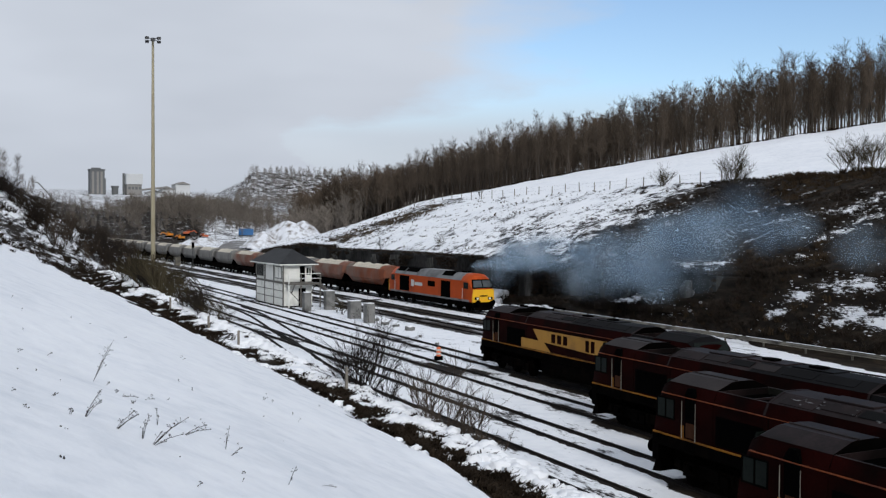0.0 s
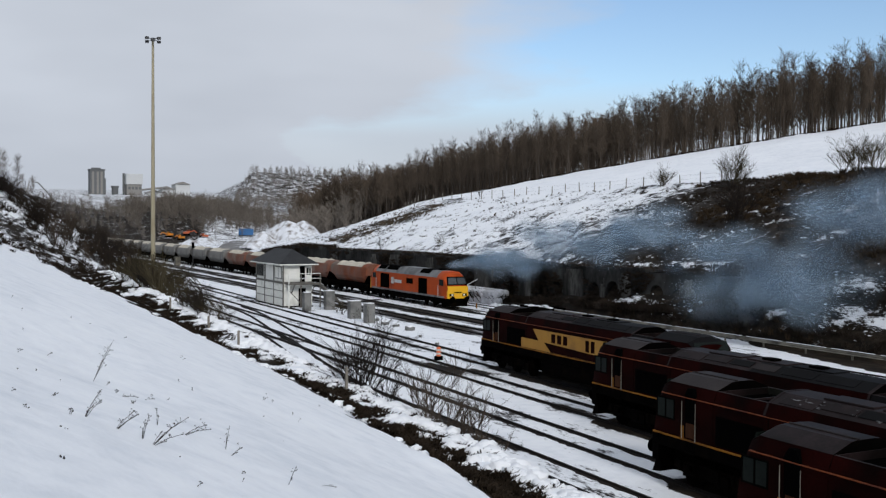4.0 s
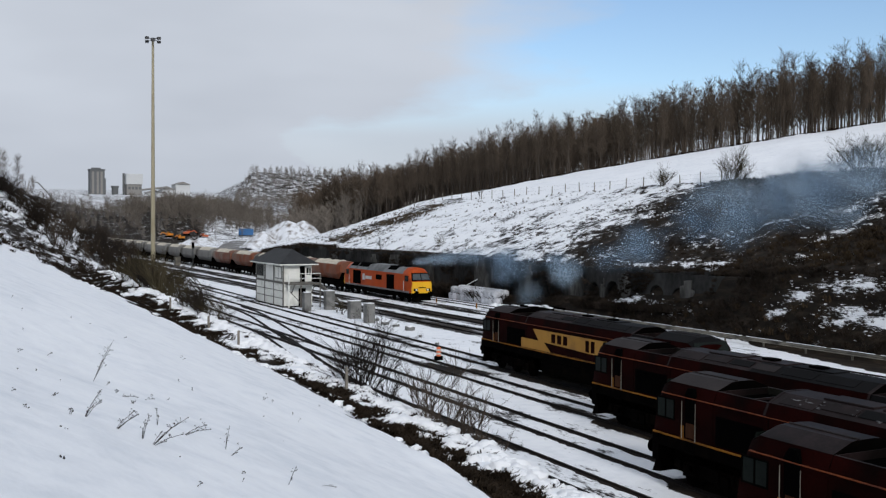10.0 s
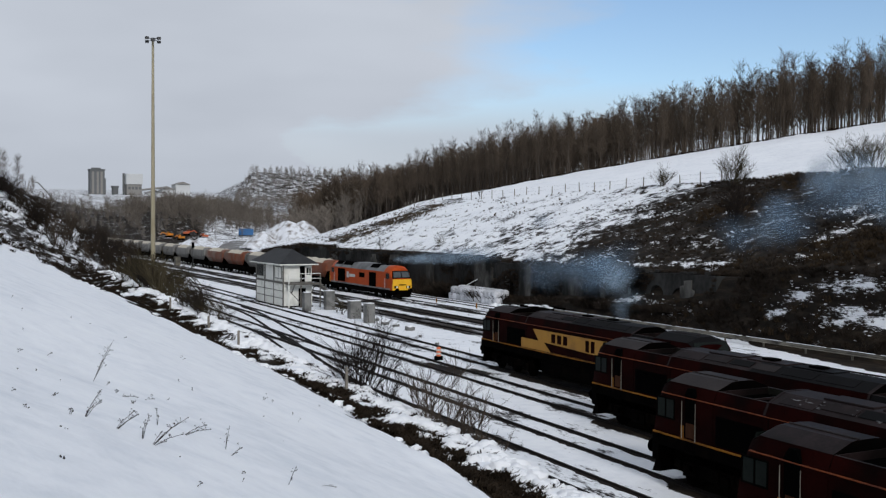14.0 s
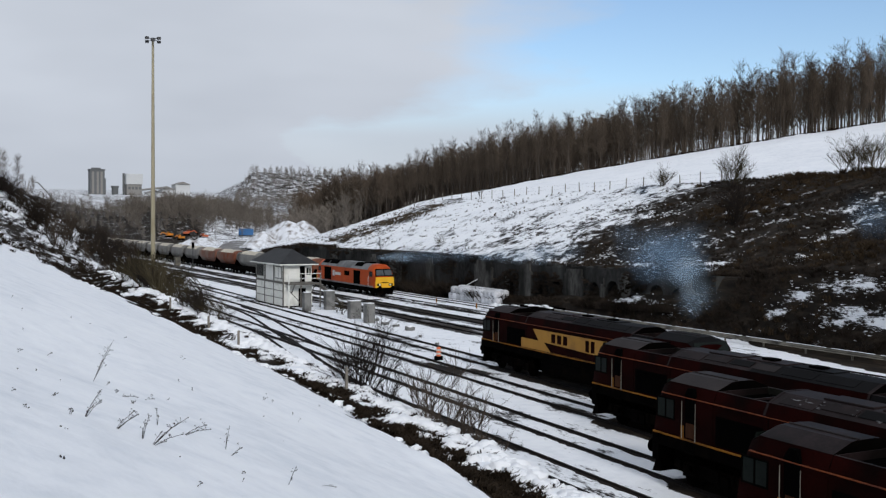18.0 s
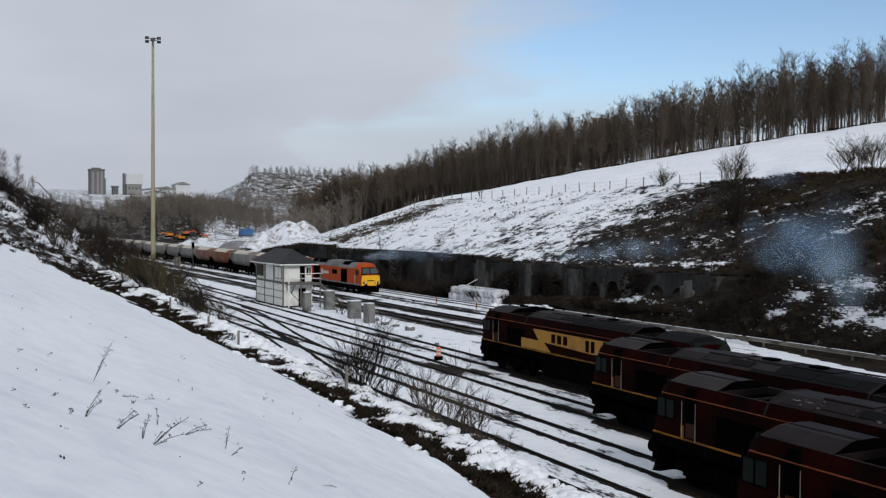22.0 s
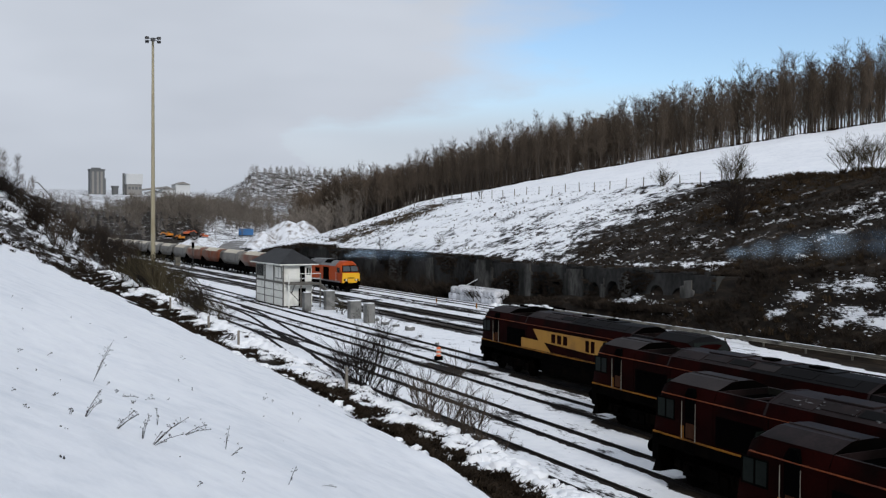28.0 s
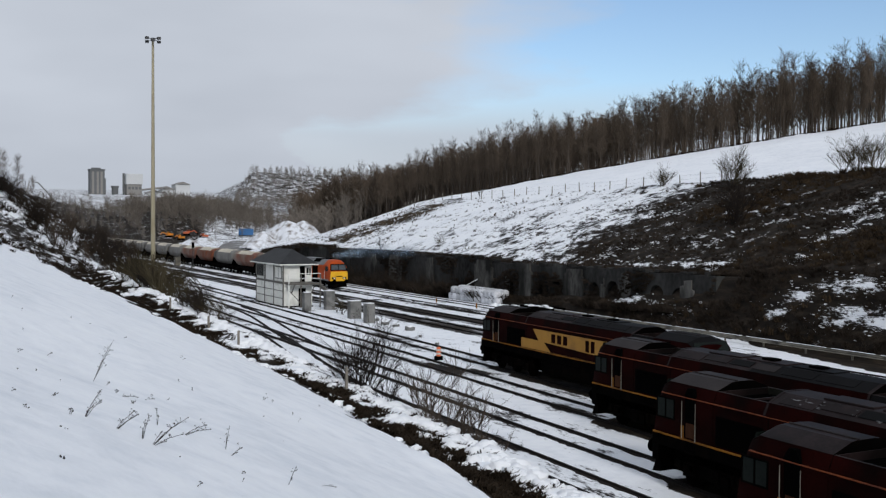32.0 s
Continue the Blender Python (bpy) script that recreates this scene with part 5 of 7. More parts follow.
def bare_tree_mesh(seed, h, spread, subs, trunk_r=0.14, lean=0.012, twig=0.034, n=40, low=0.25, thin=0.03, rise=(0.4, 1.6)):
    """Slender leafless tree: straight trunk and many short rising branches; two meshes."""
    rng = random.Random(seed)
    tr, cr = Mesh(), Mesh()
    pts = [Vector((0, 0, -0.4))]
    for i in range(1, 7):
        pts.append(Vector((rng.uniform(-1, 1) * lean * h, rng.uniform(-1, 1) * lean * h, h * 0.93 * i / 6)))
    for i in range(6):
        tr.tube(pts[i], pts[i + 1], trunk_r * (1 - i / 6.2), trunk_r * (1 - (i + 1) / 6.2), 5, False)
    for k in range(n):
        t = low + (0.97 - low) * ((k + rng.random()) / n) ** 0.8
        i = min(5, int(t * 6))
        p = pts[i].lerp(pts[i + 1], t * 6 - i)
        a = rng.uniform(0, 2 * math.pi)
        d = Vector((math.cos(a), math.sin(a), rng.uniform(*rise))).normalized()
        ln = spread * (1.05 - 0.55 * t) * rng.uniform(0.5, 1.25) + 0.25
        q = p + d * ln
        ribbon(cr, p, q, twig * (1.3 - 0.7 * t), rng)
        for j in range(subs):
            s = p.lerp(q, rng.uniform(0.2, 1.0))
            nd = (d + Vector((rng.uniform(-1, 1), rng.uniform(-1, 1), rng.uniform(-0.2, 0.9))) * 0.9).normalized()
            ribbon(cr, s, s + nd * ln * rng.uniform(0.3, 0.65), thin, rng)
    return tr, cr


TREES = []
for s in range(7):
    h = [14.8, 13.0, 16.8, 13.8, 15.6, 11.8, 14.4][s]
    tr, cr = bare_tree_mesh(20 + s, h, 2.5, 11, 0.115, n=92, twig=0.021, thin=0.0150, low=0.22, rise=(0.5, 2.3))
    TREES.append((tr.mesh("trunk", BARK), cr.mesh("crown", TWIG), h))


def place_tree(k, x, y, size, turn, name="bare_tree", label="bare brown winter tree at the wood's edge", group="woodland edge trees"):
    t = thing(name, label, "tree", group)
    part("trunk", TREES[k][0], BARK, t)
    part("crown", TREES[k][1], TWIG, t)
    t.matrix_basis = pose(x, y, ground_z(x, y), 0, 0, turn) @ Matrix.Diagonal((size, size, size, 1))
    return t


def forest():
    rng = random.Random(11)
    y = 110.0
    n = 0
    while y < 330:
        ex = interp(y, FOREST_Y, FOREST_X)
        dx = (interp(y + 1, FOREST_Y, FOREST_X) - ex)
        for row in range(1):
            place_tree(rng.randrange(7), ex + rng.uniform(0, 5), y + rng.uniform(-0.6, 0.6), rng.uniform(0.86, 1.10) * (0.95 + 0.12 * smooth(200, 150, y) + 0.34 * smooth(262, 318, y)), rng.uniform(0, 360))
            n += 1
        y += 1.15 / math.sqrt(1 + dx * dx)
    # the wood behind, joined
    protos = []
    for s in range(5):
        tr, cr = bare_tree_mesh(70 + s, 13.6 + s % 3, 2.7, 6, 0.12, twig=0.045, thin=0.034, n=44, low=0.16, rise=(0.5, 2.2))
        v = np.array(tr.v + cr.v)
        o = len(tr.v)
        f = tr.f + [tuple(i + o for i in q) for q in cr.f]
        protos.append((v, np.array([q for q in f if len(q) == 4])))
    V, Fc, o = [], [], 0
    for _ in range(2000):
        y = rng.uniform(95, 400)
        ex = interp(y, FOREST_Y, FOREST_X)
        x = ex + 4 + abs(rng.gauss(0, 1)) * 27
        v, f = protos[rng.randrange(5)]
        a, s = rng.uniform(0, 6.28), rng.uniform(0.84, 1.10) * (0.95 + 0.10 * smooth(200, 150, y) + 0.36 * smooth(262, 318, y))
        w = v * s
        w = np.stack([w[:, 0] * math.cos(a) - w[:, 1] * math.sin(a) + x, w[:, 0] * math.sin(a) + w[:, 1] * math.cos(a) + y, w[:, 2] + ground_z(x, y)], 1)
        V.append(w)
        Fc.append(f + o)
        o += len(v)
    joined("woodland", V, Fc, TWIG, "dense brown leafless wood on the hillside", "woods")


def joined(name, V, Fc, material, label, category):
    V, Fc = np.concatenate(V), np.concatenate(Fc)
    k = Fc.shape[1]
    me = bpy.data.meshes.new(name)
    me.vertices.add(len(V))
    me.vertices.foreach_set("co", V.astype(np.float32).ravel())
    me.loops.add(len(Fc) * k)
    me.loops.foreach_set("vertex_index", Fc.astype(np.int32).ravel())
    me.polygons.add(len(Fc))
    me.polygons.foreach_set("loop_start", np.arange(0, len(Fc) * k, k, dtype=np.int32))
    me.materials.append(material)
    me.update(calc_edges=True)
    me.validate()
    return tagged(new(name, me), label, category, kind="stuff")


forest()

# ---- shrubs, brush and hedge ----
TWIG_K = mat("dark_twig", (0.020, 0.016, 0.014), 0.9, 0, 0.3, 0.5, 10, 0, rnd=0.3, spec=0.05)
def shrub_mesh(seed, h, w, stems=9, levels=2, r=0.035):
    """Many-stemmed leafless shrub."""
    rng = random.Random(seed)
    m = Mesh()

    def grow(p, d, ln, rad, lev):
        mid = p + d * ln * 0.5 + Vector((rng.uniform(-1, 1), rng.uniform(-1, 1), 0)) * ln * 0.06
        q = mid + (d + Vector((rng.uniform(-1, 1), rng.uniform(-1, 1), rng.uniform(-0.2, 0.5))) * 0.25).normalized() * ln * 0.5
        m.tube(p, mid, rad, rad * 0.75, 3, False)
        m.tube(mid, q, rad * 0.75, rad * 0.4, 3, False)
        if lev < levels:
            for k in range(5 if lev == 0 else 4):
                t = rng.uniform(0.25, 1.0)
                s = p.lerp(mid, t * 2) if t < 0.5 else mid.lerp(q, t * 2 - 1)
                nd = (d + Vector((rng.uniform(-1, 1), rng.uniform(-1, 1), rng.uniform(-0.3, 0.6))) * 0.8).normalized()
                grow(s, nd, ln * rng.uniform(0.35, 0.6), rad * 0.5, lev + 1)

    for k in range(stems):
        a = rng.uniform(0, 2 * math.pi)
        tilt = rng.uniform(0.05, 1.0) * w / h
        d = Vector((math.cos(a) * tilt, math.sin(a) * tilt, 1)).normalized()
        grow(Vector((rng.uniform(-0.2, 0.2), rng.uniform(-0.2, 0.2), -0.15)), d, h * rng.uniform(0.55, 0.85), r, 0)
    return m


SHRUBS = [(shrub_mesh(300 + i, h, w, st), h) for i, (h, w, st) in enumerate([(3.0, 2.0, 11), (2.4, 2.2, 10), (3.6, 1.7, 9), (2.0, 1.8, 9)])]
BIG_SHRUB = [shrub_mesh(400 + i, h, w, st, 3, 0.026) for i, (h, w, st) in enumerate([(3.0, 2.3, 12), (2.6, 2.4, 11)])]
BROW = [shrub_mesh(440 + i, h, w, st, 3, 0.022) for i, (h, w, st) in enumerate([(2.6, 1.5, 9), (2.2, 2.2, 9)])]
BROW_ME = [m.mesh("crown", TWIG_O) for m in BROW]
BROW_K = BROW[0].mesh("crown", TWIG_K)
FAR_SHRUB = [shrub_mesh(480 + i, 2.8, 2.4, 15, 2, 0.03) for i in range(3)]
FAR_K = [m.mesh("crown", TWIG_K) for m in FAR_SHRUB]
FAR_H = [m.mesh("crown", HEATH) for m in FAR_SHRUB]
FAR_O = [m.mesh("crown", TWIG_O) for m in FAR_SHRUB]
BIG_ME = [m.mesh("crown", TWIG_K) for m in BIG_SHRUB]
BIG_PALE = BIG_SHRUB[1].mesh("crown", TWIG_P)
BIG_SCRUB = [m.mesh("crown", TWIG_O) for m in BIG_SHRUB]
SHRUB_ME = [m.mesh("crown", TWIG) for m, h in SHRUBS]
SHRUB_PALE = SHRUBS[2][0].mesh("crown", TWIG_P)
SHRUB_DARK = [m.mesh("crown", HEATH) for m, h in SHRUBS]


def bush(x, y, k, size, label, group="", me=None, turn=None):
    b = thing("bush", label, "bush", group)
    part("crown", me or SHRUB_ME[k], TWIG, b)
    b.matrix_basis = pose(x, y, ground_z(x, y), 0, 0, (x * 77 + y * 31) % 360 if turn is None else turn) @ Matrix.Diagonal((size, size, size, 1))
    return b


bush(18.6, 42.6, 0, 1.42, "leafless dark shrub beside the yard hedge", me=BIG_ME[0])
bush(18.5, 42.9, 0, 1.3, "leafless dark shrub beside the yard hedge", me=BIG_ME[1], turn=200)
bush(18.9, 40.9, 1, 1.0, "leafless dark shrub beside the yard hedge", me=BIG_ME[1])
bush(19.0, 33.0, 2, 0.85, "thin pale-twigged sapling bush beside the rails", me=SHRUB_PALE)
bush(18.8, 36.6, 3, 1.0, "low tangled leafless bush beside the rails", me=SHRUB_PALE)
bush(18.7, 34.6, 1, 1.1, "low tangled leafless bush beside the rails", me=BIG_PALE)
bush(19.1, 31.8, 3, 0.7, "low brown bramble bush at the track edge")

rng = random.Random(42)
# tangle round the mast's foot
for x, y, k, s in [(19.5, 96, 1, 1.1), (20.5, 101, 0, 1.0), (21.5, 107, 2, 0.95), (22.5, 112, 1, 1.3), (23.4, 116, 0, 1.1), (25.6, 119, 3, 1.3), (27.0, 121, 1, 1.2), (20.3, 104, 3, 1.3), (18.4, 92, 3, 1.1), (24.8, 121, 2, 1.0), (29.2, 127, 1, 1.3), (28, 131, 0, 1.3), (24.2, 113, 0, 1.1), (26.2, 115.5, 1, 1.2), (28.0, 118, 0, 1.0), (24.0, 109, 1, 0.9), (23.0, 119, 1, 1.2), (21.5, 116, 0, 1.0), (18.3, 72, 0, 0.75), (19.0, 89, 0, 1.2), (19.5, 94, 1, 1.0)]:
    bush(x, y, k, s * (1.15 if y > 105 else 1.1), "brown tangled scrub round the mast foot", "scrub round the mast", me=(FAR_O if (k + int(y)) % 3 else FAR_K)[k % 3])
# long bent limbs that hang out of the tangle
lb = thing("fallen_limbs", "dark bent limbs of fallen scrub beside the mast foot", "branches")
for i in range(22):
    near = i % 3 == 0
    p = Vector((24.4, 112, 2.2)) + Vector((0.88, -0.47, 0)) * rng.uniform(-3.5, 2.0) if not near else Vector((20.0, 82, 2.6)) + Vector((0.88, -0.47, 0)) * rng.uniform(-0.5, 1.0)
    k = 0.62 if near else 1.0
    run, rise = rng.uniform(1.5, 5.0) * k, rng.uniform(0.4, 2.2) * k
    pts_ = []
    for j in range(7):
        u = j / 6
        q = p + Vector((0.88, -0.47, 0)) * run * u + Vector((0.3, 0.6, 0)) * rng.uniform(-0.25, 0.25) + Vector((0, 0, rise * math.sin(math.pi * min(1, u * 0.9)) - 1.4 * k * u * u))
        q.z = max(q.z, ground_z(q.x, q.y) + 0.06)
        pts_.append(tuple(q))
    m = Mesh().path(pts_, 0.045 * k)
    for j in range(14):
        a_ = Vector(pts_[rng.randrange(1, 7)])
        d_ = Vector((0.88, -0.47, 0)) * rng.uniform(-0.3, 0.9) + Vector((rng.uniform(-0.3, 0.3), 0, rng.uniform(-0.1, 0.9)))
        m.tube(a_, a_ + d_ * rng.uniform(0.4, 1.3) * k, 0.018, 0.008, 3, False)
    part("limb", m, HEATH if i % 2 else TWIG_O, lb)
# scrub on the cutting side beyond
for i in range(30):
    y = rng.uniform(125, 225)
    t = toe(y)
    x = t - rng.uniform(0.5, 1.0) * min(24, t - 10) * rng.random() ** 0.7
    bush(x, y, rng.randrange(4), rng.uniform(0.8, 1.7), "dark leafless scrub on the cutting side", "cutting scrub", me=SHRUB_DARK[rng.randrange(4)] if rng.random() < 0.6 else None)
for i in range(14):
    y = rng.uniform(205, 300)
    x = toe(y) - rng.uniform(1.5, 7.0)
    bush(x, y, rng.randrange(4), rng.uniform(0.6, 1.1), "dark leafless thicket beside the running line", "line-side thicket", me=SHRUB_DARK[rng.randrange(4)])
for i in range(20):
    y = rng.uniform(150, 208)
    x = toe(y) - rng.uniform(3.0, 9.0)
    bush(x, y, 0, rng.uniform(0.7, 1.25), "dense dark brown scrub on the cutting side", "cutting scrub", me=FAR_H[i % 3])
# the darkest thickets: over the bank top and down to the line
for i in range(30):
    u = rng.random() ** 1.4
    x, y = 11.0 + 9.0 * u + rng.uniform(-1.2, 1.2), 174 - 12 * u + rng.uniform(-4, 4)
    bush(x, y, 0, rng.uniform(0.75, 1.25), "dense black-brown thicket over the bank top", "bank top thicket", me=FAR_K[i % 3] if i % 2 else FAR_H[i % 3])
for i in range(14):
    u = rng.random()
    x, y = 22.5 + 7.0 * u + rng.uniform(-1.0, 1.0), 172 - 18 * u + rng.uniform(-4, 4)
    bush(x, y, 0, rng.uniform(0.8, 1.35), "dense black-brown thicket down the cutting side", "bank top thicket", me=FAR_K[i % 3] if i % 2 else FAR_H[i % 3])
for i in range(9):
    x, y = 17.9 + rng.uniform(-0.4, 1.6), rng.uniform(84, 102)
    bush(x, y, 0, rng.uniform(0.6, 0.95), "tangled brown bramble near the mast foot", "scrub round the mast", me=(FAR_K + FAR_O)[i % 6])
for i in range(13):
    x, y = 18.2 + rng.uniform(-0.4, 1.0), 73 + rng.gauss(0, 3.0)
    bush(x, y, 0, rng.uniform(0.45, 0.72), "low brown bramble on the hedge bank", "hedge brambles", me=(FAR_H + FAR_O)[i % 6])
# brambles and saplings along the wall foot
y = 107.5
while y < 190:
    if not 92.5 < y < 107:
        bush(WALL_X - rng.uniform(1.0, 1.9), y, 0, rng.uniform(0.55, 1.05), "dark leafless bramble against the retaining wall", "wall foot brambles", me=FAR_H[rng.randrange(3)])
    else:
        bush(WALL_X - 0.9, y, 0, rng.uniform(0.6, 0.95), "dark leafless bramble against the retaining wall", "wall foot brambles", me=FAR_H[rng.randrange(3)])
    y += rng.uniform(1.6, 3.4)
# single shrubs on the brow and the far slope
for x, y, k, s, lab in [(84.4, 98.0, 0, 1.15, "small bare tree on the brow fence"), (84.6, 98.3, 1, 1.1, "small bare tree on the brow fence"), (84.2, 98.2, 1, 1.0, "small bare tree on the brow fence"), (83.5, 84.6, 0, 1.6, "tall bare shrub on the brow"), (82.8, 82.9, 0, 1.45, "tall bare shrub on the brow"), (84.0, 86.5, 0, 1.4, "tall bare shrub on the brow"),
                        (83.0, 83.6, 0, 1.75, "tall bare shrub on the brow"), (85.4, 67.6, 1, 1.95, "wide bare thorn bush on the brow"), (85.6, 69.7, 1, 1.6, "wide bare thorn bush on the brow"), (84.7, 68.8, 1, 1.9, "wide bare thorn bush on the brow"), (84.9, 66.6, 1, 1.75, "wide bare thorn bush on the brow"), (85.1, 70.9, 1, 1.3, "wide bare thorn bush on the brow"),
                        (62.9, 118.7, 1, 0.9, "small thorn bush in the snow"), (61.6, 134.9, 0, 0.7, "small bare bush over the wall"), (87.5, 150, 0, 0.8, "small thorn bush at the wood's edge")]:
    bush(x, y, 0, s, lab, me=BROW_ME[k])
bush(70.5, 71.3, 0, 1.9, "dark bare tree on the heather slope", me=BROW_K)
bush(71.0, 71.9, 0, 1.8, "dark bare tree on the heather slope", me=BROW_K, turn=140)
bush(70.2, 70.9, 0, 1.6, "dark bare tree on the heather slope", me=BROW_K, turn=250)
# skyline trees on the near bank
for x, y, k, s in [(13.5, 186, 5, 0.55), (12.0, 178, 3, 0.5), (16.2, 192, 1, 0.55), (19.5, 200, 5, 0.4), (15.0, 170, 0, 0.32)]:
    place_tree(k, x, y, s, x * 50, label="small bare tree on the bank top", group="bank top trees")


def clump(seed, n, h, spread, w=0.02):
    """Tuft of thin blades as single tapered quads in a few planes."""
    r_ = random.Random(seed)
    V, Q = [], []
    for i in range(n):
        a, b = r_.uniform(0, 6.28), r_.uniform(0, 6.28)
        d = Vector((math.cos(a), math.sin(a), 0)) * r_.uniform(0.1, 1.0) * spread
        base = Vector((r_.uniform(-1, 1), r_.uniform(-1, 1), 0)) * spread * 0.45
        s = Vector((math.cos(b), math.sin(b), 0)) * w
        hh = h * r_.uniform(0.5, 1.1)
        o = len(V)
        V += [base - s + Vector((0, 0, -0.1)), base + s + Vector((0, 0, -0.1)), base + d * 0.6 + s * 0.8 + Vector((0, 0, hh * 0.7)), base + d * 0.6 - s * 0.8 + Vector((0, 0, hh * 0.7)),
              base + d * 1.1 + s * 0.3 + Vector((0, 0, hh)), base + d * 1.1 - s * 0.3 + Vector((0, 0, hh))]
        Q += [(o, o + 1, o + 2, o + 3), (o + 3, o + 2, o + 4, o + 5)]
    return np.array([tuple(v) for v in V]), np.array(Q)


def scatter(name, protos, spots, material, label, category):
    V, Q, o = [], [], 0
    for k, x, y, z, s, a in spots:
        v, q = protos[k % len(protos)]
        w = v * s
        V.append(np.stack([w[:, 0] * math.cos(a) - w[:, 1] * math.sin(a) + x, w[:, 0] * math.sin(a) + w[:, 1] * math.cos(a) + y, w[:, 2] + z], 1))
        Q.append(q + o)
        o += len(v)
    return joined(name, V, Q, material, label, category)


TUFTS = [clump(i, 26, 0.42, 0.34) for i in range(5)]
LEAFY = [(v * np.array((1.0, 1.0, 0.62)), q) for v, q in [clump(40 + i, 34, 0.5, 0.5, 0.045) for i in range(5)]]
HEATHS = [clump(20 + i, 24, 0.5, 0.6, 0.036) for i in range(5)]

rng = random.Random(8)
spots = []
for i in range(3900):
    y = 14 + 104 * rng.random() ** 1.6
    cx, cz = crest(y)
    if hedge_gap(y) and rng.random() < 0.95:
        continue
    x = rng.uniform(14.0, cx - 0.75) if rng.random() < 0.95 else cx - 0.5 + rng.gauss(0, 0.5)
    if noise.noise((x * 0.5, y * 0.45, 6.0)) < -0.30:
        continue
    spots.append((rng.randrange(5), x, y, ground_z(x, y), rng.uniform(0.35, 0.85), rng.uniform(0, 6.28)))
scatter("bank_brush", LEAFY, spots, BRUSH, "dead brown grass and heather along the hedge bank", "brush")
spots = []
for i in range(700):
    y = 118 + 110 * rng.random()
    x = toe(y) - rng.uniform(0, 26)
    if noise.noise((x * 0.12, y * 0.12, 2.0)) > 0.15:
        continue
    spots.append((rng.randrange(5), x, y, ground_z(x, y), rng.uniform(0.7, 1.7), rng.uniform(0, 6.28)))
scatter("cutting_brush", HEATHS, spots, BRUSH, "dead brown undergrowth on the cutting side", "brush")

spots = []
for i in range(10500):
    y = rng.uniform(38, 98)
    x = rng.uniform(57.4, 86) if i < 7500 else rng.uniform(57.2, 62)
    c = snow_cover(x, y)
    if x < 58.3 and y > 74:
        continue
    if c > 0.40 + rng.uniform(-0.03, 0.06) or (WALL_X - 0.8 < x < WALL_X + 0.9 and y > 60):
        continue
    spots.append((rng.randrange(5), x, y, ground_z(x, y), rng.uniform(0.3, 0.85) * (0.6 if c > 0.33 else 1.0), rng.uniform(0, 6.28)))
scatter("hillside_heather", HEATHS, spots, HEATH, "dark heather and dead bracken on the hillside", "heather")
spots = []
for i in range(4200):
    y = rng.uniform(38, 96)
    x = rng.uniform(57.4, 86)
    if (x < 58.3 and y > 74) or snow_cover(x, y) > 0.40 or (WALL_X - 0.8 < x < WALL_X + 0.9 and y > 60):
        continue
    if noise.noise((x * 0.10, y * 0.09, 11.0)) + 0.35 * smooth(78, 85, x) + 0.25 * smooth(64, 58, x) < 0.12 + 0.2 * rng.random():
        continue
    spots.append((rng.randrange(5), x, y, ground_z(x, y) + 0.04, rng.uniform(0.4, 0.95), rng.uniform(0, 6.28)))
scatter("hillside_bracken", HEATHS, spots, BRACKEN, "rusty dead bracken in patches on the hillside", "bracken")
spots = []
for i in range(3400):
    y = rng.uniform(90, 180)
    fx, fz = fence_line(y)
    x = rng.uniform(WALL_X + 1.6, fx)
    u = (x - 61) / (fx - 61)
    if noise.noise(((x + 0.45 * y) * 0.75, (y - 0.45 * x) * 0.36, 3.0)) > -0.16 and rng.random() < 0.97:
        continue
    spots.append((rng.randrange(5), x, y, ground_z(x, y), rng.uniform(0.2, 0.6), rng.uniform(0, 6.28)))
for i in range(1900):
    x = rng.uniform(63, 82.5)
    y = 156 + rng.gauss(0, 3.6)
    if noise.noise((x * 0.35, y * 0.3, 3.0)) < 0.16:
        spots.append((rng.randrange(5), x, y, ground_z(x, y) + 0.05, rng.uniform(0.25, 0.62), rng.uniform(0, 6.28)))
scatter("slope_tussocks", TUFTS, spots, GRASS_B, "brown grass tussocks poking through snow", "grass")
spots = []
for i in range(1100):
    y = rng.uniform(62, 186)
    spots.append((rng.randrange(5), WALL_X + rng.uniform(-0.2, 1.0), y, wall_top(y) + 0.1, rng.uniform(0.3, 0.8) * (0.7 if y < 98 else 1 if y < 150 else 2.0), rng.uniform(0, 6.28)))
scatter("wall_top_growth", HEATHS, spots, HEATH, "dark growth hanging along the wall top", "brush")
spots = []
for i in range(1500):
    y = rng.uniform(64, 190)
    spots.append((rng.randrange(5), WALL_X - rng.uniform(0.5, 2.0), y, ground_z(WALL_X - 1.3, y) - 0.1, rng.uniform(0.5, 1.3) * (1 + 0.9 * noise.noise((y * 0.3, 2.0, 2.0))) * (1 + 0.9 * smooth(86, 104, y)) * (0.55 if 79 < y < 94 else 1), rng.uniform(0, 6.28)))
scatter("wall_foot_growth", HEATHS, spots, HEATH, "dark weeds and brambles at the wall foot", "brush")


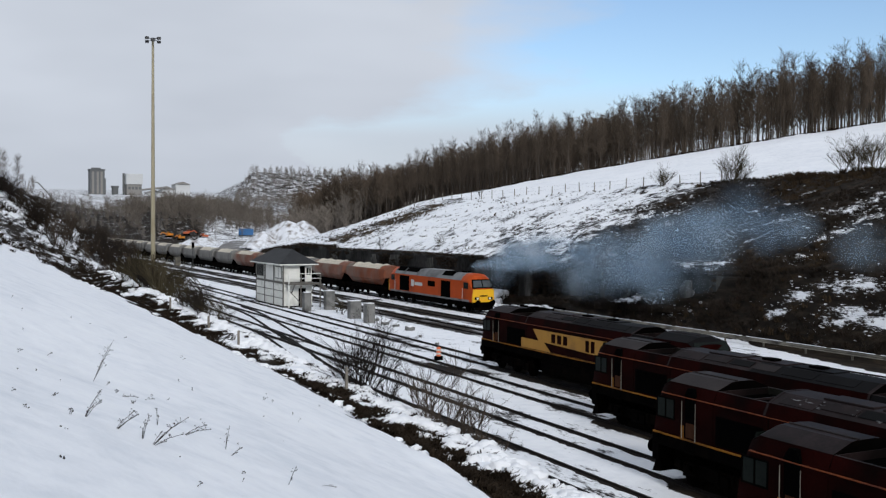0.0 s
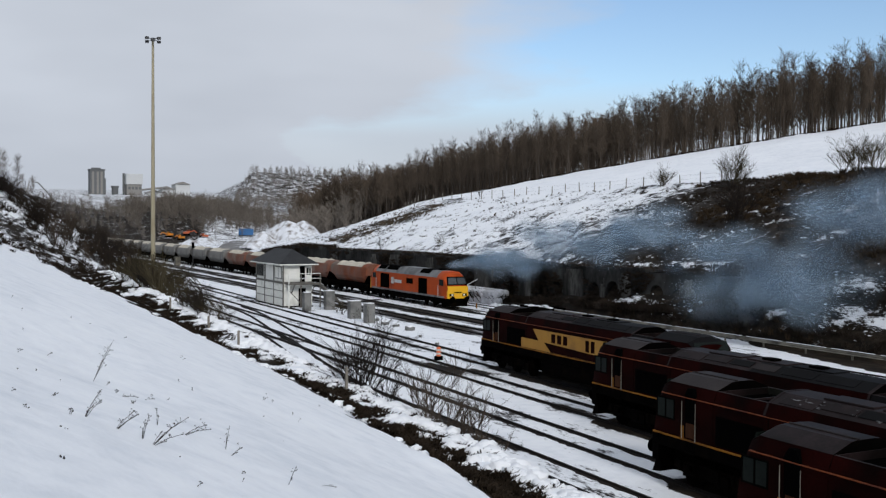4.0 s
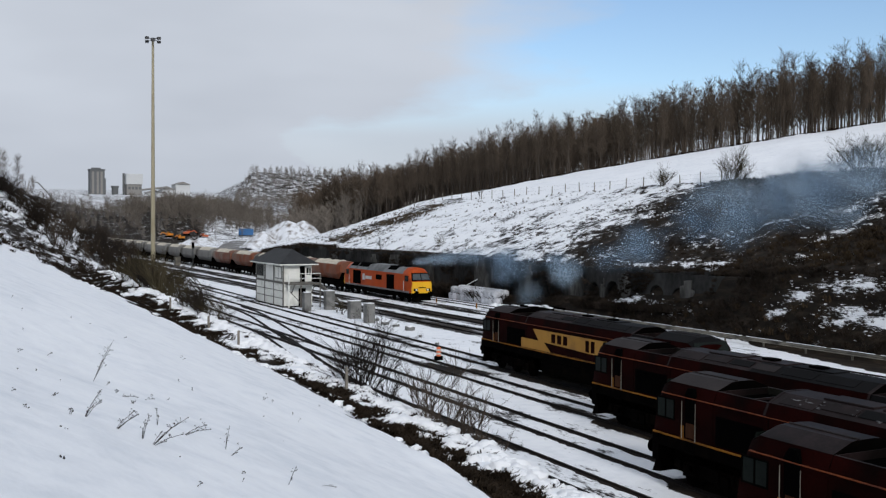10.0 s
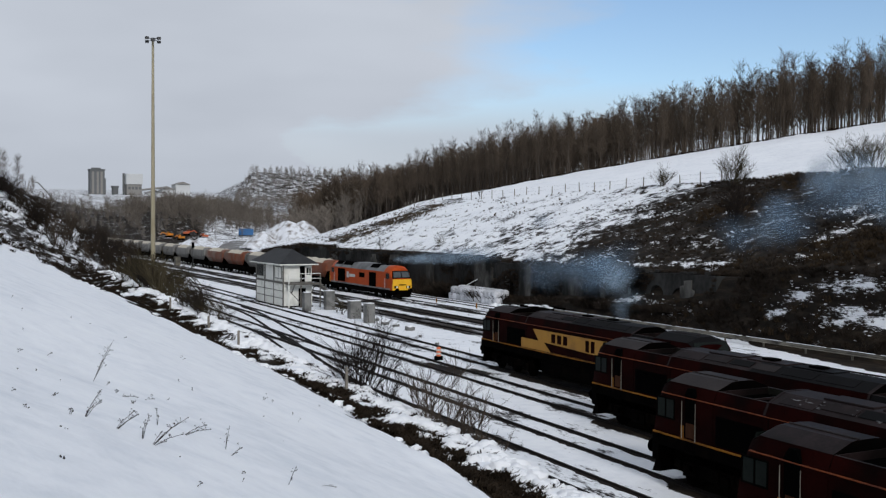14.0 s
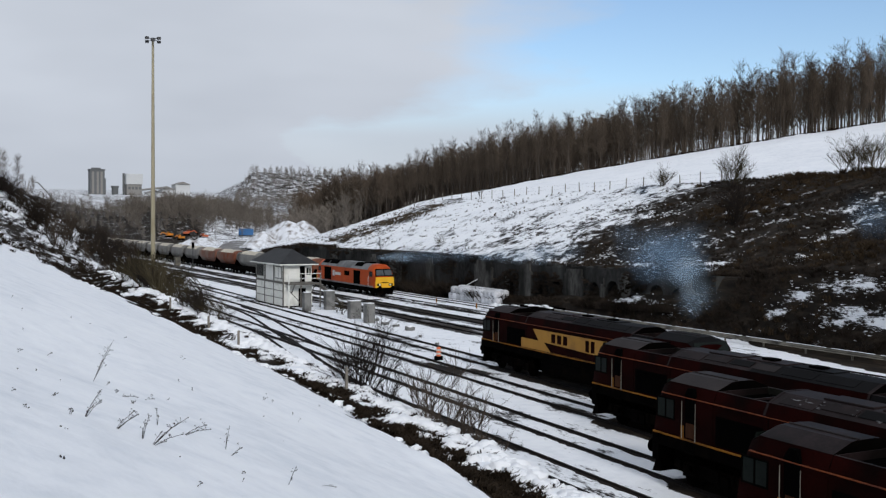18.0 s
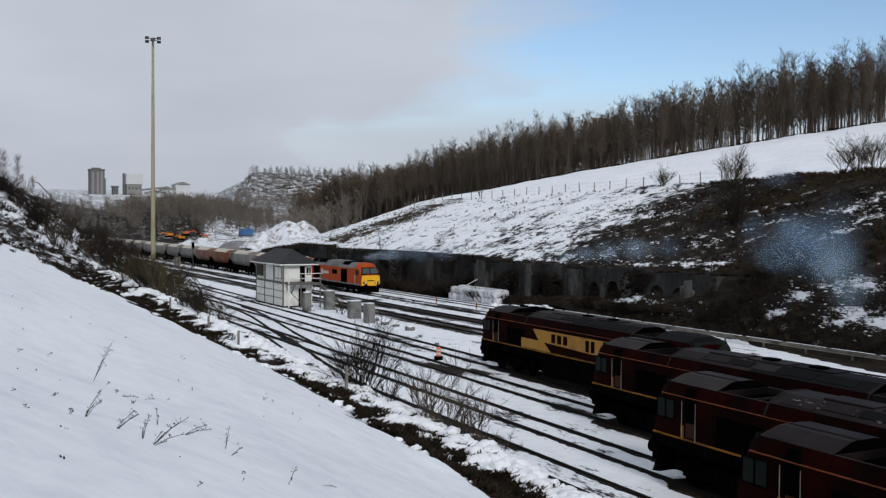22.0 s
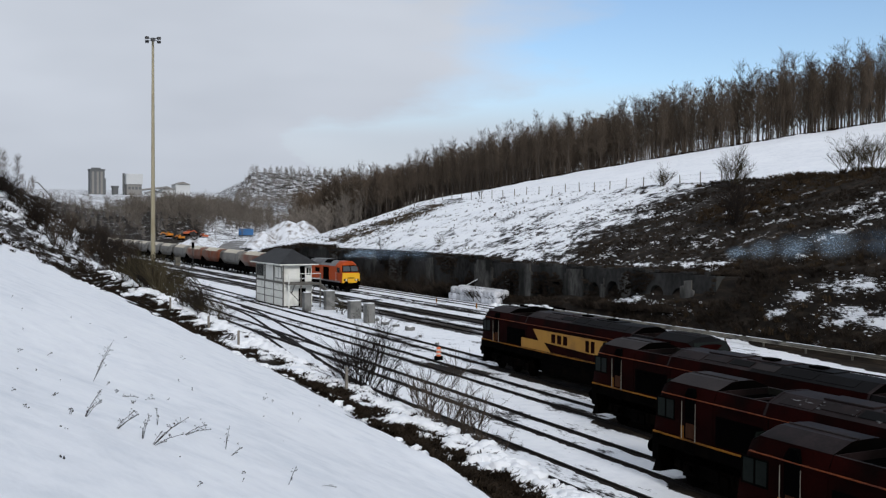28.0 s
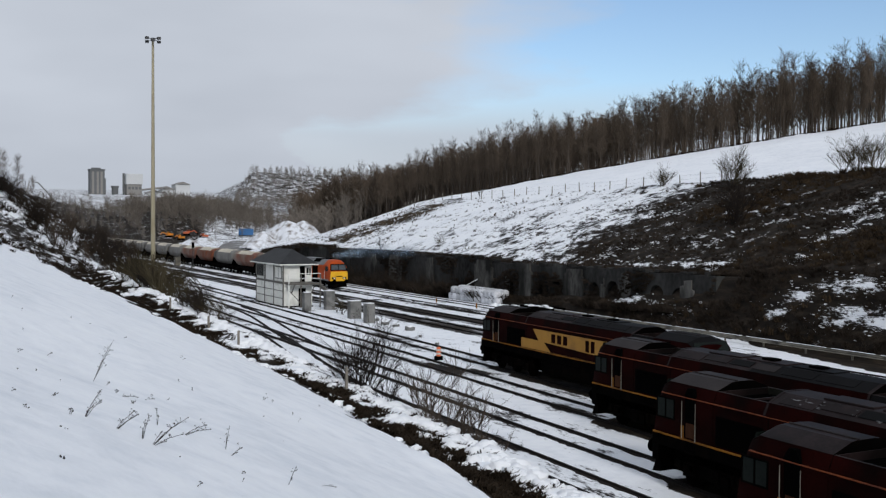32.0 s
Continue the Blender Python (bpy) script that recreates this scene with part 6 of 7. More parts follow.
spots = []
for i in range(5200):
    y = rng.uniform(62, 188)
    z = rng.uniform(0.2, 1.0) ** 0.7 * wall_top(y)
    if noise.noise((y * 0.16, z * 0.22, 9.0)) + 0.25 * noise.noise((y * 0.7, z * 0.5, 3.0)) < 0.10:
        continue
    if 98.0 < y < 102.4 or 89.8 < y < 92.4 or 80.3 < y < 84:
        continue
    spots.append((rng.randrange(5), WALL_X - 0.5, y, z - 0.15, rng.uniform(0.25, 0.7), rng.uniform(0, 6.28)))
scatter("wall_ivy", LEAFY, spots, HEATH, "dark dead ivy and weeds clinging to the wall", "brush")
spots = []
for i in range(900):
    y = rng.uniform(112, 330)
    x = interp(y, FOREST_Y, FOREST_X) - 0.6 + abs(rng.gauss(0, 1.0)) * (3 if i % 4 == 0 else 0.5)
    spots.append((rng.randrange(5), x, y, ground_z(x, y) + 0.1, rng.uniform(0.3, 0.8), rng.uniform(0, 6.28)))
scatter("wood_edge_brush", HEATHS, spots, BRUSH, "dead brown brush along the wood's edge", "brush")


def lump(seed, nu=11, nv=8):
    m = Mesh().ball((0, 0, 0), 1, 1, 0.55, nu, nv)
    v = []
    for p in m.v:
        k = 1 + 0.75 * noise.noise((p[0] * 1.5 + seed * 9, p[1] * 1.5, p[2] * 2)) + 0.35 * noise.noise((p[0] * 4 + seed, p[1] * 4, p[2] * 4))
        v.append((p[0] * k, p[1] * k, p[2] * k))
    return np.array(v), np.array(m.f)


LUMPS = [lump(i, 9, 6) for i in range(8)]
spots = []
rng = random.Random(15)
for i in range(3800):
    y = 15 + 105 * rng.random() ** 1.5
    cx, cz = crest(y)
    q = rng.random()
    if q < 0.62:
        x = cx - 0.3 + rng.gauss(0, 0.55)
        s = 0.06 + 0.34 * rng.random() ** 2.4
    else:
        x = rng.uniform(13.6, cx) if rng.random() < 0.85 else rng.uniform(13.0, 14.4)
        if not hedge_gap(y) and rng.random() < 0.45:
            continue
        s = (0.025 + 0.16 * rng.random() ** 2.5) * (1.4 if hedge_gap(y) or noise.noise((y * 0.3, x * 0.3, 4.0)) > 0.1 else 0.8)
    spots.append((rng.randrange(8), x, y, ground_z(x, y) + s * rng.uniform(-0.15, 0.3), s, rng.uniform(0, 6.28)))
lumps_ob = scatter("hedge_snow", LUMPS, spots, SNOW_M, "lumps of snow caught on the hedge top", "snow")
lumps_ob.data.shade_smooth()
spots = []
for px, py, ax, ay, amt in SNOW_SPOTS:
    for i in range(30):
        u, v = rng.gauss(0, 0.75), rng.gauss(0, 0.8)
        x, y = px + u * ax * 1.1 - 0.25 * v * ay * (1 if px > 63 else 0.1), py + v * ay
        s = (0.025 + 0.17 * rng.random() ** 2) * (1.0 if px > 63 else 0.75)
        spots.append((rng.randrange(6), x, y, ground_z(x, y) + rough(x, y) + 0.04, s, rng.uniform(0, 6.28)))
for i in range(900):
    x, y = rng.uniform(62, 84), rng.uniform(50, 94)
    if noise.noise(((x + 0.45 * y) * 0.4, (y - 0.45 * x) * 0.12, 2.0)) > 0.10 + 0.25 * rng.random():
        spots.append((rng.randrange(6), x, y, ground_z(x, y) + rough(x, y) + 0.03, 0.02 + 0.12 * rng.random() ** 2, rng.uniform(0, 6.28)))
FLAKES = [(v * np.array((1.0, 1.2, 0.55)), f) for v, f in [lump(20 + i, 8, 4) for i in range(6)]]
scatter("heather_snow", FLAKES, spots, SNOW_M, "broken flecks of snow caught in the heather", "snow").data.shade_smooth()

# hedge fence posts
for x, y, h in [(16.7, 40.1, 1.15), (16.3, 55.2, 0.9), (16.5, 62.5, 0.9), (16.9, 75, 0.9)]:
    z = ground_z(x, y)
    fp = thing("fence_post", "weathered grey wooden fence post in the hedge bank", "post", "hedge fence posts")
    part("post", Mesh().box(x - 0.06, x + 0.06, y - 0.06, y + 0.06, z - 0.3, z + h), POST_W, fp, bevel=0.015)


# dry stalks in the near snow
WEEDS = [
    (1.98, 13.94, [(0.23, 0.37), (0.12, 0.18), (0.25, 0.25), (0.07, 0.12)]),
    (2.90, 19.15, [(0.30, 0.56), (0.20, 0.31), (0.34, 0.67)]),
    (2.36, 13.80, [(0.28, 0.26), (0.11, 0.15), (0.23, 0.16), (0.33, 0.21)]),
    (2.70, 13.67, [(0.04, 0.28), (0.10, 0.33), (0.00, 0.16)]),
    (2.78, 13.47, [(0.14, 0.19), (0.36, 0.29), (0.50, 0.38), (0.20, 0.06), (0.27, 0.24), (0.42, 0.16)]),
    (3.58, 15.27, [(0.42, 0.17), (0.28, 0.09), (0.48, 0.11)]),
    (3.27, 15.41, [(0.00, 0.29), (0.02, 0.18)]),
    (4.25, 15.11, [(0.06, 0.37), (0.02, 0.24)]),
    (4.20, 14.74, [(0.20, 0.14), (0.13, 0.07)]),
    (4.82, 13.79, [(0.12, 0.26), (0.04, 0.10)]),
    (3.14, 17.15, [(0.14, 0.04), (0.10, 0.02)]),
    (1.77, 13.74, [(0.03, 0.11), (0.06, 0.08)]),
    (3.08, 17.83, [(0.38, -0.03), (0.21, -0.02)]),
    (3.64, 18.52, [(0.24, 0.01)]),
    (5.61, 14.70, [(0.30, -0.03)]),
    (3.94, 13.38, [(0.12, 0.00)]),
]


def weed(x, y, tips, seed):
    """Dry stalks from one root, each to its own tip, with small seed heads."""
    r_ = random.Random(seed)
    p = Vector((x, y, ground_z(x, y) - 0.03))
    st = thing("dry_weed", "dark dry weed stalks sticking out of snow", "weed", "weeds in the snow")
    for across, up in tips:
        q = p + Vector((0.88 * across, -0.47 * across + r_.uniform(-0.04, 0.04), up + 0.03))
        ln = (q - p).length
        mid = p.lerp(q, 0.55) + Vector((0, 0, 0.06 * ln))
        m = Mesh().tube(p, mid, 0.0048, 0.0038, 4).tube(mid, q, 0.0038, 0.0028, 4)
        for j in range(2 + int(ln * 9)):
            b = mid.lerp(q, r_.uniform(0.0, 1.0))
            e_ = b + Vector((r_.uniform(-1, 1), r_.uniform(-1, 1), r_.uniform(0.1, 1))) * (0.02 + 0.07 * ln)
            m.tube(b, e_, 0.003, 0.002, 3)
            m.ball(e_, 0.007, 0.007, 0.008, 5, 4)
        m.ball(q, 0.010, 0.010, 0.011, 5, 4)
        part("stem", m, STALK, st)


for i, (x, y, tips) in enumerate(WEEDS):
    weed(x, y, tips, i)
# short tips that barely break the snow
rng = random.Random(91)
for i in range(46):
    y = 9 + 20 * rng.random()
    x = y * rng.uniform(0.06, 0.40)
    weed(x, y, [(rng.uniform(-0.05, 0.12), rng.uniform(0.0, 0.05)) for k in range(rng.choice((1, 1, 2)))], 100 + i)

# ---- brow fence ----
fn = thing("post_fence", "old wooden post and wire fence along the brow", "fence")
y = 88.0
prev = None
k = 0
while y < 190:
    fx, fz = fence_line(y)
    p = Vector((fx - 0.3, y, ground_z(fx - 0.3, y)))
    part("post", Mesh().tube(p - Vector((0, 0, 0.3)), p + Vector((0.05 * math.sin(k * 2.1), 0.1 * math.sin(k), 1.25 + 0.15 * math.sin(k * 1.7))), 0.075, 0.065, 6), POST_W, fn)
    if prev:
        for zz in (0.6, 1.1):
            part("wire", Mesh().tube(prev + Vector((0, 0, zz)), p + Vector((0, 0, zz)), 0.006, 0.006, 3), DKSTEEL, fn)
    prev = p
    y += 3.6
    k += 1

# ---- guard rail beside the yard ----
gr = thing("guard_rail", "long galvanised guard rail with snow on its top", "guard rail")
for y0 in np.arange(20, 84, 4.0):
    part("beam", Mesh().prism([(56.20, 0.42), (56.26, 0.48), (56.22, 0.56), (56.26, 0.64), (56.20, 0.70), (56.32, 0.70), (56.36, 0.64), (56.32, 0.56), (56.36, 0.48), (56.32, 0.42)], y0, y0 + 3.99), GALV, gr)
    part("snow_cap", Mesh().prism([(56.22, 0.701), (56.23, 0.72), (56.26, 0.735), (56.30, 0.72), (56.32, 0.701)], y0 + 0.05, y0 + 3.6), SNOW_M, gr)
    part("post", Mesh().box(56.36, 56.46, y0 + 1.9, y0 + 2.0, -0.2, 0.66), GALV, gr)

# ---- bulk bags by the wall ----
rng = random.Random(4)


def bag_mesh(seed):
    r_ = random.Random(seed)
    m = Mesh()
    rings = []
    for z, k in ((0, 0.86), (0.12, 1.0), (0.45, 1.06), (0.78, 1.0), (0.9, 0.8), (0.96, 0.45)):
        rings.append([(0.47 * k * x * (1 + r_.uniform(-0.06, 0.06)), 0.47 * k * y_ * (1 + r_.uniform(-0.06, 0.06)), z) for x, y_ in ((1, -0.7), (1, 0.7), (0.7, 1), (-0.7, 1), (-1, 0.7), (-1, -0.7), (-0.7, -1), (0.7, -1))])
    m.loft(rings)
    return m


BAGS = [bag_mesh(i) for i in range(4)]
BAG_ME = [b.mesh("sack", BAG_W, 50) for b in BAGS]
for lev in range(2):
    for r0 in range(2):
        for i in range(12 - lev):
            x, y = 57.45 + r0 * 0.98 + rng.uniform(-0.05, 0.05), 94.2 + i * 0.94 + lev * 0.3 + rng.uniform(-0.05, 0.05)
            b = tagged(new("bulk_bag", BAG_ME[rng.randrange(4)]), "full white woven bulk bag in a snowy stack by the wall", "sack", "bulk bags by the wall")
            b.matrix_basis = pose(x, y, (0.08 if r0 == 0 else 0.2) + lev * 0.76, 0, 0, rng.choice((0, 90, 180)) + rng.uniform(-6, 6)) @ Matrix.Diagonal((0.95, 0.95, 0.84, 1))

# ---- upright concrete slabs by the box ----
for x, y, w, h, lab in [(35.6, 96.2, 0.75, 1.95, ""), (38.4, 97.0, 1.0, 2.0, ""), (37.1, 87.2, 1.15, 1.7, ""), (36.7, 82.8, 0.85, 1.8, "")]:
    sl = thing("concrete_block", "stained upright concrete block beside the tracks", "concrete block", "concrete blocks by the signal box")
    part("block", Mesh().box(x - w / 2, x + w / 2, y - 0.4, y + 0.4, -0.1, h), CONCRETE, sl, bevel=0.04)
    part("snow_cap", Mesh().box(x - w / 2 + 0.05, x + w / 2 - 0.05, y - 0.36, y + 0.36, h + 0.002, h + 0.07), SNOW_M, sl, bevel=0.03)

bush(37.6, 91.5, 0, 0.6, "low brown bramble among concrete blocks", me=BIG_SCRUB[0])
bush(37.9, 93.6, 0, 0.5, "low brown bramble among concrete blocks", me=BIG_SCRUB[1])

# snow-capped stones and drain lids between the tracks
rng = random.Random(77)
for x, y, s in [(37.4, 75.8, 0.62), (37.4, 80.9, 0.5), (37.6, 79, 0.35), (34.9, 66, 0.22), (38, 84.5, 0.5), (36.0, 71, 0.2)]:
    st = thing("stone", "rough stone half-buried in snow", "stone", "stones between the tracks")
    m = Mesh().ball((0, 0, 0.1), s, s * 0.8, s * 0.55, 9, 6, 0.16, rng)
    part("rock", m, CONCRETE, st)
    part("snow_cap", Mesh().ball((0, 0.02, 0.1 + s * 0.34), s * 0.75, s * 0.62, s * 0.26, 9, 6, 0.1, rng), SNOW_M, st, smooth=70)
    st.matrix_basis = pose(x, y, 0, 0, 0, s * 400)

# ground signal with orange panel
gs = thing("ground_signal", "orange and white banded trackside drum on a black base", "signal")
gx, gy = 31.05, 58.5
part("base", Mesh().box(gx - 0.25, gx + 0.25, gy - 0.2, gy + 0.2, -0.1, 0.28), BLACK, gs, bevel=0.03)
for k, (mt, r0, r1) in enumerate(((SIG_OR, 0.17, 0.165), (WHITE_P, 0.165, 0.16), (SIG_OR, 0.16, 0.155), (WHITE_P, 0.155, 0.15), (SIG_OR, 0.15, 0.145))):
    part("band", Mesh().tube((gx, gy, 0.281 + 0.12 * k), (gx, gy, 0.399 + 0.12 * k), r0, r1, 14), mt, gs, smooth=40)

for x, y in [(52.9, 100.3), (53.2, 91.6)]:
    mp_ = thing("marker_post", "short yellow trackside marker post", "post", "marker posts")
    part("post", Mesh().box(x - 0.06, x + 0.06, y - 0.06, y + 0.06, -0.1, 0.65), YEL_LINE, mp_, bevel=0.02)

# line-side signal posts and cabinet beyond the box
for x, y, h in [(48.6, 196, 5.0)]:
    sg = thing("colour_light_signal", "dark steel line-side signal post", "signal")
    part("post", Mesh().tube((x, y, -0.1), (x, y, h), 0.09, 0.08, 8), DKSTEEL, sg)
    part("signal_head", Mesh().box(x - 0.25, x + 0.25, y - 0.2, y + 0.1, h - 1.2, h), BLACK, sg, bevel=0.04)
    part("base", Mesh().box(x - 0.3, x + 0.3, y - 0.3, y + 0.3, -0.2, 0.3), CONCRETE, sg)
cb = thing("relay_cabinet", "grey line-side relay cabinet", "cabinet")
part("case", Mesh().box(47.4, 48.4, 205.5, 207.0, -0.1, 1.7), GALV, cb, bevel=0.03)
part("lid", Mesh().box(47.3, 48.5, 205.4, 207.1, 1.702, 1.8), GALV, cb)
od = thing("warning_board", "small orange warning board on a post", "sign")
part("post", Mesh().tube((48.0, 282, -0.1), (48.0, 282, 1.3), 0.06), DKSTEEL, od)
part("board", Mesh().box(47.5, 48.5, 281.95, 282.0, 1.0, 2.3), SIG_OR, od)

# beam that leans against the wall foot
fb = thing("fallen_beam", "snow-topped fallen beam leaning at the wall foot", "beam")
part("beam", Mesh().tube((57.9, 106.2, 0.3), (59.0, 101.2, 2.5), 0.09, 0.08, 6), SLEEPER, fb)
part("snow_cap", Mesh().tube((57.9, 106.0, 0.46), (59.0, 101.4, 2.58), 0.08, 0.05, 6), SNOW_M, fb)
for k in range(9):
    rr = random.Random(60 + k)
    px, py = 57.0 + rr.uniform(-0.5, 0.6), rr.uniform(90.2, 94.4)
    hs = thing("snow_heap", "small heap of snow beside stacked bags", "snow", "snow heaps by the bags")
    part("mound", Mesh().ball((px, py, 0.1), rr.uniform(0.25, 0.5), rr.uniform(0.35, 0.7), rr.uniform(0.18, 0.34), 10, 6, 0.2, rr), SNOW_M, hs, smooth=80)

# stacked sleepers by the wall
rng = random.Random(21)
sp = thing("sleeper_stack", "untidy stack of old dark sleepers under snow", "timber stack")
for y0, levs in ((81.4, 3), (84.2, 3), (86.9, 2)):
    for lev in range(levs):
        for i in range(6):
            x = 55.6 + i * 0.36 + rng.uniform(-0.05, 0.05) + (0.1 if lev % 2 else 0)
            yy = y0 + rng.uniform(-0.15, 0.15)
            part("sleeper", Mesh().box(x, x + 0.27, yy, yy + 2.55, -0.05 + lev * 0.29, 0.2 + lev * 0.29), UNDER, sp, bevel=0.015)
    for k in range(7):
        part("snow_cap", Mesh().ball((rng.uniform(55.7, 57.4), y0 + rng.uniform(0.2, 2.3), levs * 0.29 - 0.07), rng.uniform(0.1, 0.25), rng.uniform(0.25, 0.6), 0.07, 9, 5, 0.3, rng), SNOW_M, sp)

# ---- quarry yard beyond ----
def heap(x, y, r1, r2, h, seed, label, turn=0):
    m = Mesh()
    r_ = random.Random(seed)
    rings = []
    for j in range(15):
        u = j / 14
        ring = []
        for i in range(44):
            a = 2 * math.pi * i / 44
            k = (1 - u) * (1 + 0.10 * math.sin(3 * a + seed) + 0.06 * math.sin(7 * a) + r_.uniform(-0.03, 0.03)) + 0.02
            px, py = r1 * k * math.cos(a), r2 * k * math.sin(a)
            ring.append((px, py, h * (u ** 0.95 if u < 0.86 else 0.866 + (u - 0.86) * 0.35) + 0.7 * noise.noise((px * 0.35, py * 0.35, seed)) + 0.25 * noise.noise((px * 1.1, py * 1.1, seed)) - 0.4))
        rings.append(ring)
    m.loft(rings)
    ob = part("stockpile", m, HEAP_M, None, smooth=60)
    ob.matrix_basis = pose(x, y, ground_z(x, y), 0, 0, turn)
    return tagged(ob, label, "stockpile")


HEAP_M = mat("snowy_spoil", (0.74, 0.76, 0.80), 0.8, 0, 0.08, 1.1, 6, 0.4, (0.13, 0.10, 0.075), 0.40, stretch=(1, 1, 0.3))
heap(77.0, 220, 7.4, 10, 5.6, 1, "snow-covered conical stone stockpile", 20)
heap(81.5, 223, 6.0, 8, 4.9, 6, "snow-covered stone stockpile with brown streaks")
heap(70.5, 219, 5.6, 7, 4.0, 2, "snow-covered low stone stockpile")
heap(66, 270, 5, 16, 3.2, 3, "long low snow-covered spoil heap")
heap(62, 245, 4, 10, 2.6, 4, "long low snow-covered spoil heap")
heap(86, 330, 9, 9, 3.0, 5, "low snow-covered spoil heap")
rd = Mesh()
pts = [(62, 212), (67, 236), (76, 262), (88, 300), (100, 340), (112, 380)]
rows = []
for i in range(41):
    t = i / 40 * (len(pts) - 1)
    k = min(len(pts) - 2, int(t))
    x, y = (pts[k][0] + (pts[k + 1][0] - pts[k][0]) * (t - k), pts[k][1] + (pts[k + 1][1] - pts[k][1]) * (t - k))
    rows.append([(x + o, y, ground_z(x + o, y) + 0.42) for o in (-3.4, -1.7, 0, 1.7, 3.4)])
rd.loft(rows, False, False)
tagged(part("road", rd, ROAD_M, None, smooth=60), "grey slushy quarry road", "road", kind="structure")

ct = thing("container", "blue steel shipping container in the quarry yard", "container")
part("body", Mesh().box(-3.0, 3.0, -1.3, 1.3, 0, 2.7), BLUE_C, ct, bevel=0.05)
for i in range(14):
    part("rib", Mesh().box(-2.9 + i * 0.43, -2.75 + i * 0.43, -1.36, -1.302, 0.15, 2.55), BLUE_C, ct)
ct.matrix_basis = pose(122.5, 404, ground_z(122.5, 404) + 0.35, 0, 0, -20)


def excavator(x, y, mt, turn, label, s=1.0):
    ex = thing("excavator", label, "excavator", "quarry machines")
    for sx in (-1.1, 1.1):
        part("track_frame", Mesh().sweepx([(-2.0, 0.35), (-1.7, 0.0), (1.7, 0.0), (2.0, 0.35), (1.7, 0.85), (-1.7, 0.85)], sx - 0.3, sx + 0.3), UNDER, ex)
    part("house", Mesh().box(-1.35, 1.35, -2.2, 1.2, 1.0, 2.2), mt, ex, bevel=0.12)
    part("cab", Mesh().box(-1.3, -0.3, 0.0, 1.5, 2.2, 3.2), mt, ex, bevel=0.08)
    part("cab_window", Mesh().box(-1.33, -0.27, 0.15, 1.4, 2.5, 3.0), GLASS_D, ex)
    part("boom", Mesh().tube((0.3, 1.0, 1.8), (0.3, 4.2, 2.9), 0.35, 0.28, 6), mt, ex)
    part("stick", Mesh().tube((0.3, 4.2, 2.9), (0.3, 6.0, 1.2), 0.25, 0.2, 6), mt, ex)
    part("bucket", Mesh().box(-0.3, 0.9, 5.4, 6.4, 0.6, 1.6), UNDER, ex, bevel=0.1)
    ex.matrix_basis = pose(x, y, ground_z(x, y) + 0.2, 0, 0, turn) @ Matrix.Diagonal((s, s, s, 1))


excavator(90, 402, PLANT_Y, 110, "yellow-orange excavator in the quarry yard", 0.68)
excavator(92.5, 392, PLANT_Y, 30, "yellow-orange excavator in the quarry yard", 0.62)
excavator(103, 396, PLANT_R, 20, "orange-red excavator in the quarry yard", 0.6)
excavator(98, 405, PLANT_R, -100, "orange-red excavator in the quarry yard", 0.68)

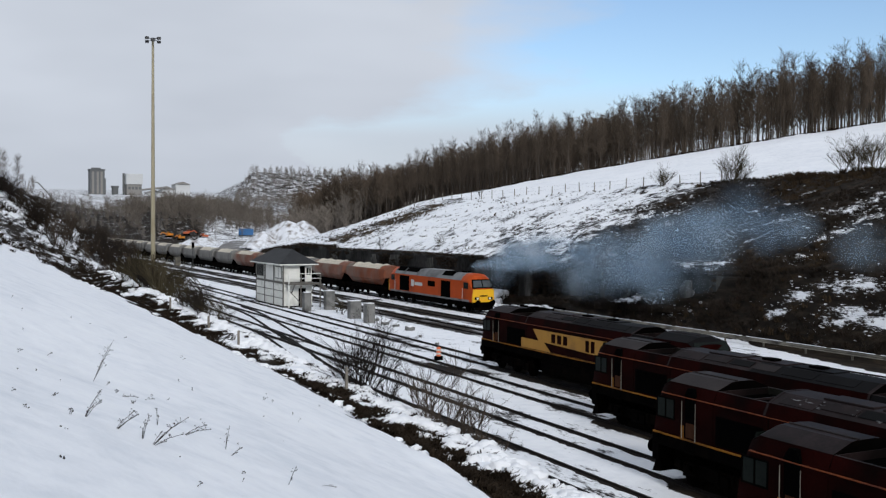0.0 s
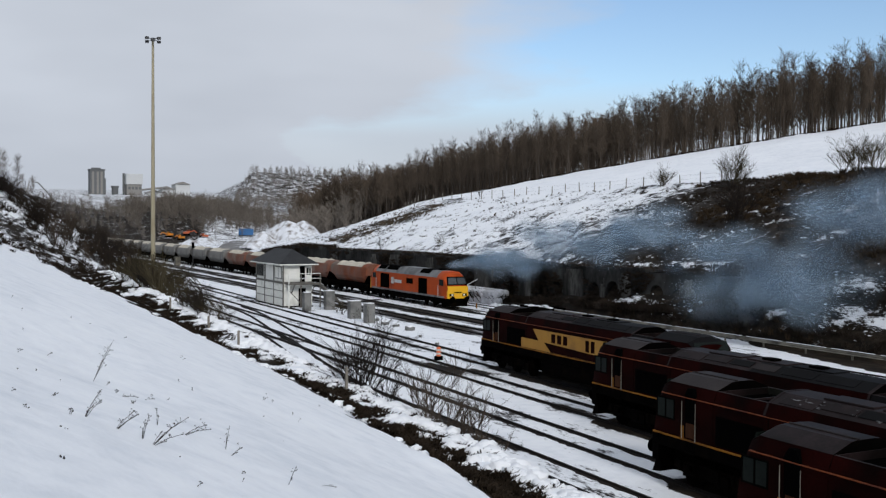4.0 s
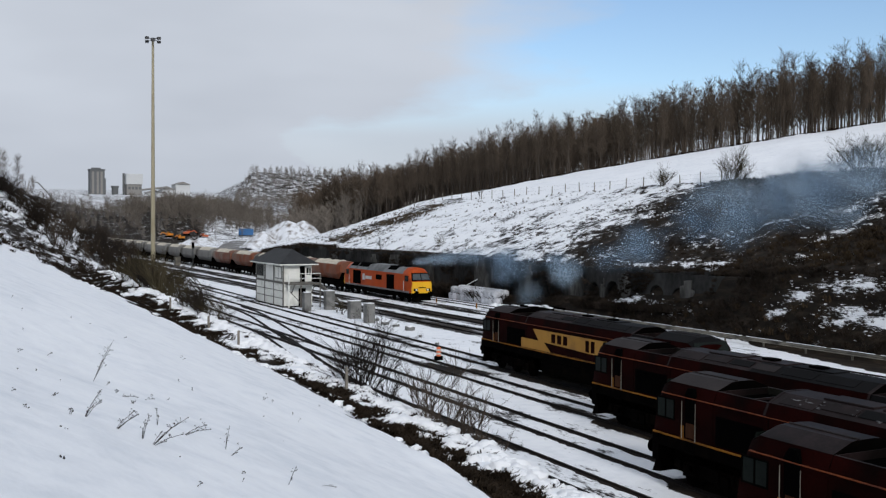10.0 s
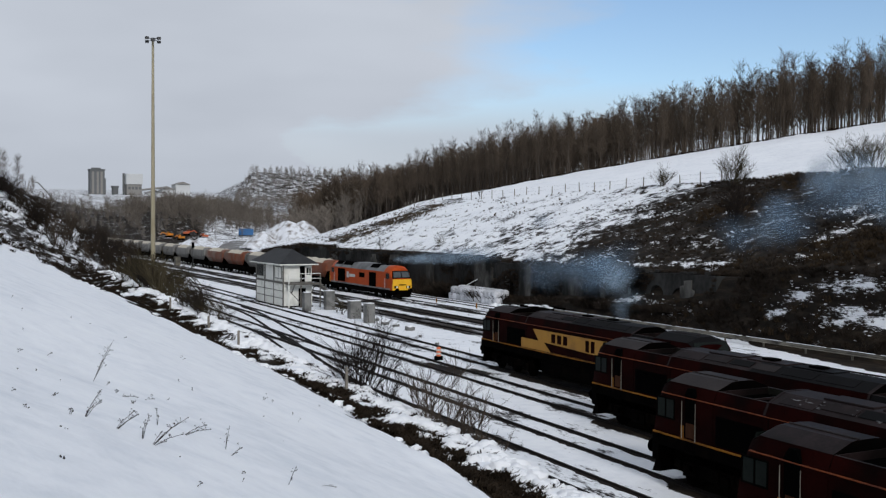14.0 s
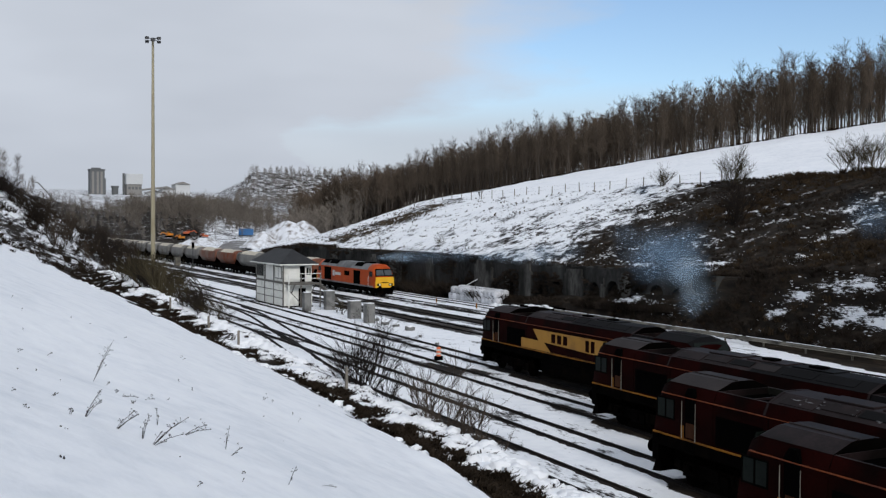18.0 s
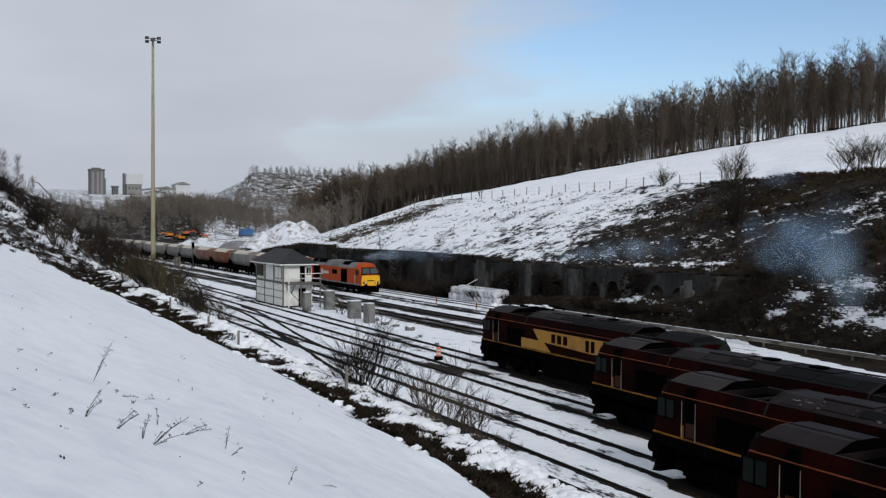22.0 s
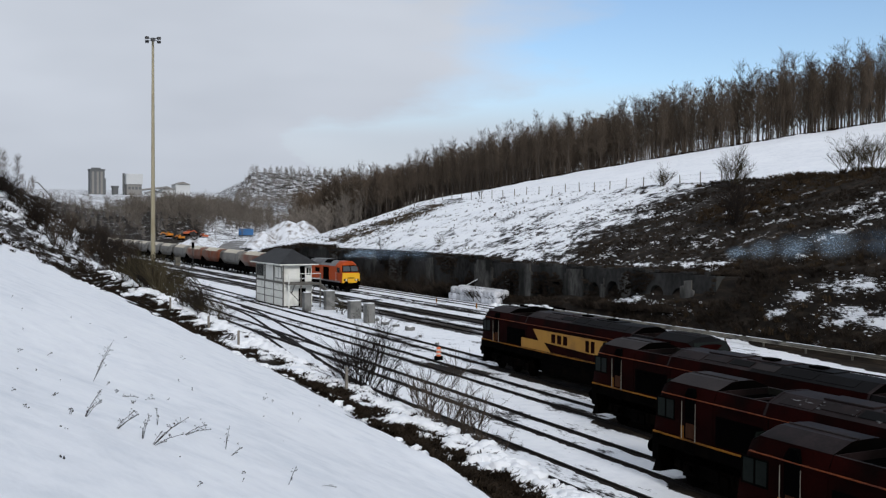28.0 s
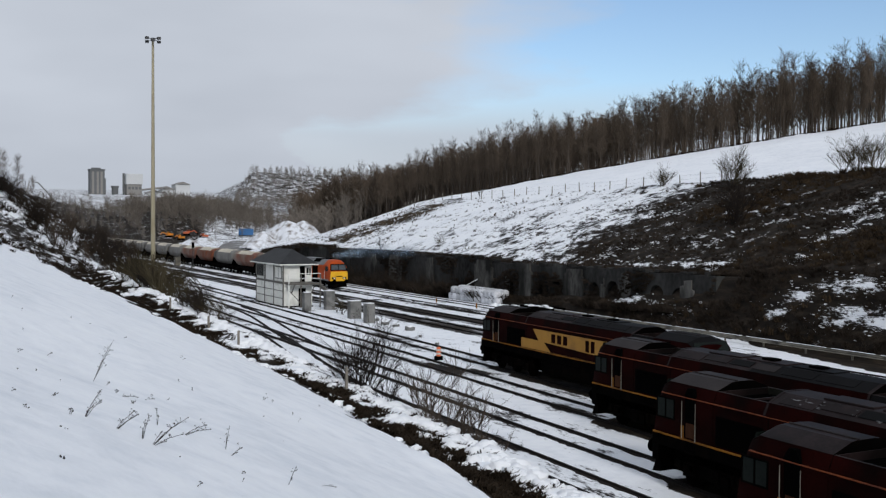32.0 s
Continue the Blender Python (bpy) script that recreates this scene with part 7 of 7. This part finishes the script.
# ---- quarry works on the skyline ----
def works():
    z = 24.0
    tw = thing("kiln_tower", "tall grey concrete kiln tower with pale vertical strips", "tower")
    cx, cy = 121, 782
    part("shaft", Mesh().box(cx - 5.2, cx + 5.2, cy - 5, cy + 5, z, 47), CONC_DK, tw)
    for dx in (-3.2, 0.2, 3.0):
        part("pale_strip", Mesh().box(cx + dx - 0.8, cx + dx + 0.8, cy - 5.12, cy - 5.003, z + 4, 45.8), CONC_FAR, tw)
    part("parapet", Mesh().box(cx - 5.6, cx + 5.6, cy - 5.4, cy + 5.4, 47.003, 47.8), CONC_DK, tw)
    part("roof_house", Mesh().box(cx - 3.3, cx + 2.6, cy - 3, cy + 3, 47.803, 48.8), CONC_DK, tw)
    part("side_duct", Mesh().box(cx + 5.203, cx + 6.5, cy - 2, cy + 2, z, 41), CONC_DK, tw)
    sb_ = thing("works_silo", "small dark works silo with flat cap", "silo")
    part("barrel", Mesh().tube((135, 785, z), (135, 785, 34), 2.4, 2.4, 14), CONC_DK, sb_)
    part("cap", Mesh().tube((135, 785, 34.003), (135, 785, 35.6), 2.9, 2.9, 14), CONC_DK, sb_)
    wb = thing("works_building", "pale works building over a brown lower storey", "building")
    part("lower", Mesh().box(143, 154, 780, 792, z, 37), CONC_FAR, wb)
    part("upper", Mesh().box(142.4, 154.6, 779, 793, 37.003, 45), SHED_W, wb)
    part("hoist", Mesh().tube((141.5, 786, z), (141.5, 786, 45.5), 0.8, 0.8, 6), CONC_DK, wb)
    for i in range(4):
        part("window", Mesh().box(144 + i * 2.6, 145.7 + i * 2.6, 779.9, 779.99, 33, 35), CONC_DK, wb)
    for x0, x1, h in ((174, 184, 34.0), (184.5, 196, 38.5), (163, 173.5, 31.5)):
        sh = thing("works_shed", "pale clad works shed on the skyline", "shed", "works sheds")
        part("wall", Mesh().box(x0, x1, 800, 815, z, h), SHED_W, sh)
        part("roof", Mesh().prism([(x0 - 0.5, h + 0.003), (x1 + 0.5, h + 0.003), ((x0 + x1) / 2, h + 2.2)], 799, 816), CONC_FAR, sh)
    cv = thing("conveyor", "long inclined conveyor gallery on the works", "conveyor")
    part("gallery", Mesh().tube((155, 786, 33), (178, 800, 36), 0.9, 0.9, 6), CONC_FAR, cv)
    hg = thing("conveyor_gantry", "steel conveyor gantry on the skyline", "gantry")
    for a, b in (((35, 396, 14), (38, 402, 23.5)), ((38, 402, 23.5), (41.5, 406, 23.5)), ((41.5, 406, 23.5), (48, 412, 17)), ((36.5, 400, 18.5), (41.5, 406, 18.5))):
        part("strut", Mesh().tube(a, b, 0.2, 0.2, 6), CONC_FAR, hg)


works()


def far_woods():
    rng = random.Random(31)
    protos = []
    for s in range(4):
        tr, cr = bare_tree_mesh(170 + s, 10 + s, 4.0, 5, 0.18, twig=0.09, thin=0.07, n=24, low=0.1)
        v = np.array(tr.v + cr.v)
        o = len(tr.v)
        f = tr.f + [tuple(i + o for i in q) for q in cr.f]
        protos.append((v, np.array([q for q in f if len(q) == 4])))
    sp = []
    for i in range(800):
        x, y = rng.gauss(123, 17), rng.gauss(480, 34)
        sp.append((rng.randrange(4), x, y, ground_z(x, y) - 0.5, rng.uniform(0.5, 0.85), rng.uniform(0, 6.28)))
    for i in range(200):
        y = rng.uniform(430, 560)
        x = y * rng.uniform(0.10, 0.20)
        sp.append((rng.randrange(4), x, y, ground_z(x, y) - 0.5, rng.uniform(0.22, 0.42), rng.uniform(0, 6.28)))
    for i in range(420):
        y = rng.uniform(285, 440)
        x = 0.345 * y + rng.uniform(2, 45)
        sp.append((rng.randrange(4), x, y, ground_z(x, y) - 0.5, rng.uniform(0.7, 1.15), rng.uniform(0, 6.28)))
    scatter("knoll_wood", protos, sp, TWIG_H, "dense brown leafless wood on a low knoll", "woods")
    sp = []
    for i in range(785):
        y = rng.uniform(640, 775) if i < 780 else rng.uniform(775, 900)
        x = 0.30 * y + rng.uniform(-6, 95)
        sp.append((rng.randrange(4), x, y, ground_z(x, y) - 0.5, rng.uniform(0.25, 0.62) * (0.7 if i >= 780 else 1), rng.uniform(0, 6.28)))
    for i in range(170):
        y = rng.uniform(380, 640)
        x = rng.uniform(20, 0.24 * y)
        sp.append((rng.randrange(4), x, y, ground_z(x, y) - 0.5, rng.uniform(0.25, 0.5), rng.uniform(0, 6.28)))
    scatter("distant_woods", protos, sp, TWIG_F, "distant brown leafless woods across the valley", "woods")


far_woods()

# ---- exhaust ----
scene.cycles.transparent_max_bounces = 96


def smoke_material(name, density, tint):
    m = bpy.data.materials.new(name)
    m.use_nodes = True
    nt = m.node_tree
    nt.nodes.clear()
    N = nt.nodes.new
    co = N("ShaderNodeTexCoord")
    ln = N("ShaderNodeVectorMath")
    ln.operation = "LENGTH"
    nt.links.new(co.outputs["Object"], ln.inputs[0])
    mr = N("ShaderNodeMapRange")
    mr.interpolation_type = "SMOOTHSTEP"
    mr.inputs[1].default_value, mr.inputs[2].default_value, mr.inputs[3].default_value, mr.inputs[4].default_value = 0.05, 1.0, 1.0, 0.0
    nt.links.new(ln.outputs["Value"], mr.inputs[0])
    oi = N("ShaderNodeObjectInfo")
    nz = N("ShaderNodeTexNoise")
    nz.noise_dimensions = "4D"
    nz.inputs["Scale"].default_value, nz.inputs["Detail"].default_value, nz.inputs["Roughness"].default_value = 1.5, 3, 0.55
    nt.links.new(co.outputs["Object"], nz.inputs["Vector"])
    w4 = N("ShaderNodeMath")
    w4.operation = "MULTIPLY"
    w4.inputs[1].default_value = 40.0
    nt.links.new(oi.outputs["Random"], w4.inputs[0])
    nt.links.new(w4.outputs[0], nz.inputs["W"])
    m2 = N("ShaderNodeMapRange")
    m2.inputs[1].default_value, m2.inputs[2].default_value = 0.26, 0.74
    nt.links.new(nz.outputs[0], m2.inputs[0])
    mu = N("ShaderNodeMath")
    mu.operation = "MULTIPLY"
    nt.links.new(mr.outputs[0], mu.inputs[0])
    nt.links.new(m2.outputs[0], mu.inputs[1])
    md = N("ShaderNodeMath")
    md.operation = "MULTIPLY"
    md.inputs[1].default_value = density
    nt.links.new(mu.outputs[0], md.inputs[0])
    tr, df, tl, mx1, mx2, o = N("ShaderNodeBsdfTransparent"), N("ShaderNodeBsdfDiffuse"), N("ShaderNodeBsdfTranslucent"), N("ShaderNodeMixShader"), N("ShaderNodeMixShader"), N("ShaderNodeOutputMaterial")
    df.inputs[0].default_value = (*tint, 1)
    tl.inputs[0].default_value = (*tint, 1)
    mx1.inputs[0].default_value = 0.5
    nt.links.new(df.outputs[0], mx1.inputs[1])
    nt.links.new(tl.outputs[0], mx1.inputs[2])
    nt.links.new(md.outputs[0], mx2.inputs[0])
    nt.links.new(tr.outputs[0], mx2.inputs[1])
    nt.links.new(mx1.outputs[0], mx2.inputs[2])
    nt.links.new(mx2.outputs[0], o.inputs[0])
    return m


SMOKE_MATS = [smoke_material("exhaust_dense", 0.58, (0.33, 0.43, 0.53)), smoke_material("exhaust_thin", 0.28, (0.25, 0.355, 0.475))]


def puff_mesh(seed, material):
    """Two bellied, wrinkled veils of unit radius that cross at the puff's heart."""
    r_ = random.Random(seed)
    m = Mesh()
    for k, turn in enumerate((-26, 24)):
        n, rings = 20, []
        ph = r_.uniform(0, 6)
        c, s = math.cos(radians(turn)), math.sin(radians(turn))
        for j in range(7):
            u = j / 6 * 0.999 + 0.001
            ring = []
            for i in range(n):
                a = 2 * math.pi * i / n
                x, y, z = u * math.cos(a), 0.3 * (k - 0.5) + 0.18 * u * u * math.sin(a + ph) + 0.08 * u * math.sin(3 * a + ph), u * math.sin(a)
                ring.append((x * c - y * s, x * s + y * c, z))
            rings.append(ring)
        m.loft(rings, True, False)
    return m.mesh("smoke_puff", material, 180)


PUFFS = [[puff_mesh(i + 10 * k, SMOKE_MATS[k]) for i in range(3)] for k in range(2)]


def stack_at(t):
    return Vector((TRAIN_X, interp(t, [r[0] for r in TRAIN_ROWS], [r[1] for r in TRAIN_ROWS]) + 3.4, 4.35))


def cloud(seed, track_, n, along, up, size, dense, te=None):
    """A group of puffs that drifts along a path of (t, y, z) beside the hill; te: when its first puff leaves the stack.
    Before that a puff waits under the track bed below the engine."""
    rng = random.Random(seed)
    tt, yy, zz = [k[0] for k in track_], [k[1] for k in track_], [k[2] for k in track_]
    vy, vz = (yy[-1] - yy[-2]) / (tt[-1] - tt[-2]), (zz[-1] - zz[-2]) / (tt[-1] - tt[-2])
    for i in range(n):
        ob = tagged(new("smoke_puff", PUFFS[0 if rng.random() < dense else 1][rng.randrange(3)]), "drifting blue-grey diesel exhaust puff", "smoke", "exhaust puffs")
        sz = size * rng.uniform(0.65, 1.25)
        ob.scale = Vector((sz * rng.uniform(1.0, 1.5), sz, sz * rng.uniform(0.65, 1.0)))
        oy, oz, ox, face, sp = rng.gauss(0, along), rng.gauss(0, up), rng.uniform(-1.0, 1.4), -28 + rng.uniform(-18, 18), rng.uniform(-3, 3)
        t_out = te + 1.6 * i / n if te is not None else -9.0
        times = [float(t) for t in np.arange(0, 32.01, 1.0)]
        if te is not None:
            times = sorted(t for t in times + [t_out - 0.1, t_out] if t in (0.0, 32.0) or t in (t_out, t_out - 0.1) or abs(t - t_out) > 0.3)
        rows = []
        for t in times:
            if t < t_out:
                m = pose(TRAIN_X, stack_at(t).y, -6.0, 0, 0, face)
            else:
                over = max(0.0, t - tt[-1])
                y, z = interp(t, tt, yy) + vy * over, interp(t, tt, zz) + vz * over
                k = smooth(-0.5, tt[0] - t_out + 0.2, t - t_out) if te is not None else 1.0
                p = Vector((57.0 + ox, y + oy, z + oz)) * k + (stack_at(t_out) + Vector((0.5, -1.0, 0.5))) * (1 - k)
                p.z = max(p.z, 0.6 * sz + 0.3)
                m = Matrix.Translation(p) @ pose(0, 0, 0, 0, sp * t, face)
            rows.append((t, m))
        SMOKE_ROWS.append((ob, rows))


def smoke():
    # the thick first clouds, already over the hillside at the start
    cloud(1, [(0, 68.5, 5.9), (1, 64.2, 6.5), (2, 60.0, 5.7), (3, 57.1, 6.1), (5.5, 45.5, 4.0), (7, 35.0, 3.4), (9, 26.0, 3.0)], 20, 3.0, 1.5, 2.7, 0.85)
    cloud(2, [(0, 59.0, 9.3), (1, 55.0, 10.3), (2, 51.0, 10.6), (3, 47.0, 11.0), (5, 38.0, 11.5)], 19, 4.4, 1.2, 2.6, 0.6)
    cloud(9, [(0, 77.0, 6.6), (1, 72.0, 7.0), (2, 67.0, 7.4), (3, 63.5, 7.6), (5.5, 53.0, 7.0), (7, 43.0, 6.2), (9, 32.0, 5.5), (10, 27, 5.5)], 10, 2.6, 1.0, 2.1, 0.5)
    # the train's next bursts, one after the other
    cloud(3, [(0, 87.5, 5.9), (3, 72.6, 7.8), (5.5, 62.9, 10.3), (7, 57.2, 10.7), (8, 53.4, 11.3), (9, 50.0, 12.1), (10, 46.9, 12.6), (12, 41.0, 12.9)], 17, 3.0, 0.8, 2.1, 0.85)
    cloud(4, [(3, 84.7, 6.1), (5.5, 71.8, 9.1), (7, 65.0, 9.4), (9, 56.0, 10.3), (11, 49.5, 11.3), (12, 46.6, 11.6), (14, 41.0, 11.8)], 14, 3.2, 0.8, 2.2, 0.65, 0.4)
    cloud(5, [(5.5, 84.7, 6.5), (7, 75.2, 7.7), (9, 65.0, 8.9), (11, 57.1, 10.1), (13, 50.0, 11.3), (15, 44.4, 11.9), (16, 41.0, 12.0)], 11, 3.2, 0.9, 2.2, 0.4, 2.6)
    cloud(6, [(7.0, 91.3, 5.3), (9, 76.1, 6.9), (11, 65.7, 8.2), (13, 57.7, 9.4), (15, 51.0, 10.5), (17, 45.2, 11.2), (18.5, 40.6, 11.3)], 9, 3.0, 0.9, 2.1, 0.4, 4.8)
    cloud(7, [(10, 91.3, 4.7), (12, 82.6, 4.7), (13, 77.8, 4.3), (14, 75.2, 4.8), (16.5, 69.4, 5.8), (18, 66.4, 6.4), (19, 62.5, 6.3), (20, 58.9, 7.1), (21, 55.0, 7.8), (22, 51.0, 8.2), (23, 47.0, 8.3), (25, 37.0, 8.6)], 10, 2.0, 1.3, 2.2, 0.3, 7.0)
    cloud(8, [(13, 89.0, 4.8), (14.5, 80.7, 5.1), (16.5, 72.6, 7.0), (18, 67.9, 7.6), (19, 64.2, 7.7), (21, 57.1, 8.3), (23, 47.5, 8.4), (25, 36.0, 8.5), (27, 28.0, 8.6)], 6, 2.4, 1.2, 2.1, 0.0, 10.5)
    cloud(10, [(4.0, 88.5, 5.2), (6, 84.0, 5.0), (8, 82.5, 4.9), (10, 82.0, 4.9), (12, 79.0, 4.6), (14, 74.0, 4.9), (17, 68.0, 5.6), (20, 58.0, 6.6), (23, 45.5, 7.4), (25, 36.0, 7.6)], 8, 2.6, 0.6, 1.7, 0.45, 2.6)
    # the short plume that stays at the stack
    for k, (d, s) in enumerate(((0.5, 0.5), (1.5, 0.7), (2.8, 0.9), (4.4, 1.1), (6.4, 1.3), (9.0, 1.5), (12.5, 1.6))):
        ob = tagged(new("smoke_puff", PUFFS[0 if k < 4 else 1][k % 3]), "exhaust plume rising from the moving engine", "smoke", "exhaust puffs")
        ob.scale = (s * 1.6, s, s * 0.85)
        SMOKE_ROWS.append((ob, [(float(t), Matrix.Translation(stack_at(t) + Vector((0.5 + 0.42 * d, -d, 0.35 + 0.08 * d + 0.12 * math.sin(t * 1.1 + k)))) @ pose(0, 0, 0, 0, 12 * math.sin(t * 0.9 + k), -28)) for t in np.arange(0, 32.01, 1.0)]))
    # while the engine works hard more of it hangs there, then blows away
    for k, (d, s) in enumerate(((1.2, 0.75), (3.0, 1.05), (5.2, 1.3), (7.8, 1.5), (10.5, 1.5))):
        ob = tagged(new("smoke_puff", PUFFS[0 if k < 4 else 1][(k + 1) % 3]), "exhaust plume rising from the moving engine", "smoke", "exhaust puffs")
        ob.scale = (s * 1.5, s, s * 0.9)
        rows = []
        for t in np.arange(0, 32.01, 1.0):
            t = float(t)
            p = stack_at(min(t, 13.0)) + Vector((0.5 + 0.42 * d, -d, 0.35 + 0.10 * d + 0.12 * math.sin(t * 1.1 + k))) + Vector((0.2, -3.4, 0.16)) * max(0.0, t - 13.0)
            rows.append((t, Matrix.Translation(p) @ pose(0, 0, 0, 0, 10 * math.sin(t * 0.8 + k), -28)))
        SMOKE_ROWS.append((ob, rows))


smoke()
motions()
